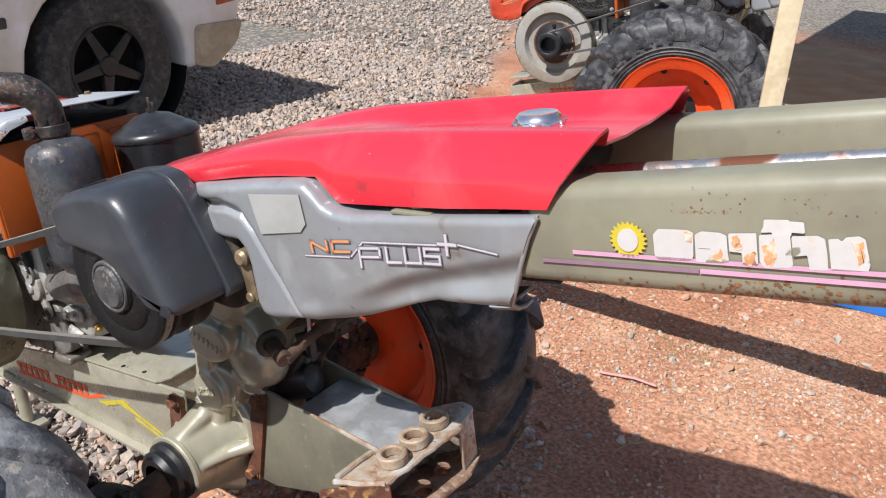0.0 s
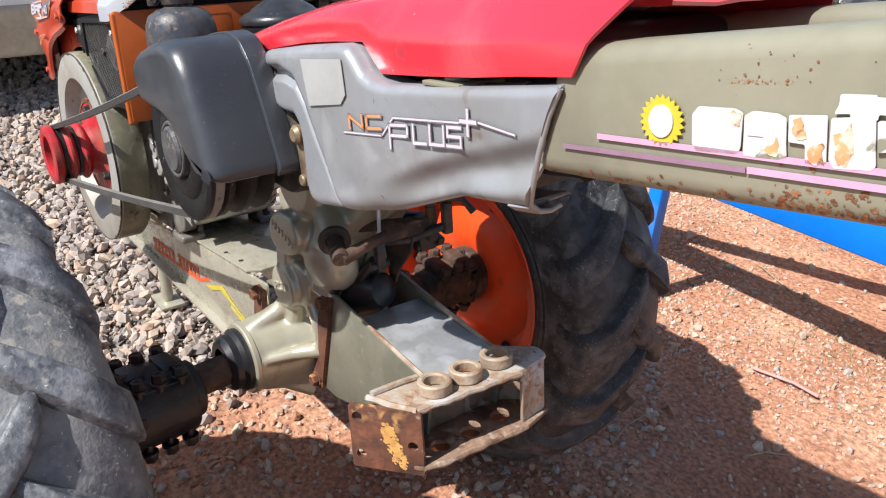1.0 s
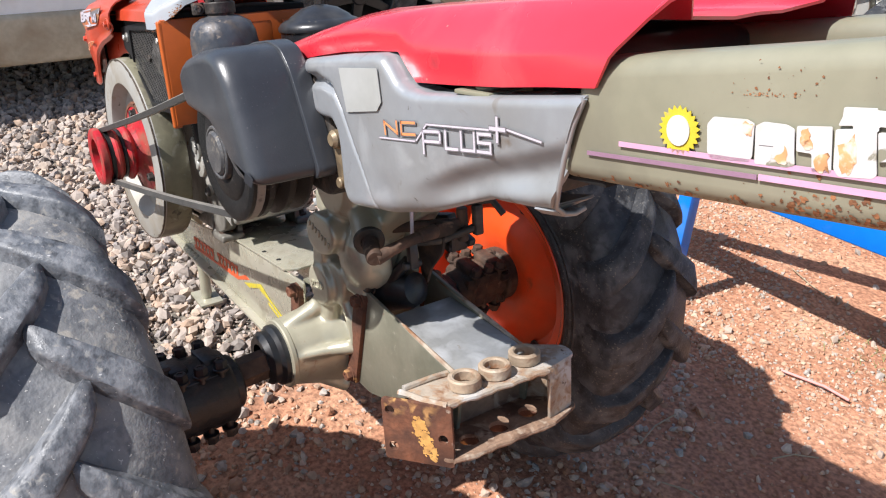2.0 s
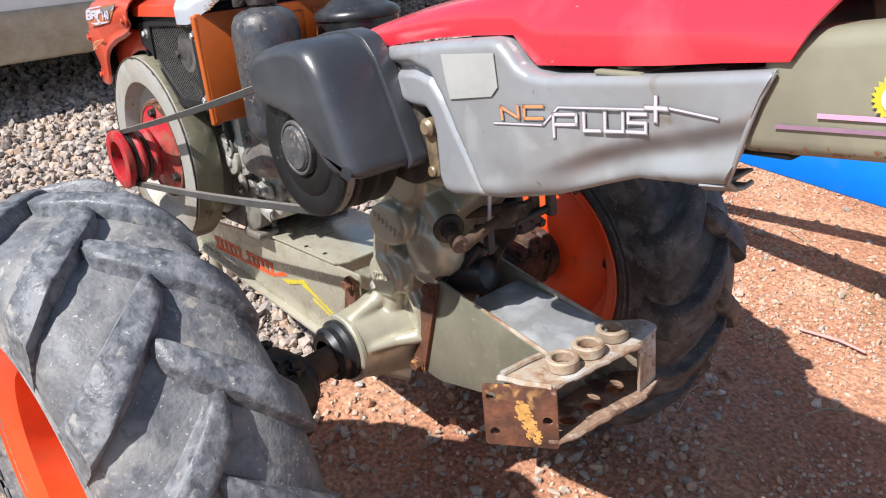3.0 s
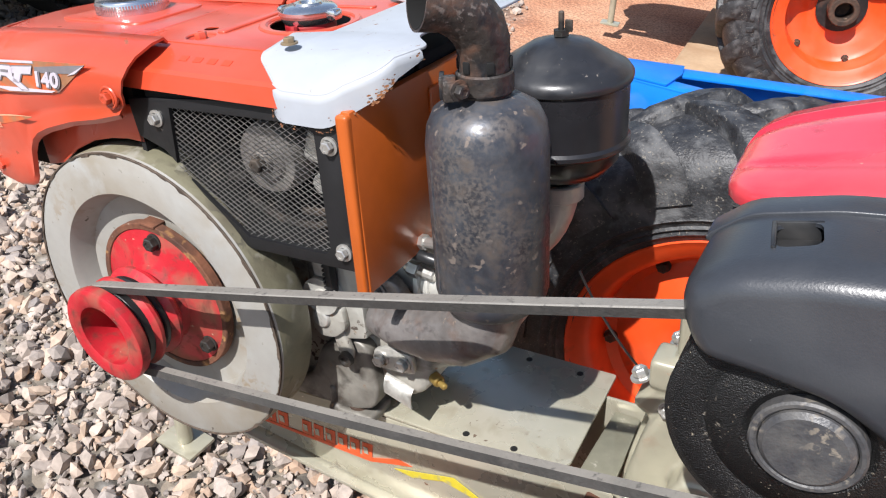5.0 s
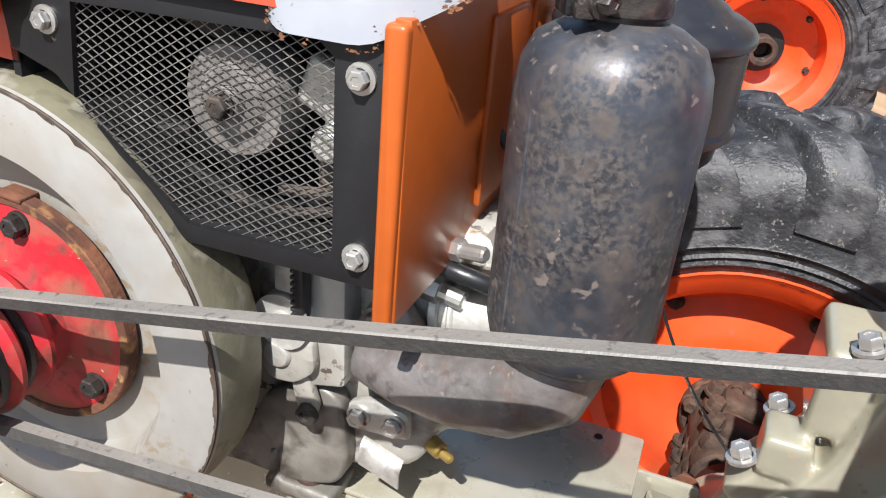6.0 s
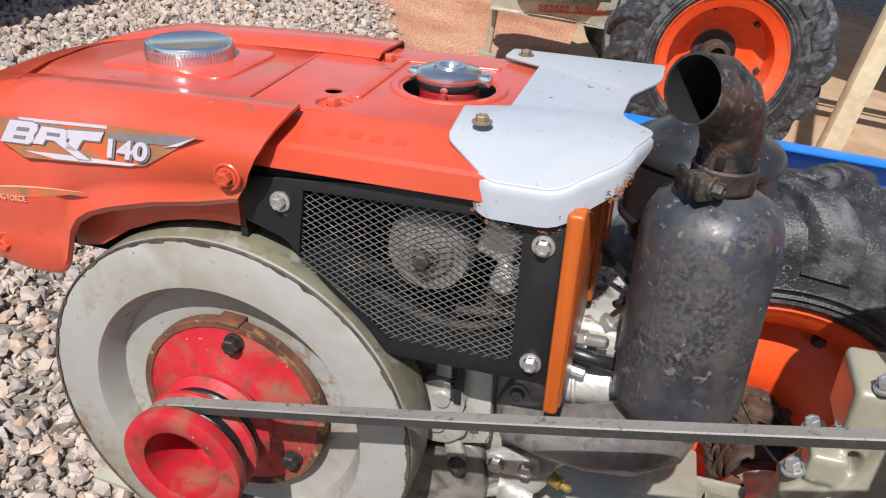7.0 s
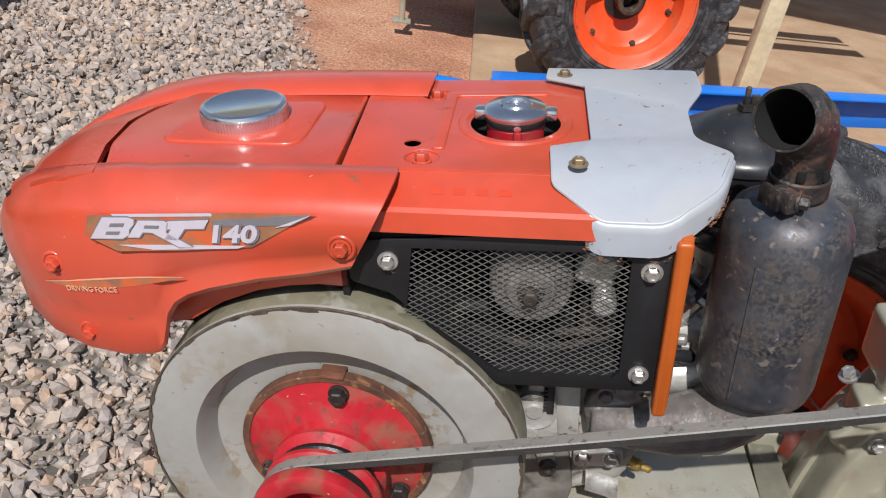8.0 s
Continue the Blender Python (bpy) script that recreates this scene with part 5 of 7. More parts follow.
TOPS, LOWS = 0.0120, -0.0105
strokes = [
    ("decal_orange", [[(0.477, 0.0), (0.476, TOPS), (0.500, 0.001), (0.4995, TOPS + 0.0005)], [(0.532, TOPS), (0.508, TOPS), (0.508, 0.0005), (0.532, 0.0005)]]),
    ("decal_silver", [[(0.546, LOWS - 0.006), (0.546, 0.0045), (0.574, 0.0045), (0.574, -0.005), (0.548, -0.005)], [(0.583, 0.005), (0.583, LOWS), (0.601, LOWS)], [(0.607, 0.005), (0.607, LOWS), (0.627, LOWS), (0.627, 0.005)], [(0.652, 0.005), (0.633, 0.005), (0.633, -0.0025), (0.652, -0.0025), (0.652, LOWS), (0.632, LOWS)]]),
]
line_a = run([(0.464, -0.0045), (0.532, -0.0060), (0.552, 0.0110), (0.650, 0.0090)])
line_b = [(0.676, 0.8185), (0.722, 0.8155)]
for pts in (line_a, line_b):
    emblem(pts, 0.0030, "decal_dark", 0.0001)
    emblem(pts, 0.0016, "decal_silver", 0.0004)
for mt, group_ in strokes:
    for pts in group_:
        emblem(run(pts), 0.0044, "decal_dark", 0.0007)
        emblem(run(pts), 0.0026, mt, 0.0010)
for pts in ([(0.6625, 0.807), (0.6625, 0.826)], [(0.6525, 0.8165), (0.6735, 0.8180)]):
    emblem(pts, 0.0052, "decal_dark", 0.0007)
    emblem(pts, 0.0032, "decal_silver", 0.0010)
part("cover_tab", merge(box((0.615, -0.135, 0.8405), (0.05, 0.05, 0.004), 0.001), cyl((0.615, -0.14, 0.842), (0.615, -0.14, 0.846), 0.012, seg=16)), "olive", cover)

# tension lever in the pocket of the cover
lever = part("tension_lever", merge(moved(prism(fillet([(-0.009, -0.034), (0.009, -0.034), (0.010, 0.03), (-0.010, 0.03)], 0.008), -0.152, -0.145, 0.0015), pose(0.338, 0, 0.735, 0, -4, 0)), cyl((0.340, -0.162, 0.762), (0.340, -0.10, 0.762), 0.0112, seg=20, e=0.004), cyl((0.337, -0.156, 0.708), (0.337, -0.12, 0.708), 0.007, seg=14)), "bronze", tractor, "worn brass-coloured tension lever")
part("lever_pivot", merge(ring((0.345, -0.135, 0.762), (0.345, -0.09, 0.762), 0.024, 0.013, 24), box((0.345, -0.12, 0.705), (0.05, 0.03, 0.012), 0.003)), "rustyhub", lever)
part("pocket_plate", merge(box((0.31, -0.085, 0.76), (0.12, 0.02, 0.12), 0.006), cyl((0.285, -0.12, 0.80), (0.285, -0.08, 0.80), 0.024, seg=20, e=0.004), bolt((0.305, -0.115, 0.74), (0, -1, 0), 0.008, 0.01), bolt((0.28, -0.12, 0.80), (0, -1, 0), 0.009, 0.01)), "grime", tractor)

# red tank cover
def red_cover():
    st = [(0.0925, 0.828, 0.830, 0.034), (0.0945, 0.828, 0.835, 0.050), (0.0985, 0.828, 0.840, 0.066), (0.106, 0.829, 0.8445, 0.080), (0.120, 0.831, 0.850, 0.093), (0.150, 0.836, 0.858, 0.104), (0.19, 0.841, 0.867, 0.111), (0.24, 0.847, 0.877, 0.115), (0.30, 0.855, 0.889, 0.118), (0.36, 0.862, 0.899, 0.119), (0.42, 0.866, 0.906, 0.120), (0.478, 0.868, 0.909, 0.121), (0.496, 0.850, 0.910, 0.121), (0.508, 0.840, 0.911, 0.121), (0.58, 0.844, 0.914, 0.128), (0.66, 0.850, 0.917, 0.138), (0.72, 0.856, 0.919, 0.144), (0.774, 0.860, 0.920, 0.148)]
    mid = -0.024
    bm = bmesh.new()
    rows = []
    for i, (x, zb, zr, w) in enumerate(st):
        h = zr - zb
        shear = (0.0, 0.1, 0.5, 1.0)[max(0, i - len(st) + 4)]
        f = min(1.0, max(0.0, (x - 0.42) / 0.2))
        dip = min(0.021, h * 0.4) * min(1.0, max(0.15, (x - 0.15) / 0.2))
        k = min(1.0, w / 0.104)
        half = [(w + 0.001 * k, zb), (w + 0.0025 * k, zb + h * 0.36), (w + (0.001 - 0.002 * f) * k, zb + h * (0.62 - 0.16 * f)), (w - (0.008 + 0.010 * f) * k, zb + h * (0.84 - 0.08 * f)), (w - (0.022 + 0.010 * f) * k, zr - 0.003 * k), (w - (0.037 + 0.010 * f) * k, zr + 0.001 * k), (w - (0.047 + 0.010 * f) * k, zr - 0.004 * k), (w - (0.057 + 0.010 * f) * k, zr - dip * 0.8), (min(0.030, w * 0.3), zr - dip), (0.0, zr - dip * 0.95)]
        full = [(-y, z) for y, z in half] + [(y, z) for y, z in half[-2::-1]]
        rows.append([bm.verts.new((x + shear * (z - zb) * 0.62, mid + y, z)) for y, z in full])
    for a, b in zip(rows, rows[1:]):
        for k in range(len(a) - 1):
            bm.faces.new((a[k], a[k + 1], b[k + 1], b[k]))
    bm.faces.new(rows[0])
    bmesh.ops.recalc_face_normals(bm, faces=bm.faces)
    bmesh.ops.solidify(bm, geom=bm.faces[:], thickness=0.0025)
    return bm


red = part("tank_cover", red_cover(), "red", tractor, "glossy red pressed tank cover", 50)
part("tank_body", merge(box((0.55, MID, 0.858), (0.36, 0.20, 0.05), 0.02, seg=3)), "black", tractor)
CAPX = 0.680
part("tank_cap", merge(lathe([(0, 0.002), (0.021, 0.004), (0.0245, 0.001), (0.027, -0.003), (0.027, -0.012), (0.024, -0.016), (0.010, -0.016)], (CAPX, -0.005, 0.906), (CAPX, -0.005, 1.0), 40), *[box((CAPX + 0.027 * math.cos(a), -0.005 + 0.027 * math.sin(a), 0.8985), (0.006, 0.010, 0.009), 0.0025, pose(0, 0, 0, 0, 0, math.degrees(a))) for a in (k * math.pi / 4 for k in range(8))]), "chrome", tractor, "grey plated tank cap")

# clutch pulley, belt and its cover
PX, PZ, PR = 0.189, 0.739, 0.091
part("clutch_pulley", lathe([(0, 0.012), (0.032, 0.012), (0.034, 0.004), (0.040, 0.0), (0.060, 0.003), (0.064, 0.006), (PR - 0.006, 0.002), (PR, 0.005), (PR, 0.010), (PR - 0.014, 0.018), (PR, 0.027), (PR, 0.034), (PR - 0.014, 0.044), (PR, 0.054), (PR, 0.062), (PR - 0.014, 0.072), (PR, 0.082), (PR, 0.086), (0.03, 0.09), (0, 0.09)], (PX, -0.243, PZ), (PX, 0.0, PZ), 56), "disc", tractor, "pitted black clutch pulley")
part("pulley_hub_cap", merge(lathe([(0.030, 0.0), (0.0285, 0.011), (0.025, 0.014), (0.0, 0.0145)], (PX, -0.238, PZ), (PX, -0.4, PZ), 36), ring((PX, -0.249, PZ), (PX, -0.236, PZ), 0.035, 0.0295, 36)), "cap", tractor, "worn black hub cap")
part("clutch_shaft", cyl((PX, -0.15, PZ), (PX, -0.04, PZ), 0.03, seg=20), "grime", tractor)
FX, FZ = -0.490, 0.630
QR = 0.050


def belt_mesh(y, w=0.012, t=0.0095):
    """A vee belt round the two pulleys."""
    d = Vector((PX - FX, PZ - FZ))
    L = d.length
    th = math.atan2(d.y, d.x)
    off = math.asin((PR - 0.004 - QR) / L)
    a1 = th + math.pi / 2 + off
    a2 = th - math.pi / 2 - off
    pts = []
    for k in range(13):
        a = a1 + (2 * math.pi - (a1 - a2)) * k / 12
        pts.append((FX + QR * math.cos(a), FZ + QR * math.sin(a)))
    for k in range(1, 8):
        t_ = k / 8
        p, q = pts[12], (PX + (PR - 0.004) * math.cos(a2), PZ + (PR - 0.004) * math.sin(a2))
        pts.append((p[0] + (q[0] - p[0]) * t_, p[1] + (q[1] - p[1]) * t_ - 0.004 * math.sin(math.pi * t_)))
    for k in range(17):
        a = a2 + (a1 - a2) * k / 16
        pts.append((PX + (PR - 0.004) * math.cos(a), PZ + (PR - 0.004) * math.sin(a)))
    q0 = pts[-1]
    for k in range(1, 8):
        t_ = k / 8
        pts.append((q0[0] + (pts[0][0] - q0[0]) * t_, q0[1] + (pts[0][1] - q0[1]) * t_ - 0.004 * math.sin(math.pi * t_)))
    bm = bmesh.new()
    n = len(pts)
    rows = []
    for i, p in enumerate(pts):
        a, b = Vector(pts[i - 1]), Vector(pts[(i + 1) % n])
        tg = (b - a).normalized()
        nr = Vector((tg.y, -tg.x))
        sec = []
        for yy, dd in ((-w / 2, t / 2 - 0.001), (-w / 2 + 0.001, t / 2), (w / 2 - 0.001, t / 2), (w / 2, t / 2 - 0.001), (w * 0.36, -t / 2), (-w * 0.36, -t / 2)):
            sec.append(bm.verts.new((p[0] + nr.x * dd, y + yy - 0.013 * (PX - p[0]) / (PX - FX), p[1] + nr.y * dd)))
        rows.append(sec)
    for i in range(n):
        a, b = rows[i], rows[(i + 1) % n]
        for k in range(6):
            bm.faces.new((a[k], a[(k + 1) % 6], b[(k + 1) % 6], b[k])).material_index = 1 if k in (3, 5) else 0
    return bm


belt_ob = part("drive_belt", belt_mesh(-0.229), "belt", tractor, "worn grey rubber drive belt with black sides")
belt_ob.data.materials.append(M["beltside"])
clutch = fillet([(0.102, 0.836), (0.128, 0.855), (0.180, 0.866), (0.226, 0.870), (0.254, 0.864), (0.274, 0.842), (0.300, 0.785), (0.327, 0.716), (0.272, 0.716), (0.248, 0.736), (0.224, 0.760), (0.196, 0.776), (0.150, 0.783), (0.118, 0.786), (0.105, 0.808)], [0.013, 0.013, 0.012, 0.013, 0.016, 0.018, 0.02, 0.022, 0.012, 0.012, 0.012, 0.012, 0.012, 0.012, 0.012], 5)
POCKET = pose(0.160, -0.204, 0.862, 0, -7, 8)
ccover = part("clutch_cover", boolean(shell(clutch, -0.257, -0.232, -0.176, 0.0165, 0.0025), moved(box((0, 0, 0), (0.028, 0.032, 0.02), 0.008, seg=3), POCKET)), "plastic", tractor, "dark grey moulded plastic clutch cover", 50)
outer = fillet([(0.096, 0.832), (0.126, 0.857), (0.180, 0.869), (0.228, 0.873), (0.258, 0.866), (0.280, 0.842), (0.306, 0.785), (0.331, 0.722), (0.316, 0.711), (0.302, 0.745), (0.262, 0.822), (0.235, 0.840), (0.16, 0.836), (0.12, 0.826)], 0.010, 3)
part("cover_rim", prism(outer, -0.176, -0.150, 0.004, 3), "plastic", ccover)
part("cover_slot", moved(merge(box((0, 0, -0.013), (0.030, 0.034, 0.003), 0.001), box((-0.0135, 0, -0.006), (0.003, 0.034, 0.014), 0.001), box((0, 0.0165, -0.006), (0.030, 0.003, 0.014), 0.001)), POCKET), "black", ccover, "dark pocket")
inner = fillet([(0.14, 0.70), (0.30, 0.68), (0.345, 0.72), (0.30, 0.82), (0.255, 0.852), (0.17, 0.85), (0.12, 0.82)], 0.02)
part("cover_backing", prism(inner, -0.150, -0.112, 0.006), "grime", tractor)

# ---- the diesel engine on the chassis ----
ECY = -0.045                   # its middle plane
engine = thing("diesel_engine", "orange hooded single-cylinder diesel engine bolted on the tractor's chassis", "engine", NOSE)

# crankcase and cylinder
part("crankcase", cast(merge(prism(fillet([(-0.66, 0.50), (-0.60, 0.475), (-0.33, 0.475), (-0.20, 0.52), (-0.18, 0.60), (-0.20, 0.72), (-0.42, 0.725), (-0.66, 0.725)], 0.02), -0.088, 0.06, 0.006), prism(fillet([(-0.23, 0.54), (-0.16, 0.56), (-0.11, 0.60), (-0.11, 0.70), (-0.16, 0.73), (-0.23, 0.73)], 0.015), -0.072, 0.05, 0.006)), 0.006, 3), "block", engine, "grimy grey cast engine block", 60)
part("gear_case", prism(fillet([(-0.42, 0.49), (-0.352, 0.515), (-0.328, 0.566), (-0.283, 0.588), (-0.262, 0.580), (-0.254, 0.520), (-0.262, 0.492), (-0.30, 0.478), (-0.42, 0.478)], 0.012, 4), -0.105, -0.08, 0.004, 3), "oilygrey", engine, "oily dark grey gear case")
part("side_plate", merge(prism(fillet([(-0.284, 0.592), (-0.254, 0.600), (-0.256, 0.716), (-0.284, 0.716)], 0.004), -0.113, -0.085, 0.002), prism(fillet([(-0.336, 0.58), (-0.284, 0.58), (-0.284, 0.716), (-0.336, 0.716)], 0.004), -0.100, -0.085, 0.002)), "block", engine, "flat grey side plate")
# added black box: shade above the block put into its colour
part("block_shade_box", box((-0.30, -0.078, 0.735), (0.20, 0.05, 0.04), 0.004), "soot_shade", engine)
teeth_ = [box((-0.2895, -0.121, 0.655 + 0.0052 * k), (0.004, 0.012, 0.0028), 0.0006) for k in range(12)]
part("timing_belt_strip", merge(box((-0.2845, -0.121, 0.688), (0.007, 0.012, 0.075), 0.001), *teeth_), "black", engine, "black toothed belt")
part("belt_guide", box((-0.298, -0.118, 0.690), (0.018, 0.010, 0.030), 0.002), "alu", engine)
part("idler_pulley", lathe([(0, 0.012), (0.008, 0.012), (0.009, 0.009), (0.019, 0.009), (0.0225, 0.011), (0.0225, 0.008), (0.019, 0.004), (0.0225, -0.001), (0.0225, -0.006), (0, -0.006)], (-0.300, -0.115, 0.651), (-0.300, -0.3, 0.651), 36), "alu", engine, "grey grooved idler pulley")
arm = part("tensioner", merge(prism(fillet([(-0.320, 0.634), (-0.277, 0.640), (-0.274, 0.612), (-0.292, 0.596), (-0.312, 0.594), (-0.321, 0.604)], 0.007, 4), -0.122, -0.112, 0.0025), prism(fillet([(-0.300, 0.600), (-0.284, 0.604), (-0.275, 0.575), (-0.279, 0.562), (-0.289, 0.562), (-0.294, 0.572)], 0.005, 3), -0.116, -0.108, 0.002)), "block", engine, "grey tensioner plate with its lever")
part("tensioner_disc", lathe([(0, 0.004), (0.009, 0.004), (0.0105, 0.003), (0.0118, 0.0), (0.0118, -0.002)], (-0.3055, -0.122, 0.620), (-0.3055, -0.3, 0.620), 26), "alu", arm)
part("lever_bolt", merge(lathe([(0, 0.004), (0.004, 0.004), (0.005, 0.007), (0.0085, 0.006), (0.0095, 0.0)], (-0.2830, -0.116, 0.568), (-0.2830, -0.3, 0.568), 22)), "grime", arm)
ears = part("bolted_bracket", prism(fillet([(-0.257, 0.578), (-0.240, 0.586), (-0.206, 0.584), (-0.203, 0.560), (-0.218, 0.557), (-0.256, 0.554)], 0.005, 3), -0.101, -0.094, 0.0015), "alu", engine, "pale bracket with two bolts")
for x, z in ((-0.247, 0.569), (-0.217, 0.571)):
    part("block_bolt", bolt((x, -0.101, z), (0, -1, 0), 0.0075, 0.007, 1.3), "steel", ears)
part("curved_catch", merge(loft([[(x, -0.100 - 0.010 * math.sin(a), 0.550 - 0.020 * (1 - math.cos(a)) * 0.8 - 0.004 * k) for a in (j * math.pi / 8 for j in range(6))] for k, x in enumerate((-0.242, -0.230, -0.218, -0.207))], 0.002)), "alu", ears, "bright curved catch")
part("brass_valve", merge(cyl((-0.20, -0.075, 0.545), (-0.182, -0.085, 0.545), 0.007, seg=12), cyl((-0.182, -0.085, 0.545), (-0.172, -0.09, 0.545), 0.004, seg=10)), "brass", engine, "small brass valve")
for x, y in ((-0.298, -0.088), (-0.56, -0.088), (-0.298, 0.07), (-0.56, 0.07)):
    out_ = 1 if y < 0 else -1
    foot = part("mounting_foot", cast(merge(box((x, y, 0.473), (0.064, 0.046, 0.014), 0.003), prism(fillet([(x - 0.028, 0.470), (x - 0.016, 0.508), (x + 0.006, 0.522), (x + 0.026, 0.508), (x + 0.022, 0.470)], 0.006), y + out_ * 0.012, y + out_ * 0.024, 0.002), box((x - 0.024, y, 0.490), (0.010, 0.040, 0.036), 0.003)), 0.0025, 2), "oilygrey", engine, "", 60)
    part("foot_bolt", merge(bolt((x + 0.004, y - 0.004, 0.480), (0, 0, 1), 0.0095, 0.010, 1.5), cyl((x + 0.004, y - 0.004, 0.480), (x + 0.004, y - 0.004, 0.506), 0.005, seg=10)), "rustyhub", foot)
# exhaust manifold and fittings
runner = [(-0.240, -0.106, 0.632), (-0.205, -0.114, 0.634), (-0.165, -0.118, 0.640), (-0.132, -0.117, 0.648), (-0.108, -0.114, 0.664), (-0.098, -0.111, 0.694)]
part("exhaust_manifold", cast(merge(tube(runner, [0.020, 0.025, 0.030, 0.034, 0.036, 0.034], 20), prism(fillet([(-0.252, 0.652), (-0.233, 0.686), (-0.212, 0.684), (-0.196, 0.664), (-0.205, 0.630), (-0.246, 0.612)], 0.008), -0.112, -0.096, 0.003)), 0.0025, 4), "manifold", engine, "heat-stained brown exhaust manifold", 70)
part("manifold_bolt", bolt((-0.231, -0.112, 0.668), (0, -1, 0), 0.007, 0.007), "manifold", engine)
part("cylinder_pipe", merge(cyl((-0.202, -0.070, 0.664), (-0.118, -0.070, 0.672), 0.0225, seg=26, e=0.003), ring((-0.200, -0.070, 0.664), (-0.192, -0.070, 0.665), 0.026, 0.01, 26), ring((-0.186, -0.070, 0.6655), (-0.181, -0.070, 0.666), 0.025, 0.01, 26)), "alu", engine, "bright machined pipe")
for p, q, r in (((-0.212, -0.085, 0.690), (-0.175, -0.088, 0.686), 0.010), ((-0.170, -0.06, 0.715), (-0.145, -0.06, 0.75), 0.011), ((-0.195, -0.09, 0.725), (-0.160, -0.10, 0.732), 0.008), ((-0.185, -0.07, 0.702), (-0.150, -0.08, 0.708), 0.007)):
    part("pipe_fitting", merge(cyl(p, q, r * 0.7, seg=12), lathe([(0, 0.006), (r, 0.006), (r, 0.018), (0, 0.018)], p, q, 6)), "steel", engine, "", 20)
part("rubber_hose", tube(bez((-0.20, -0.092, 0.712), (-0.175, -0.104, 0.716), (-0.152, -0.09, 0.704), 6), 0.0065, 12), "black", engine, "short black hose")
part("fuel_line", merge(tube(bez((-0.19, -0.03, 0.80), (-0.15, -0.01, 0.74), (-0.12, -0.02, 0.72), 6), 0.004, 8), tube(bez((-0.16, -0.08, 0.76), (-0.13, -0.05, 0.76), (-0.12, 0.0, 0.80), 6), 0.0035, 8)), "black", engine)
part("thin_cable", tube(bez((-0.05, -0.01, 0.68), (-0.012, -0.004, 0.592), (0.045, 0.0, 0.545), 10), 0.0014, 6), "belt_black", engine, "thin black cable")

# muffler and tail pipe
MX, MY = -0.098, -0.111
muffler = part("muffler", lathe([(0.030, 0.022), (0.042, 0.024), (0.0500, 0.032), (0.0528, 0.044), (0.0532, 0.185), (0.0510, 0.201), (0.045, 0.214), (0.032, 0.222), (0.0205, 0.226), (0.0205, 0.240)], (MX, MY, 0.668), (MX, MY, 1), 48), "muffler", engine, "sooty black cylindrical muffler with rust spots")
part("muffler_seam", tube([(MX + 0.0528 * math.cos(2.2), MY - 0.0528 * math.sin(2.2), z) for z in (0.71, 0.78, 0.85)], 0.0012, 6), "muffler", muffler)
bend = [(MX, MY, 0.893), (MX, MY, 0.922), (MX - 0.0005, MY - 0.0005, 0.936), (MX - 0.003, MY - 0.004, 0.949), (MX - 0.009, MY - 0.012, 0.962), (MX - 0.019, MY - 0.024, 0.972), (MX - 0.034, MY - 0.042, 0.976)]
tail = tube(bend, [0.0208, 0.0210, 0.0222, 0.0230, 0.0236, 0.0240, 0.0240], 28, False)
bmesh.ops.recalc_face_normals(tail, faces=tail.faces)
bmesh.ops.solidify(tail, geom=tail.faces[:], thickness=0.002)
pipe = part("tail_pipe", tail, "exhaust", engine, "burnt brown exhaust elbow with open mouth", 60)
liner = tube([(p[0], p[1], p[2]) for p in bend[1:]], [0.0188, 0.0198, 0.0206, 0.0212, 0.0216, 0.0216], 28, False)
part("pipe_soot", liner, "soot_shade", pipe, "", 60)
part("pipe_inside", lathe([(0, 0), (0.0205, 0), (0.0205, 0.003), (0, 0.003)], (MX, MY, 0.928), (MX, MY, 1.0), 24), "soot_shade", pipe)
part("pipe_clamp", merge(ring((MX, MY, 0.896), (MX, MY, 0.914), 0.0240, 0.0205, 32), box((MX - 0.017, MY - 0.029, 0.905), (0.011, 0.020, 0.018), 0.002, pose(0, 0, 0, 0, 0, 28)), box((MX - 0.027, MY - 0.024, 0.905), (0.004, 0.022, 0.018), 0.001, pose(0, 0, 0, 0, 0, 28)), bolt((MX - 0.008, MY - 0.031, 0.905), (1, -0.5, 0), 0.006, 0.007)), "exhaust", pipe, "rusty band clamp with bolt")
for a in (20, 75, 130, 200, 255, 310):
    c = Vector((MX + 0.0208 * math.cos(radians(a)), MY + 0.0208 * math.sin(radians(a)), 0.920))
    part("pipe_notch", box(c, (0.004, 0.007, 0.010), 0.0015, pose(0, 0, 0, 0, 0, a)), "soot_shade", pipe)

# oil bath air cleaner
CX, CY = -0.104, 0.066
cleaner = part("air_cleaner", lathe([(0.0, 0.0), (0.020, 0.0), (0.024, 0.008), (0.050, 0.016), (0.062, 0.030), (0.064, 0.044), (0.070, 0.046), (0.073, 0.049), (0.073, 0.053), (0.070, 0.056), (0.070, 0.112), (0.0725, 0.115), (0.0, 0.119)], (CX, CY, 0.742), (CX, CY, 1), 48), "cleaner", engine, "black oil-bath air cleaner with domed lid")
part("lid", lathe([(0.0728, 0.114), (0.0735, 0.117), (0.0735, 0.121), (0.069, 0.127), (0.060, 0.132), (0.0545, 0.1335), (0.050, 0.138), (0.030, 0.150), (0.010, 0.155), (0.0, 0.155)], (CX, CY, 0.742), (CX, CY, 1), 48), "lid", cleaner, "dusty domed lid")
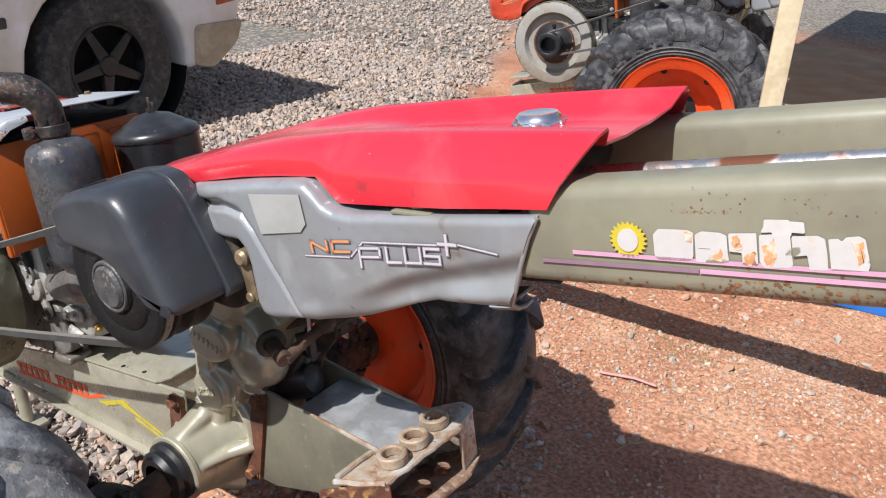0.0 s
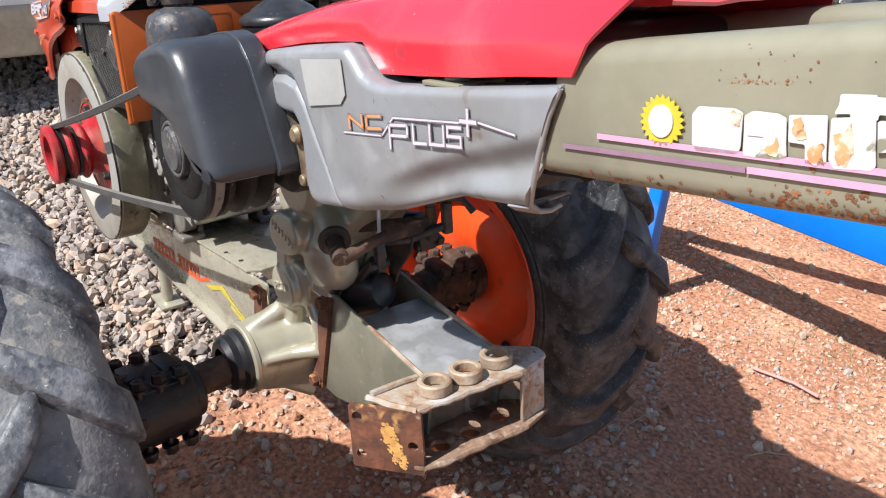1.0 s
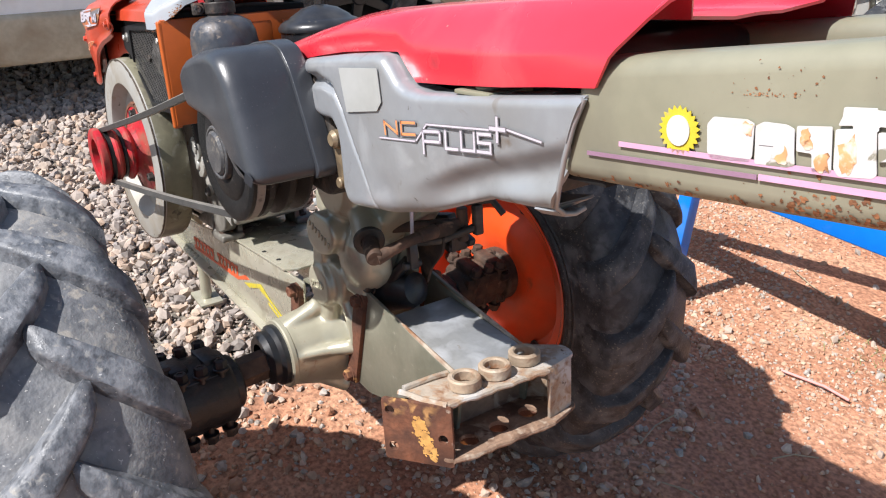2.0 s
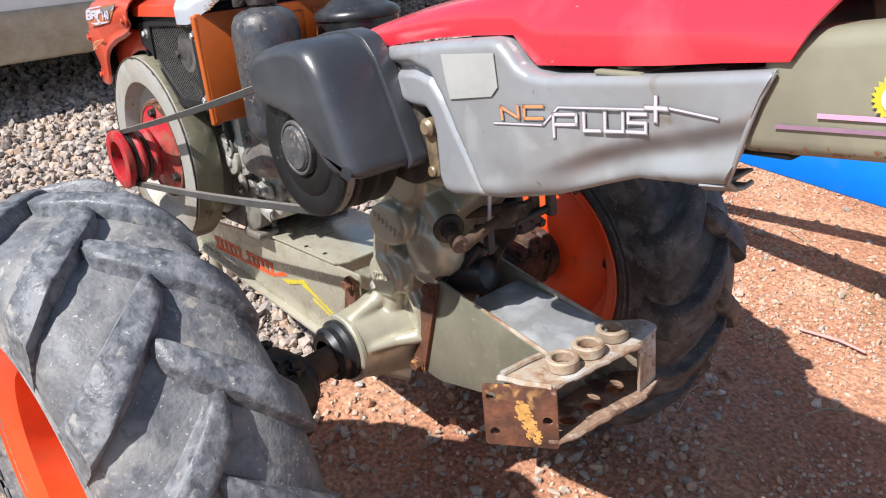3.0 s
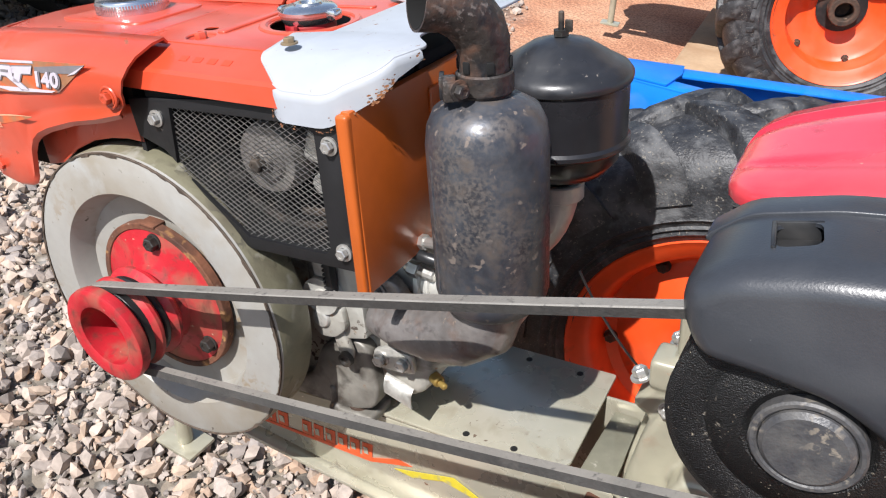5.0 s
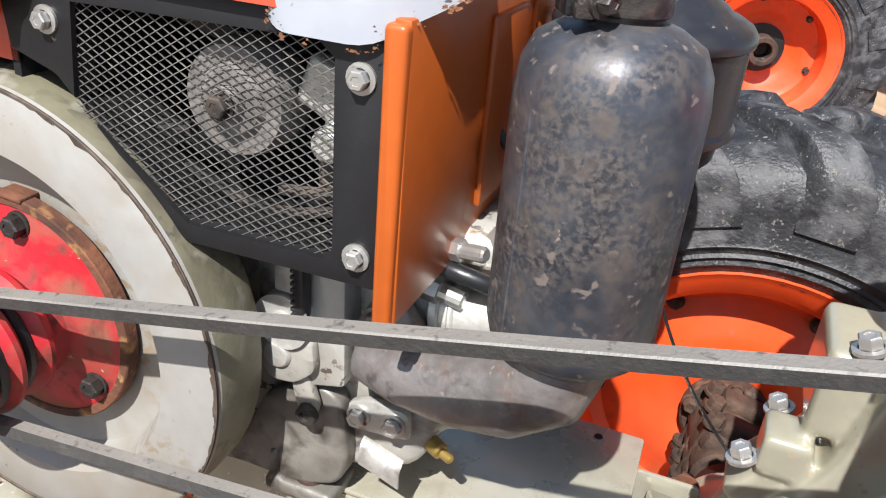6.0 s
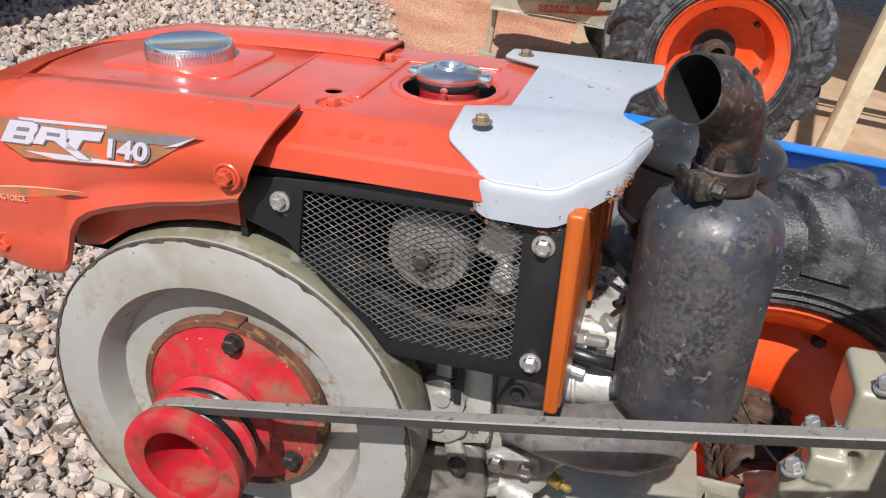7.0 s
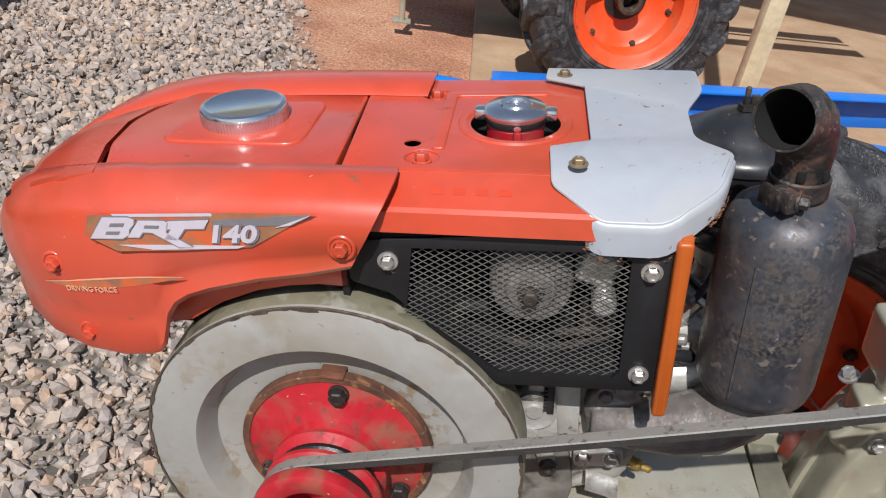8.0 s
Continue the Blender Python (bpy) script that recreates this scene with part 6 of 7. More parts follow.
part("wing_nut", merge(cyl((CX, CY, 0.895), (CX, CY, 0.922), 0.003, seg=10), lathe([(0, 0), (0.008, 0), (0.008, 0.006), (0, 0.006)], (CX, CY, 0.898), (CX, CY, 1), 6), box((CX + 0.008, CY, 0.908), (0.008, 0.003, 0.012), 0.001)), "grime", cleaner)
part("intake_neck", merge(ring((CX, CY, 0.722), (CX, CY, 0.742), 0.027, 0.018, 28), tube(bez((CX, CY, 0.73), (CX - 0.005, CY - 0.005, 0.67), (CX - 0.05, CY - 0.02, 0.655), 8), 0.022, 16)), "alu", cleaner, "grey cast intake elbow")

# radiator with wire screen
# black plates added behind the screen, painting the dark of the interior
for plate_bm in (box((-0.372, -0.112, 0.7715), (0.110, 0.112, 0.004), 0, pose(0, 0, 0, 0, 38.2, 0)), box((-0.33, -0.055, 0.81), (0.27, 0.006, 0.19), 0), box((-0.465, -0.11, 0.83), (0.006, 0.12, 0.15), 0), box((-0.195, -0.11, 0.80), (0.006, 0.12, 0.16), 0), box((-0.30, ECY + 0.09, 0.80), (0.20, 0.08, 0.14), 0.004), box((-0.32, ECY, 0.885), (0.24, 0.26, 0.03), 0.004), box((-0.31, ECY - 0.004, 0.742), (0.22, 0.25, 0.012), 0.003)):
    part("screen_shade_plate", plate_bm, "soot_shade", engine)
part("fan_bolt", bolt((-0.308, -0.170, 0.822), (0, -1, 0), 0.007, 0.006, 1.3), "grime", engine)
part("fan_hub", merge(lathe([(0, 0.020), (0.010, 0.020), (0.012, 0.014), (0.020, 0.013), (0.023, 0.009), (0.033, 0.009), (0.036, 0.0), (0.036, -0.02), (0.0, -0.02)], (-0.308, -0.150, 0.822), (-0.308, -0.4, 0.822), 36), cyl((-0.308, -0.145, 0.822), (-0.308, -0.05, 0.822), 0.012, seg=14)), "dusty", engine, "dusty fan pulley behind the screen")
part("fan_bracket", merge(tube([(-0.375, -0.140, 0.872), (-0.33, -0.135, 0.856), (-0.29, -0.13, 0.848)], 0.007, 8), tube([(-0.37, -0.15, 0.792), (-0.345, -0.15, 0.795)], 0.005, 8), tube([(-0.285, -0.145, 0.766), (-0.235, -0.145, 0.772)], 0.004, 8), tube(bez((-0.36, -0.14, 0.765), (-0.29, -0.15, 0.735), (-0.235, -0.14, 0.765), 6), 0.004, 8), box((-0.248, -0.13, 0.775), (0.03, 0.02, 0.035), 0.004)), "grime", engine)
part("water_pump", cast(merge(box((-0.252, -0.135, 0.836), (0.034, 0.03, 0.034), 0.004, pose(0, 0, 0, 0, 20, 0)), cyl((-0.246, -0.16, 0.806), (-0.246, -0.11, 0.806), 0.011, seg=18)), 0.0025, 3), "alu", engine, "pale cast pump behind the screen", 60)
hole = [(-0.405, 0.868), (-0.412, 0.806), (-0.332, 0.743), (-0.236, 0.745), (-0.230, 0.753), (-0.230, 0.864), (-0.240, 0.872)]
frame_out = fillet([(-0.462, 0.872), (-0.458, 0.833), (-0.424, 0.822), (-0.335, 0.730), (-0.200, 0.733), (-0.198, 0.884), (-0.30, 0.886)], 0.004)
screen = part("radiator_screen", boolean(prism(frame_out, -0.178, -0.174, 0.001), prism(hole, -0.30, -0.05, 0)), "screenblack", engine, "black radiator guard with expanded wire mesh")


def inside(poly, x, z):
    res = False
    for i in range(len(poly)):
        (x1, z1), (x2, z2) = poly[i - 1], poly[i]
        if (z1 > z) != (z2 > z) and x < (x2 - x1) * (z - z1) / (z2 - z1) + x1:
            res = not res
    return res


def clip(poly, p, q):
    """The stretches of the line p-q inside the outline."""
    n = 500
    spans, start = [], None
    for k in range(n + 1):
        t = k / n
        ok = inside(poly, p[0] + (q[0] - p[0]) * t, p[1] + (q[1] - p[1]) * t)
        if ok and start is None:
            start = t
        if not ok and start is not None:
            spans.append((start, t))
            start = None
    return spans


def wires():
    bm = bmesh.new()
    big = [(x + (0.003 if x > -0.32 else -0.003), z + (0.003 if z > 0.81 else -0.003)) for x, z in hole]
    slope, pitch = 0.60, 0.0098
    for s in (-1, 1):
        c = -0.75
        while c < 0.15:
            p, q = (c, 0.70), (c + s * 0.20 / slope, 0.90)
            for a, b in clip(big, p, q):
                u = Vector((p[0] + (q[0] - p[0]) * a, -0.1735 - 0.0003 * s, p[1] + (q[1] - p[1]) * a))
                v = Vector((p[0] + (q[0] - p[0]) * b, -0.1735 - 0.0003 * s, p[1] + (q[1] - p[1]) * b))
                d = (v - u).normalized()
                n_ = Vector((-d.z, 0, d.x)) * 0.00024
                o = Vector((0, 0.0004, 0))
                vs = [[bm.verts.new(w + k) for k in (n_ - o, -n_ - o, -n_ + o, n_ + o)] for w in (u, v)]
                for k in range(4):
                    bm.faces.new((vs[0][k], vs[0][(k + 1) % 4], vs[1][(k + 1) % 4], vs[1][k]))
            c += pitch
    return bm


tagged(part("wire_mesh", wires(), "wire", screen, "fine diamond wire mesh"), kind="stuff")
for x, z in ((-0.425, 0.855), (-0.214, 0.856), (-0.214, 0.752)):
    part("screen_bolt", bolt((x, -0.178, z), (0, -1, 0), 0.0058, 0.006, 1.5), "steel", screen, "bright flanged bolt")
part("side_panel", merge(prism([(-0.196, 0.716), (-0.186, 0.716), (-0.186, 0.890), (-0.196, 0.890)], -0.182, 0.095, 0.002), box((-0.184, ECY + 0.02, 0.81), (0.006, 0.07, 0.13), 0.003), box((-0.184, ECY + 0.10, 0.81), (0.006, 0.05, 0.13), 0.003)), "panel", engine, "orange radiator side panel")
part("panel_flange", moved(prism(fillet([(-0.0065, -0.088), (0.0050, -0.088), (0.0070, 0.088), (-0.0060, 0.088)], 0.004), -0.187, -0.172, 0.003, 3), pose(-0.193, 0, 0.800)), "panel", engine)
part("side_panel", box((-0.31, ECY + 0.145, 0.81), (0.24, 0.008, 0.15), 0.003), "panel", engine)

# hood
def side_rows(sgn):
    """The flank of the hood: a shoulder, a flat band, a groove and a lower skirt; sgn is -1 on the flywheel's side."""
    rows = []
    # x, half width, top, bottom
    st = [(-0.815, 0.062, 0.846, 0.790), (-0.803, 0.086, 0.868, 0.774), (-0.780, 0.110, 0.886, 0.762), (-0.748, 0.130, 0.901, 0.753), (-0.710, 0.144, 0.912, 0.748), (-0.672, 0.151, 0.919, 0.748), (-0.645, 0.153, 0.922, 0.752), (-0.634, 0.1535, 0.922, 0.757), (-0.627, 0.154, 0.922, 0.766), (-0.622, 0.154, 0.922, 0.781), (-0.617, 0.154, 0.923, 0.797), (-0.608, 0.154, 0.923, 0.810), (-0.595, 0.1545, 0.924, 0.819), (-0.575, 0.155, 0.925, 0.827), (-0.53, 0.156, 0.926, 0.840), (-0.487, 0.156, 0.927, 0.848), (-0.452, 0.156, 0.927, 0.857)]
    reach = 0.052 if sgn < 0 else 0.094
    for i, (x, w, zt, zb) in enumerate(st):
        h = zt - zb
        lean = 0.036 if i == len(st) - 1 else (0.014 if i == len(st) - 2 else 0.0)
        f = 1.0 if i > 3 else 0.4
        pts = [(w - reach, zt - 0.004), (w - reach + 0.006, zt + 0.002 * f), (w - 0.030, zt), (w - 0.012, zt - 0.008), (w - 0.004, zt - 0.016), (w, zt - 0.024), (w + 0.002, zt - 0.40 * h), (w + 0.001, zt - 0.60 * h), (w - 0.003, zt - 0.72 * h), (w - 0.004, zt - 0.80 * h), (w, zb + 0.006), (w - 0.005, zb)]
        rows.append([(x + lean * min(1.0, max(0.0, (z - zb) / max(h, 0.01))), ECY + sgn * d, z) for d, z in pts])
    return rows


hood = part("hood_flank", loft(side_rows(-1)), "hood", engine, "orange-red painted hood flank with worn sticker", 55)
part("hood_flank", loft(side_rows(1)), "hood", engine, "orange-red painted hood flank", 55)
# tank lid between the flanks
lid = fillet([(-0.668, -0.152), (-0.684, -0.110), (-0.688, -0.058), (-0.679, -0.028), (-0.655, 0.020), (-0.478, 0.034), (-0.4715, -0.152)], [0.004, 0.01, 0.012, 0.012, 0.012, 0.006, 0.004], 4)
part("tank_lid", merge(plan(lid, 0.890, 0.9215, 0.003), moved(plan(fillet([(-0.645, -0.105), (-0.512, -0.105), (-0.512, 0.000), (-0.625, -0.010)], 0.02), 0, 0.0045, 0.003, 3), pose(0, 0, 0.919))), "hood", engine, "orange-red tank lid")
seam = [(-0.672, -0.165), (-0.688, -0.112), (-0.693, -0.058), (-0.684, -0.022), (-0.664, 0.000), (-0.640, 0.025)]
front = []
for x, y in seam:
    k = 1 - ((y - ECY) / 0.16) ** 2 * 0.35
    front.append([(x - 0.001, y, 0.912), (x, y, 0.920), (x - 0.03, y * 1.01, 0.918 - 0.004), (x - 0.065, ECY + (y - ECY) * 0.95, 0.902), (x - 0.10 * k, ECY + (y - ECY) * 0.88, 0.880), (x - 0.125 * k, ECY + (y - ECY) * 0.80, 0.850), (x - 0.135 * k, ECY + (y - ECY) * 0.76, 0.790)])
part("hood_nose", loft(front), "hood", engine, "orange-red rounded hood nose", 60)
part("hood_inner_panel", prism([(-0.640, 0.86), (-0.640, 0.770), (-0.612, 0.776), (-0.58, 0.797), (-0.545, 0.812), (-0.515, 0.819), (-0.488, 0.822), (-0.462, 0.821), (-0.462, 0.86)], -0.170, -0.166, 0.001), "hood", engine, "inner orange panel behind the hood flank")
# black boxes added under the lid's gaps as painted shade
part("hood_shade_fill", merge(box((-0.57, ECY, 0.896), (0.24, 0.22, 0.006), 0), box((-0.60, ECY, 0.82), (0.35, 0.20, 0.13), 0)), "soot_shade", engine)
fx, fy, fz = -0.580, -0.050, 0.919
fcap = part("fuel_cap", lathe([(0.012, -0.006), (0.036, -0.004), (0.039, 0.0), (0.0400, 0.002), (0.0400, 0.0165), (0.039, 0.0185), (0.0355, 0.0195), (0.034, 0.0185), (0.0, 0.019)], (fx, fy, fz), (fx, fy, 1), 72), "chrome", engine, "round chrome fuel cap with milled edge")
ridges = []
for k in range(80):
    a = 2 * math.pi * k / 80
    ridges.append(box((fx + 0.0401 * math.cos(a), fy + 0.0401 * math.sin(a), fz + 0.0092), (0.0012, 0.0015, 0.0125), 0, pose(0, 0, 0, 0, 0, math.degrees(a))))
tagged(part("cap_knurl", merge(*ridges), "chrome", fcap), kind="stuff")
part("cap_neck", cyl((fx, fy, 0.905), (fx, fy, fz), 0.031, 0.032, 32), "hood", engine)
# rear hood panel round the radiator cap
pan = fillet([(-0.466, -0.1455), (-0.24, -0.1455), (-0.24, 0.075), (-0.478, 0.062)], 0.004)
rc = (-0.329, -0.043)
rear = boolean(plan(pan, 0.9212, 0.9225, 0.0003), lathe([(0, 0), (0.036, 0), (0.040, 0.006), (0.046, 0.1), (0, 0.1)], (*rc, 0.905), (*rc, 1), 36))
rear = boolean(rear, cyl((-0.415, -0.094, 0.90), (-0.415, -0.094, 0.95), 0.0075, seg=18))
DIMPLES = ((-0.403, -0.121), (-0.409, 0.025))
for x, y in DIMPLES:
    rear = boolean(rear, lathe([(0, 0), (0.0095, 0), (0.012, 0.0015), (0.0165, 0.006), (0.0165, 0.02), (0, 0.02)], (x, y, 0.9175), (x, y, 1), 28))
rear_ob = part("hood_panel", rear, "hood", engine, "orange-red hood panel with radiator opening")
part("panel_edge", loft([[(x, -0.1425, 0.9224), (x, -0.1450, 0.9217), (x, -0.1790, 0.9060), (x, -0.1825, 0.9030), (x, -0.185, 0.886)] for x in (-0.455, -0.40, -0.33, -0.255)], 0.002), "hood", rear_ob, "", 12)
part("panel_rib", merge(moved(plan(fillet([(-0.397, -0.106), (-0.386, -0.106), (-0.388, 0.018), (-0.300, 0.026), (-0.300, 0.036), (-0.400, 0.028)], [0.004, 0.004, 0.004, 0.004, 0.004, 0.006]), 0, 0.003, 0.0025, 3), pose(0, 0, 0.9215)), ring((*rc, 0.921), (*rc, 0.9245), 0.052, 0.043, 40, 0.002)), "hood", rear_ob)
for x, y in DIMPLES:
    part("bolt_dimple", lathe([(0.0166, 0.0050), (0.0120, 0.0012), (0.0095, 0.0), (0.0, 0.0)], (x, y, 0.9172), (x, y, 1), 28), "hood", rear_ob)
    part("panel_bolt", bolt((x, y, 0.9176), (0, 0, 1), 0.0062, 0.007, 1.35), "hood", rear_ob, "painted hood bolt")
part("radiator_cap", merge(lathe([(0.010, -0.012), (0.026, -0.010), (0.029, -0.006), (0.029, 0.002), (0.026, 0.005), (0.015, 0.0065), (0.0135, 0.0085), (0.010, 0.0085), (0.009, 0.006), (0, 0.006)], (*rc, 0.934), (*rc, 1), 40), box((rc[0] - 0.031, rc[1], 0.932), (0.012, 0.014, 0.011), 0.003), box((rc[0] + 0.031, rc[1], 0.932), (0.012, 0.014, 0.011), 0.003)), "chrome", engine, "chromed radiator cap with two ears")
part("filler_neck", merge(ring((*rc, 0.885), (*rc, 0.924), 0.026, 0.020, 28), lathe([(0, 0), (0.04, 0)], (*rc, 0.895), (*rc, 1), 28), tube([(rc[0] + 0.003, rc[1] - 0.030, 0.925), (rc[0] + 0.003, rc[1] - 0.034, 0.895)], 0.004, 8)), "pulley", engine)
# white heat shield over the exhaust end
shield = fillet([(-0.298, -0.106), (-0.296, -0.158), (-0.259, -0.184), (-0.205, -0.184), (-0.166, -0.156), (-0.150, -0.110), (-0.178, -0.082), (-0.176, -0.02), (-0.154, 0.035), (-0.154, 0.090), (-0.302, 0.090), (-0.304, 0.060), (-0.266, 0.040), (-0.264, -0.092)], [0.003, 0.006, 0.008, 0.014, 0.012, 0.01, 0.012, 0.012, 0.014, 0.006, 0.003, 0.003, 0.003, 0.003], 4)
white = part("heat_shield", plan(shield, 0.9265, 0.9295, 0.001), "white", engine, "white painted heat shield with rusted edges")


def shield_drop(y):
    return max(0.0, -0.142 - y) * 0.55 + max(0.0, -0.176 - y) * 0.5


for v in white.data.vertices:
    v.co.z -= shield_drop(v.co.y)
skirt = [(x, y) for x, y in shield if y < -0.115 and x > -0.268]
rows = []
for x, y in skirt:
    out = (Vector((x, y)) - Vector((-0.215, -0.13))).normalized()
    z = 0.9293 - shield_drop(y)
    deep = 0.004 + 0.020 * min(1.0, max(0.0, (-0.115 - y) / 0.065))
    rows.append([(x - out.x * 0.003, y - out.y * 0.003, z + 0.0002), (x, y, z - 0.001), (x + out.x * 0.002, y + out.y * 0.002, z - 0.0035), (x + out.x * 0.0026, y + out.y * 0.0026, z - 0.008), (x + out.x * 0.0026, y + out.y * 0.0026, z - 0.004 - deep)])
part("shield_skirt", loft(rows, 0.0018), "white", white, "", 70)
for x, y in ((-0.275, -0.140), (-0.285, 0.068)):
    part("shield_bolt", bolt((x, y, 0.9290), (0, 0, 1), 0.0052, 0.0045, 1.5), "bronze", white, "rust-ringed bolt")
# rust flakes along the skirt's lower edge
rng_f = random.Random(8)
flakes = bmesh.new()
for k in range(200):
    i = min(len(skirt) - 2, max(0, int((rng_f.gauss(0.72, 0.10) if k % 3 else rng_f.gauss(0.4, 0.3)) * (len(skirt) - 1))))
    f = rng_f.random()
    p, q = Vector(skirt[i]), Vector(skirt[i + 1])
    along = (q - p).normalized()
    c = p.lerp(q, f)
    out = (c - Vector((-0.215, -0.13))).normalized()
    c = c + out * 0.0047
    deep = 0.004 + 0.020 * min(1.0, max(0.0, (-0.115 - c.y) / 0.065))
    z = 0.9293 - shield_drop(c.y) - 0.0035 - deep + abs(rng_f.gauss(0, 0.005))
    w = 0.0002 + 0.0013 * rng_f.random() ** 2.5
    rim_ = []
    for j in range(8):
        b = j * math.pi / 4
        g = w * rng_f.uniform(0.5, 1.2)
        rim_.append(flakes.verts.new((c.x + along.x * g * 1.4 * math.cos(b), c.y + along.y * g * 1.4 * math.cos(b), z + g * 0.8 * math.sin(b))))
    flakes.faces.new(rim_)
tagged(part("rust_flake", flakes, "wornrust", white, "rust flakes along the lower edge"), kind="stuff")
# flank bolts and stickers
flank = hood
for x, y, z in ((-0.456, -0.2015, 0.880), (-0.714, -0.1890, 0.844), (-0.703, -0.1850, 0.768)):
    part("flank_bolt", merge(ring((x, y + 0.002, z), (x, y - 0.002, z), 0.0118, 0.0085, 24, 0.001), bolt((x, y, z), (-0.1 if x < -0.7 else 0, -1, 0), 0.006, 0.006, 1.4)), "hood", flank, "painted flank bolt")
SY = -0.2035


def sticker(pts, mt, lift):
    part("sticker_piece", decal(pts, SY - lift, 0.0005), mt, flank)


sticker([(-0.668, 0.882), (-0.661, 0.9005), (-0.582, 0.9065), (-0.473, 0.911), (-0.496, 0.8975), (-0.528, 0.878), (-0.585, 0.872), (-0.643, 0.868)], "sticker", 0.0)
sticker([(-0.640, 0.9030), (-0.556, 0.9075), (-0.556, 0.9050), (-0.638, 0.9005)], "decal_silver", 0.0006)
sticker([(-0.556, 0.9015), (-0.476, 0.9100), (-0.492, 0.9000), (-0.558, 0.8955)], "decal_dark", 0.0006)
sticker([(-0.494, 0.9000), (-0.476, 0.9098), (-0.484, 0.9065), (-0.506, 0.8975)], "decal_silver", 0.0012)
sticker([(-0.640, 0.8745), (-0.600, 0.8765), (-0.533, 0.8790), (-0.540, 0.8765), (-0.611, 0.8715)], "decal_silver", 0.0006)
blocks = [
    [(-0.6630, 0.8800), (-0.6350, 0.8812), (-0.6285, 0.8850), (-0.6275, 0.8900), (-0.6225, 0.8945), (-0.6215, 0.8990), (-0.6260, 0.9008), (-0.6480, 0.9000)],
    [(-0.6305, 0.8825), (-0.6205, 0.8830), (-0.6165, 0.8880), (-0.6085, 0.8880), (-0.5880, 0.8755), (-0.5770, 0.8760), (-0.5970, 0.8885), (-0.5950, 0.8925), (-0.5930, 0.8975), (-0.5970, 0.8992), (-0.6180, 0.8985)],
    [(-0.5920, 0.8920), (-0.5990, 0.8825), (-0.5890, 0.8818), (-0.5805, 0.8928), (-0.5645, 0.8938), (-0.5590, 0.9018), (-0.5935, 0.8990), (-0.5965, 0.8918)],
]


def swollen(pts, d):
    """An outline moved out by d."""
    n_ = len(pts)
    turn_ = sum(pts[k - 1][0] * pts[k][1] - pts[k][0] * pts[k - 1][1] for k in range(n_))
    out_ = []
    for k in range(n_):
        t = (Vector(pts[(k + 1) % n_]) - Vector(pts[k - 1])).normalized()
        out_.append((pts[k][0] + (t.y if turn_ > 0 else -t.y) * d, pts[k][1] - (t.x if turn_ > 0 else -t.x) * d))
    return out_


for pts in blocks:
    sticker(swollen(pts, 0.0013), "decal_dark", 0.0010)
    sticker(pts, "decal_silver", 0.0014)
for pts in ([(-0.6490, 0.8845), (-0.6375, 0.8850), (-0.6355, 0.8880), (-0.6470, 0.8875)], [(-0.6440, 0.8920), (-0.6320, 0.8925), (-0.6300, 0.8958), (-0.6420, 0.8952)], [(-0.6145, 0.8920), (-0.6025, 0.8922), (-0.6010, 0.8950), (-0.6130, 0.8948)]):
    sticker(pts, "decal_dark", 0.0018)
NUM = Matrix.Translation((-0.5440, SY - 0.0022, 0.8893)) @ FACE @ pose(0, 0, 0, 0, 0, 2.5) @ Matrix.Diagonal((1.34, 1.04, 1, 1))
part("sticker_number", letters("140", 0.0205, NUM @ pose(0.0006, -0.0006, -0.0006), 0.0003, 0.25, 1.0, 0.0013), "decal_dark", flank)
part("sticker_number", letters("140", 0.0205, NUM, 0.0004, 0.25, 1.0, 0.0006), "decal_silver", flank, "white number")


def on_flank(bm, lift):
    """Lays a flat piece, drawn at y = 0, on the flank's curve."""
    for v in bm.verts:
        w = np.interp(v.co.x, (-0.780, -0.748, -0.710, -0.672, -0.645, -0.58, -0.53), (0.110, 0.130, 0.144, 0.151, 0.153, 0.155, 0.156))
        v.co.y += ECY - w - 0.0016 - lift
    return bm


def ribbon(low, high, lift, mt, label=""):
    """A band between two lines that share their x places."""
    bm = bmesh.new()
    a = [bm.verts.new((x, 0, z)) for x, z in low]
    b = [bm.verts.new((x, 0, z)) for x, z in high]
    for k in range(len(a) - 1):
        bm.faces.new((a[k], a[k + 1], b[k + 1], b[k]))
    part("slogan_line", on_flank(bm, lift), mt, flank, label)


xs_ = [-0.735 + 0.0142 * k for k in range(11)]
mid_z = lambda x: 0.8185 + (x + 0.735) * 0.176
ribbon([(x, mid_z(x) - 0.0042 * math.sin(math.pi * min(1, (x + 0.735) / 0.142)) - 0.0005) for x in xs_], [(x, mid_z(x) + 0.0048 * math.sin(math.pi * min(1, (x + 0.735) / 0.142)) + 0.0005) for x in xs_], 0.0002, "sticker")
ribbon([(x, mid_z(x) + 0.0042 * math.sin(math.pi * min(1, (x + 0.735) / 0.142)) + 0.0004) for x in xs_], [(x, mid_z(x) + 0.0056 * math.sin(math.pi * min(1, (x + 0.735) / 0.142)) + 0.0008) for x in xs_], 0.0006, "decal_pale")
part("slogan", on_flank(letters("DRIVING FORCE", 0.0072, Matrix.Translation((-0.683, 0, 0.8225)) @ FACE @ pose(0, 0, 0, 0, 0, 7), 0.0003), 0.0010), "decal_pale", flank, "pale slogan letters")
for k in range(4):
    part("panel_mark", box((-0.385 + 0.018 * k, -0.1635, 0.91345), (0.010, 0.007, 0.0002), 0, pose(0, 0, 0, 24.8, 0, 0)), "faint", rear_ob, "faint worn mark")

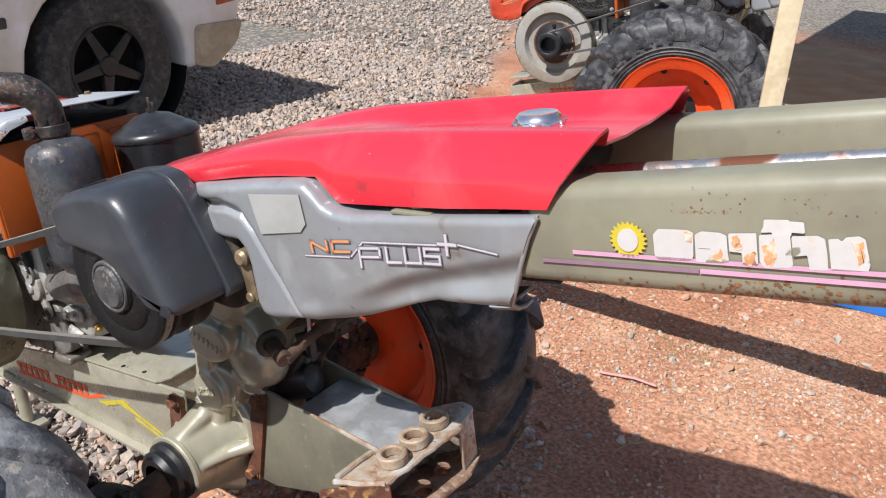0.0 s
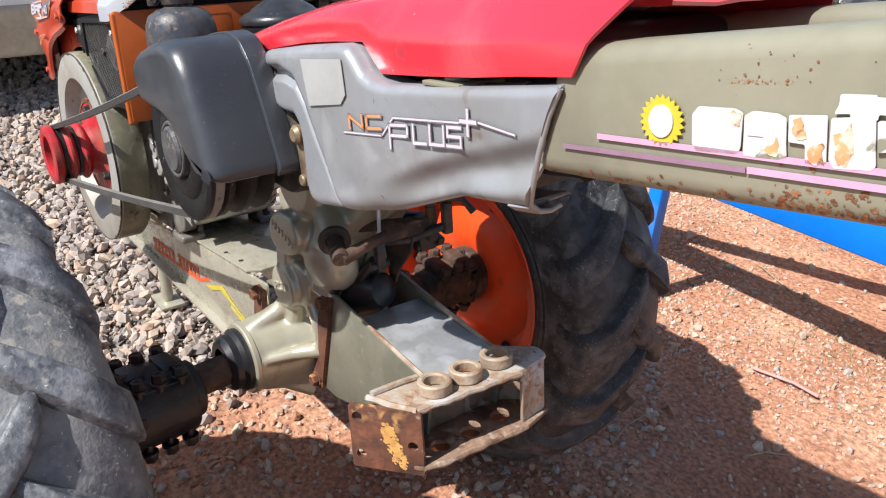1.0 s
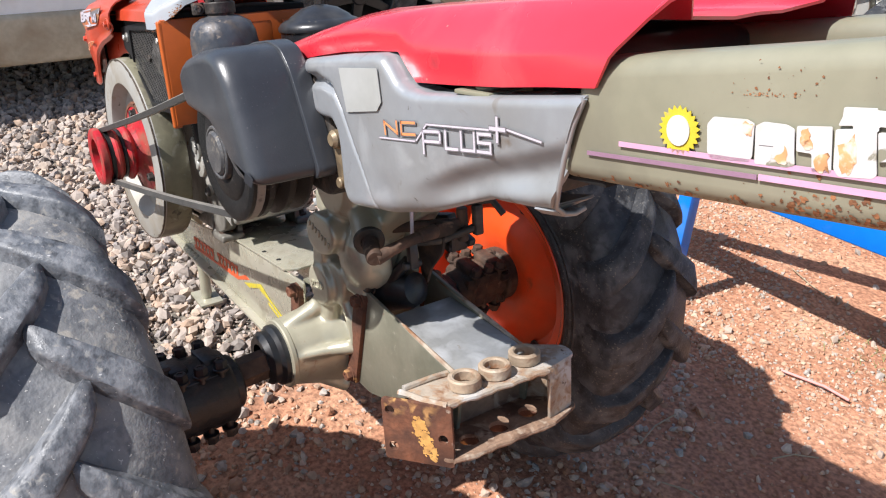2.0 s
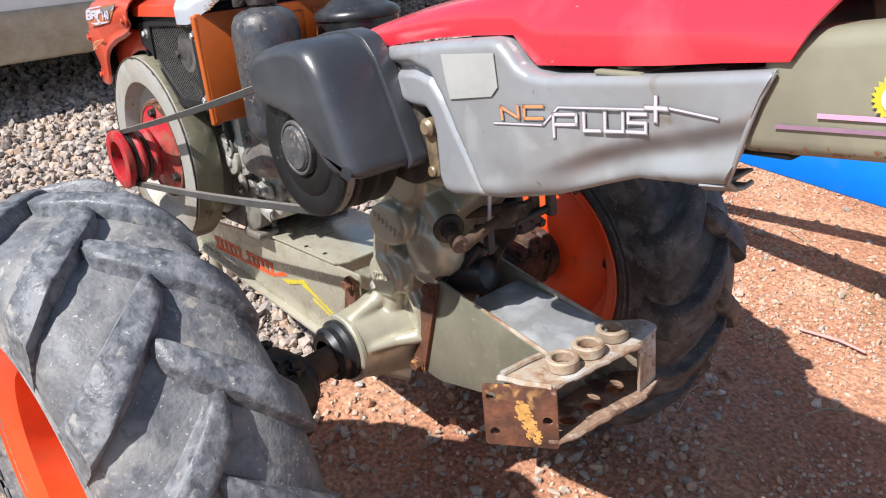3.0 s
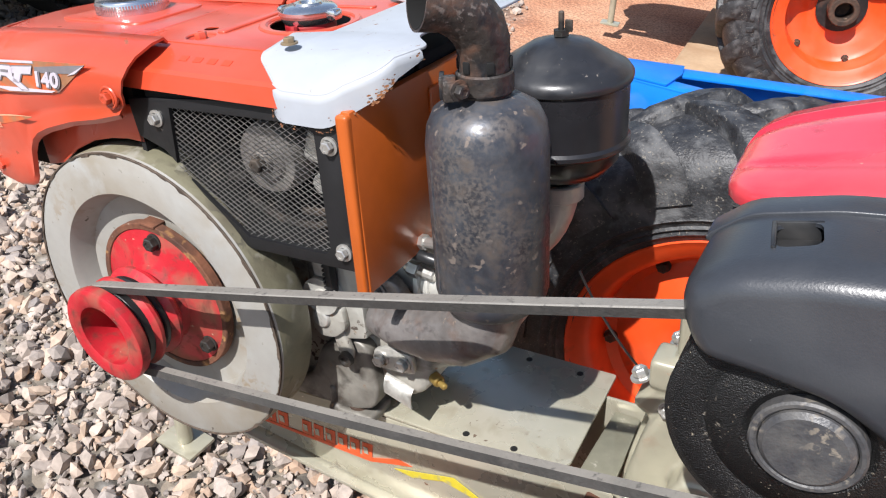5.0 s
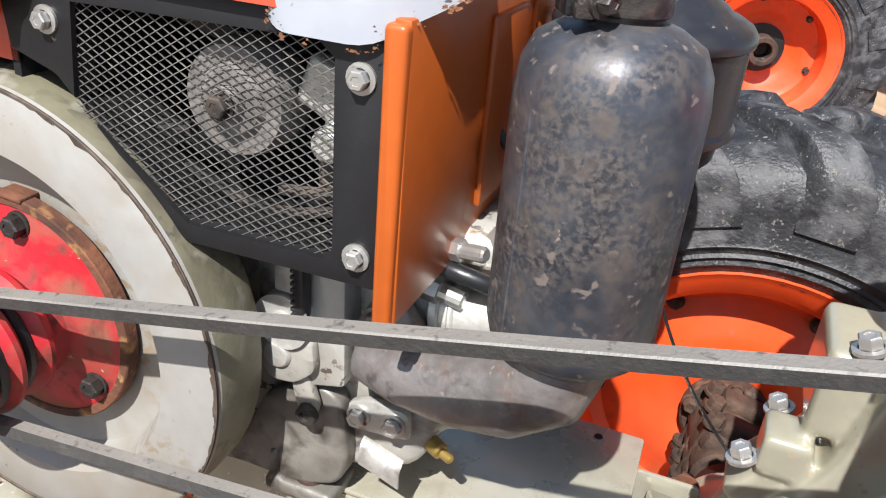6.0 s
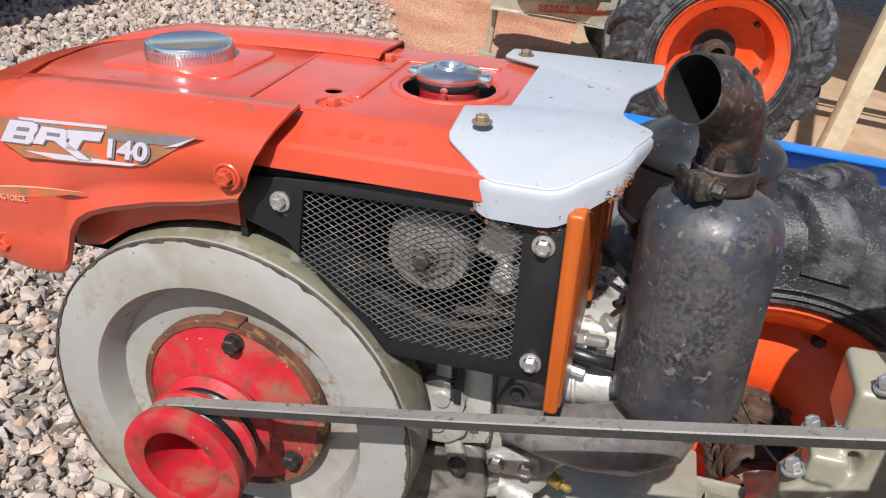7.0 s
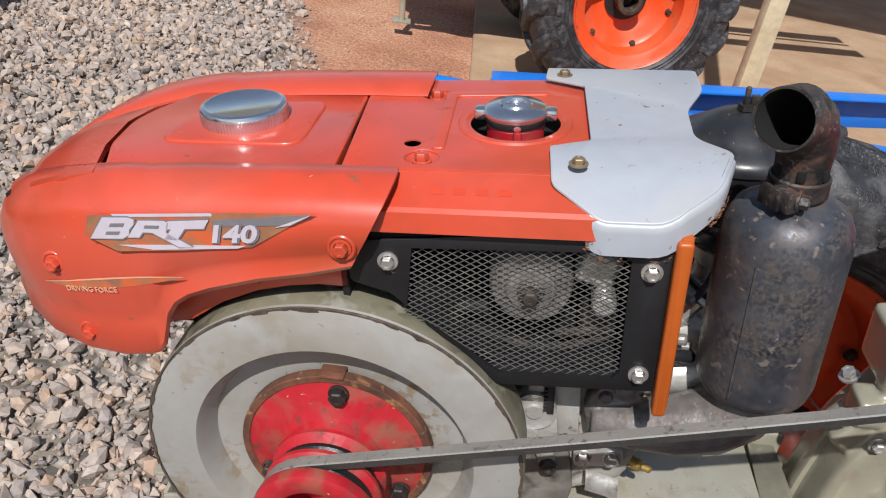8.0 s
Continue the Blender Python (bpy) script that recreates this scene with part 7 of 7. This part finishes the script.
# flywheel and its pulley
FR = 0.184
fly = part("flywheel", lathe([(0.030, 0.030), (0.100, 0.030), (0.124, 0.026), (0.132, 0.006), (0.136, 0.0), (FR - 0.006, 0.0), (FR - 0.002, 0.002), (FR - 0.001, 0.005)], (FX, -0.192, FZ), (FX, 0, FZ), 96), "fly", engine, "grey cast iron flywheel with chipped rim")
part("flywheel_rim", lathe([(FR - 0.001, 0.005), (FR, 0.012), (FR, 0.050), (FR - 0.004, 0.056), (0.05, 0.060)], (FX, -0.192, FZ), (FX, 0, FZ), 96), "flyrim", fly, "paint-chipped olive rim")
rng_c = random.Random(31)
chips = bmesh.new()
for k in range(240):
    a = rng_c.choice((rng_c.uniform(0, 6.283), rng_c.gauss(2.9, 0.25), rng_c.gauss(0.0, 0.35)))
    r0, w = FR - 0.0018 - abs(rng_c.gauss(0, 0.0004)), 0.0008 + 0.0048 * rng_c.random() ** 3
    ring_ = []
    for j in range(8):
        b = j * math.pi / 4
        q = rng_c.uniform(0.5, 1.2)
        rr, aa = min(FR - 0.0012, r0 + 0.6 * w * q * math.sin(b)), a + w * 2.0 * q * math.cos(b) / FR
        ring_.append(chips.verts.new((FX + rr * math.cos(aa), -0.1923 - 0.0002 * rng_c.random(), FZ + rr * math.sin(aa))))
    chips.faces.new(ring_)
tagged(part("paint_chip", chips, "chip", fly, "chipped paint along the rim"), kind="stuff")
part("worn_edge", ring((FX, -0.1924, FZ), (FX, -0.1885, FZ), FR - 0.0012, FR - 0.0030, 96), "chip", fly, "worn bare edge of the flywheel")
part("flange_edge", ring((FX, -0.1775, FZ), (FX, -0.1655, FZ), 0.0948, 0.0870, 56, 0.001), "rust", engine, "rusted rim of the pulley flange")
part("flywheel_key", box((FX + 0.004, -0.170, FZ + 0.0945), (0.024, 0.018, 0.004), 0.0015, pose(0, 0, 0, 0, 4, 0)), "rust", fly)
pul = part("engine_pulley", lathe([(0.036, 0.010), (0.036, 0.0), (0.040, -0.002), (0.052, -0.002), (0.056, 0.0), (0.057, 0.005), (0.056, 0.011), (0.046, 0.018), (0.046, 0.022), (0.055, 0.030), (0.055, 0.034), (0.045, 0.042), (0.045, 0.047), (0.055, 0.055), (0.055, 0.059), (0.046, 0.067), (0.049, 0.076), (0.062, 0.083), (0.088, 0.086), (0.0935, 0.088), (0.0935, 0.096), (0.04, 0.096)], (FX, -0.262, FZ), (FX, 0, FZ), 56), "pulley", engine, "red stepped belt pulley, rusted in its grooves")
part("pulley_bore", merge(lathe([(0.036, 0.0), (0.034, 0.045), (0, 0.045)], (FX, -0.258, FZ), (FX, 0, FZ), 40)), "pulley", pul)
for a in (83, 203, 323):
    part("pulley_bolt", bolt((FX + 0.0755 * math.cos(radians(a)), -0.176, FZ + 0.0755 * math.sin(radians(a))), (0, -1, 0), 0.0085, 0.009, 1.2), "grime", pul)

for y, w in ((-0.2385, 0.0075), (-0.2165, 0.004)):
    part("groove_rubber", ring((FX, y - w, FZ), (FX, y + w, FZ), 0.0495 if w > 0.005 else 0.0485, 0.040, 48, 0.002), "belt_black", pul, "black rubber left in the groove")

# ---- the tractor and engine behind ----
HUB = NOSE @ NEAR_WHEEL.translation
BACK = pose(-0.095, 2.35, 0.425, 0, 0, 9.8) @ Matrix.Translation(-HUB)
for src, lab in ((tractor, "second olive walking tractor standing behind on bare ground"), (engine, "second orange diesel engine on the tractor behind")):
    twin = tagged(copy_thing(src, BACK @ src.matrix_world), lab)
    for o in twin.children:
        if o.name.startswith("wheel"):
            o.matrix_basis = o.matrix_basis @ Matrix.Scale(1.09, 4)
    for o in twin.children_recursive:
        if o.name.startswith(("engine_pulley", "pulley_b")):
            o.material_slots[0].link = "OBJECT"
            o.material_slots[0].material = M["black"]
        # shade on the tyres behind is put into their darker rubber
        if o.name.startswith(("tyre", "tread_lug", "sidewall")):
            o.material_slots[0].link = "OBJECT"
            o.material_slots[0].material = M["rubber_dark_shaded"]

# ---- slab, post and blue implement ----
slab = part("pavement", plan(fillet([(-0.62, 2.25), (5.0, 2.25), (5.0, 7.0), (-0.95, 7.0)], 0.02), -0.06, 0.022, 0.006), "slab", None)
tagged(slab, "sandy tan concrete slab", "pavement", kind="structure")
post = thing("timber_post", "pale sawn timber post standing upright on the ground", "post", pose(0.335, 2.02, 0.0))
part("post_timber", moved(box((0, 0, 1.15), (0.068, 0.045, 2.32), 0.003), pose(0, 0, 0.0, 0, -1.0, 0) @ pose(0, 0, 0, 0, 0, 15)), "wood", post)

# raised frame of two rails that spread from a joined end
blue = thing("blue_implement", "bright blue painted steel drawbar frame standing on legs", "implement")
near_ = pose(-0.53, 1.012, 0, 0, 0, 5.4)
fan = pose(-0.53, 1.098, 0, 0, 0, 24.1)
part("front_web", moved(box((1.08, 0.004, 0.427), (2.16, 0.008, 0.104), 0.002), near_), "blue", blue)
part("front_rail", moved(box((1.08, 0.026, 0.480), (2.16, 0.052, 0.007), 0.002), near_), "blue", blue)
part("front_foot", moved(box((1.08, 0.024, 0.3765), (2.16, 0.044, 0.007), 0.002), near_), "blue", blue)
part("back_rail", moved(box((1.08, -0.026, 0.4795), (2.16, 0.052, 0.007), 0.002), fan), "blue", blue)
part("back_web", moved(box((1.08, -0.004, 0.428), (2.16, 0.008, 0.098), 0.002), fan), "blue", blue)
part("end_plate", plan(fillet([(-0.530, 1.011), (-0.345, 1.030), (-0.335, 1.122), (-0.345, 1.180), (-0.535, 1.095)], 0.004), 0.4838, 0.490, 0.001), "blue", blue, "welded end plate")
part("end_tube", cyl((-0.68, 1.045, 0.435), (-0.535, 1.045, 0.435), 0.034, seg=24, e=0.006), "blue", blue)
part("leg", box((-0.152, 1.066, 0.187), (0.040, 0.040, 0.374), 0.004), "blue", blue)
part("leg", tube([(1.55, 1.23, 0.376), (1.72, 1.23, 0.0)], 0.018, 12), "blue", blue)
part("leg", tube([(1.30, 1.88, 0.388), (1.31, 1.88, 0.0)], 0.018, 12), "blue", blue)
part("crossbar", box((1.40, 1.56, 0.43), (0.06, 0.74, 0.06), 0.004), "blue", blue)

# unseen flat roof overhead, added only to shade the far yard
shade_roof = part("unseen_shade_roof", plan([(-0.9, 2.5), (4.2, 2.5), (4.2, 8.0), (-0.9, 8.0)], 2.64, 2.68, 0.004), "wood", None)
tagged(shade_roof, "unseen flat roof added overhead to shade the far yard", "roof", kind="structure")

# ---- the white car ----
CARX = -2.50
car = thing("car", "dirty white car with muddy sill parked on gravel", "car", pose(CARX, 0, 0))


def car_body():
    # outline along the car (u runs to its far end) and up; the flank looks to +x
    arch = [(1.47 + 0.425 * math.cos(a), 0.36 + 0.425 * math.sin(a)) for a in [math.pi * (1.06 - 1.12 * k / 14) for k in range(15)]]
    arch2 = [(-1.25 + 0.425 * math.cos(a), 0.36 + 0.425 * math.sin(a)) for a in [math.pi * (1.06 - 1.12 * k / 14) for k in range(15)]]
    low = [(-2.1, 0.42), (-1.98, 0.27)] + arch2 + [(-0.78, 0.24), (0.98, 0.24)] + arch + [(2.02, 0.30), (2.20, 0.40), (2.27, 0.55)]
    up = [(2.26, 0.78), (2.20, 0.98), (1.95, 1.02), (-1.1, 1.0), (-1.95, 0.86), (-2.12, 0.70)]
    bm = prism([(y, z) for y, z in low + up], 0.0, 1.62, 0.035, 4)
    return moved(bm, Matrix(((0, -1, 0, 0), (1, 0, 0, 0), (0, 0, 1, 0), (0, 0, 0, 1))))


part("body", car_body(), "carpaint", car, "dirty white painted body", 40)
part("cabin", moved(prism([(-0.75, 1.0), (-0.15, 1.42), (1.1, 1.46), (1.8, 1.02)], 0.10, 1.52, 0.05, 4), Matrix(((0, -1, 0, 0), (1, 0, 0, 0), (0, 0, 1, 0), (0, 0, 0, 1)))), "carpaint", car)
for a in ([(-0.55, 1.04), (-0.12, 1.36), (0.35, 1.38), (0.35, 1.04)], [(0.43, 1.04), (0.43, 1.38), (1.05, 1.40), (1.5, 1.06)]):
    part("window", moved(prism(fillet(a, 0.03), 0.085, 0.10, 0.003), Matrix(((0, -1, 0, 0), (1, 0, 0, 0), (0, 0, 1, 0), (0, 0, 0, 1)))), "glass", car)
FLANK = Matrix(((0, -1, 0, 0), (1, 0, 0, 0), (0, 0, 1, 0), (0, 0, 0, 1)))
part("sill", merge(moved(prism(fillet([(-0.80, 0.20), (0.98, 0.20), (1.03, 0.33), (0.96, 0.40), (-0.80, 0.40)], 0.03), -0.02, 0.3, 0.03, 4), FLANK)), "carmud", car, "cream sill caked in dried mud")
part("lower_bumper", moved(prism(fillet([(1.93, 0.30), (2.05, 0.27), (2.22, 0.38), (2.27, 0.50), (1.95, 0.50)], 0.03), -0.012, 1.6, 0.02, 4), FLANK), "carmud", car, "muddy bumper corner")
part("marker_light", moved(prism(fillet([(2.10, 0.585), (2.235, 0.60), (2.235, 0.645), (2.10, 0.64)], 0.012), -0.006, 0.03, 0.003), FLANK), "amber", car, "dull amber side reflector")
part("trim_strip", moved(prism(fillet([(0.30, 0.575), (0.995, 0.595), (0.995, 0.64), (0.30, 0.62)], 0.01), -0.010, 0.02, 0.004), FLANK), "trim", car, "faded grey rubbing strip")
part("bumper_line", moved(prism(fillet([(1.91, 0.70), (2.26, 0.72), (2.26, 0.735), (1.91, 0.715)], 0.004), -0.006, 0.02, 0.002), FLANK), "trim", car)
part("door_seam", moved(prism([(0.86, 0.38), (0.868, 0.38), (0.868, 1.0), (0.86, 1.0)], -0.0025, 0.02, 0.0), FLANK), "soot_shade", car)
part("nameplate", moved(merge(*[prism([(0.58 + 0.035 * k, 0.50), (0.602 + 0.035 * k, 0.50), (0.602 + 0.035 * k, 0.53), (0.58 + 0.035 * k, 0.53)], -0.006, 0.004, 0.001) for k in range(6)]), FLANK), "trim", car)
for u in (1.47, -1.25):
    # liner and drum are near-black: the arch's shade is in their colour
    part("arch_liner", moved(lathe([(0.43, 0.0), (0.43, 0.35), (0, 0.35)], (u, 0.02, 0.36), (u, 1, 0.36), 40), FLANK), "soot_shade", car)
    wheel = part("car_wheel", moved(lathe([(0.205, 0.004), (0.218, -0.004), (0.224, -0.002), (0.29, -0.014), (0.335, -0.006), (0.352, 0.02), (0.358, 0.05), (0.358, 0.16), (0.34, 0.2), (0.19, 0.21), (0.19, 0.03), (0.205, 0.004)], (u, 0.03, 0.358), (u, 1, 0.358), 64), FLANK), "rubber_dark_shaded", car, "dusty black car tyre")
    spokes = [cyl((u, 0.035, 0.358), (u, 0.09, 0.358), 0.05, 0.06, 24, 0.006)]
    for k in range(5):
        a = k * math.pi / 2.5 + 0.45
        spokes.append(moved(prism(fillet([(0.03, -0.030), (0.19, -0.018), (0.19, 0.018), (0.03, 0.030)], 0.005), 0.045, 0.075, 0.006), pose(u, 0, 0.358, 0, math.degrees(a), 0)))
    part("alloy_rim", moved(merge(*spokes, ring((u, 0.03, 0.358), (u, 0.14, 0.358), 0.206, 0.188, 48, 0.004)), FLANK), "black", wheel, "dark grimy spoked rim")
    part("brake_drum", moved(cyl((u, 0.11, 0.358), (u, 0.2, 0.358), 0.188, seg=36), FLANK), "soot_shade", wheel)
part("tow_hook", moved(merge(tube([(0.42, 0.10, 0.22), (0.45, 0.08, 0.13), (0.52, 0.08, 0.10), (0.60, 0.08, 0.14), (0.63, 0.10, 0.22)], 0.012, 8)), FLANK), "grime", car)

# ---- loose stones ----

def stones(name, count, region, sizes, material, label, keep, seed, lift=0.35, grow=1.8):
    """Many broken stones as one mesh."""
    rng = np.random.default_rng(seed)
    base = bmesh.new()
    bmesh.ops.create_icosphere(base, subdivisions=1, radius=1.0)
    bv = np.array([v.co[:] for v in base.verts])
    bf = np.array([[v.index for v in f.verts] for f in base.faces])
    base.free()
    spots = []
    x0, x1, y0, y1 = region
    while len(spots) < count:
        x, y = rng.uniform(x0, x1), rng.uniform(y0, y1)
        if keep(x, y, rng.uniform()):
            spots.append((x, y))
    n = len(spots)
    size = sizes[0] + (sizes[1] - sizes[0]) * rng.uniform(0, 1, n) ** grow
    scale = np.stack([size * rng.uniform(0.75, 1.25, n), size * rng.uniform(0.6, 1.0, n), size * rng.uniform(0.45, 0.8, n)], 1)
    v = bv[None] * (1 + rng.uniform(-0.28, 0.28, (n, len(bv), 1))) + rng.uniform(-0.14, 0.14, (n, len(bv), 3))
    # broken faces: flatten against a few random planes
    for _ in range(3):
        d = rng.normal(size=(n, 1, 3))
        d /= np.linalg.norm(d, axis=2, keepdims=True)
        cut = rng.uniform(0.45, 0.75, (n, 1))
        over = np.maximum((v * d).sum(2) - cut, 0)
        v = v - over[..., None] * d
    v = v * scale[:, None]
    q = rng.normal(size=(n, 4))
    q[:, 1:3] *= 0.55
    q /= np.linalg.norm(q, axis=1, keepdims=True)
    w, a, b, c = q.T
    R = np.stack([1 - 2 * (b * b + c * c), 2 * (a * b - c * w), 2 * (a * c + b * w), 2 * (a * b + c * w), 1 - 2 * (a * a + c * c), 2 * (b * c - a * w), 2 * (a * c - b * w), 2 * (b * c + a * w), 1 - 2 * (a * a + b * b)], 1).reshape(-1, 3, 3)
    v = np.einsum("nij,nkj->nki", R, v)
    place = np.array([(x, y, ground_height(x, y)) for x, y in spots])
    place[:, 2] += scale[:, 2] * lift * rng.uniform(0.2, 1.6, n)
    v = v + place[:, None]
    faces = (bf[None] + (np.arange(n) * len(bv))[:, None, None]).reshape(-1, 3)
    me = bpy.data.meshes.new(name)
    me.from_pydata(v.reshape(-1, 3).tolist(), [], faces.tolist())
    me.materials.append(M[material])
    return tagged(new(name, me), label, "gravel", kind="stuff")


stones("gravel", 38000, (-3.6, 0.1, -0.9, 4.2), (0.0075, 0.024), "stone", "loose crushed grey gravel", lambda x, y, r: gravel_edge(x, y) > -0.1 + 0.3 * r, 1, 0.8, 1.5)
stones("gravel", 5500, (-1.1, 0.7, -0.8, 1.2), (0.003, 0.014), "pebble", "small grey stones pressed into red earth", lambda x, y, r: -0.9 < gravel_edge(x, y) < 0.1 and r < 0.5, 2)
stones("gravel", 30000, (-2.6, 0.0, -0.9, 2.6), (0.003, 0.011), "stone", "small chips between the grey gravel", lambda x, y, r: gravel_edge(x, y) > -0.1 + 0.3 * r, 12, 0.9)
stones("gravel", 9000, (-7.0, 1.5, 4.2, 9.0), (0.012, 0.030), "stone", "loose crushed grey gravel further off", lambda x, y, r: gravel_edge(x, y) > -0.1 + 0.3 * r, 9, 0.7)
stones("gravel", 26000, (-0.6, 1.6, -0.6, 2.3), (0.002, 0.008), "pebble", "fine tan pebbles on red earth", lambda x, y, r: gravel_edge(x, y) < 0.05 and r < (0.62 + 1.5 * noise.noise(Vector((x * 2.1, y * 2.1, 3.3))) if y > 0.9 or x > 0.45 else 0.15), 3)
stones("gravel", 1300, (-0.5, 1.6, -0.6, 2.3), (0.006, 0.019), "pebble", "larger stones lying on red earth", lambda x, y, r: gravel_edge(x, y) < 0.05, 4)

# ---- litter ----
straw = thing("plastic_straw", "faded pink plastic straw lying on the earth", "straw", pose(0.32, 1.07, 0.012, 0, 0, 12))
part("straw_tube", tube([(-0.10, 0, 0), (0.0, 0.008, 0.004), (0.06, 0.0, 0.002)], 0.0035, 8), "straw", straw)
for x, y, a, l in ((0.20, 0.62, 100, 0.07), (0.36, 0.52, 20, 0.05), (0.02, 1.5, 160, 0.09), (0.42, 0.8, 60, 0.05)):
    tw = thing("twig", "dry thin twig lying on the earth", "twig", pose(x, y, 0.012, 0, 0, a), "twigs")
    part("twig_stem", tube([(-l, 0, 0), (0, 0.006, 0.004), (l, -0.004, 0.002)], 0.0018, 6), "twig", tw)
rng_g = random.Random(12)
tuft = bmesh.new()
for _ in range(260):
    x, y = rng_g.gauss(0.36, 0.10), rng_g.gauss(1.32, 0.07)
    a, l = rng_g.uniform(0, 2 * math.pi), rng_g.uniform(0.012, 0.035)
    w = Vector((-math.sin(a), math.cos(a), 0)) * 0.0009
    p, q = Vector((x, y, 0.001)), Vector((x + l * 0.7 * math.cos(a), y + l * 0.7 * math.sin(a), 0.001 + l * rng_g.uniform(0.3, 0.8)))
    m_ = p.lerp(q, 0.55) + Vector((0, 0, l * 0.12))
    v_ = [tuft.verts.new(c) for c in (p - w, p + w, m_ + w * 0.8, m_ - w * 0.8, q)]
    tuft.faces.new((v_[0], v_[1], v_[2], v_[3]))
    tuft.faces.new((v_[3], v_[2], v_[4]))
tagged(part("grass", tuft, "dryleaf", None), "sparse dry green grass sprouting from the earth", "grass", kind="stuff")
blade = thing("grass_blade", "single green grass blade on the earth", "grass", pose(0.33, -0.10, 0.01, 0, 0, 30))
part("blade", tube([(-0.04, 0, 0.0), (0, 0.004, 0.012), (0.035, 0.0, 0.004)], [0.002, 0.003, 0.001], 6), "leaf", blade)
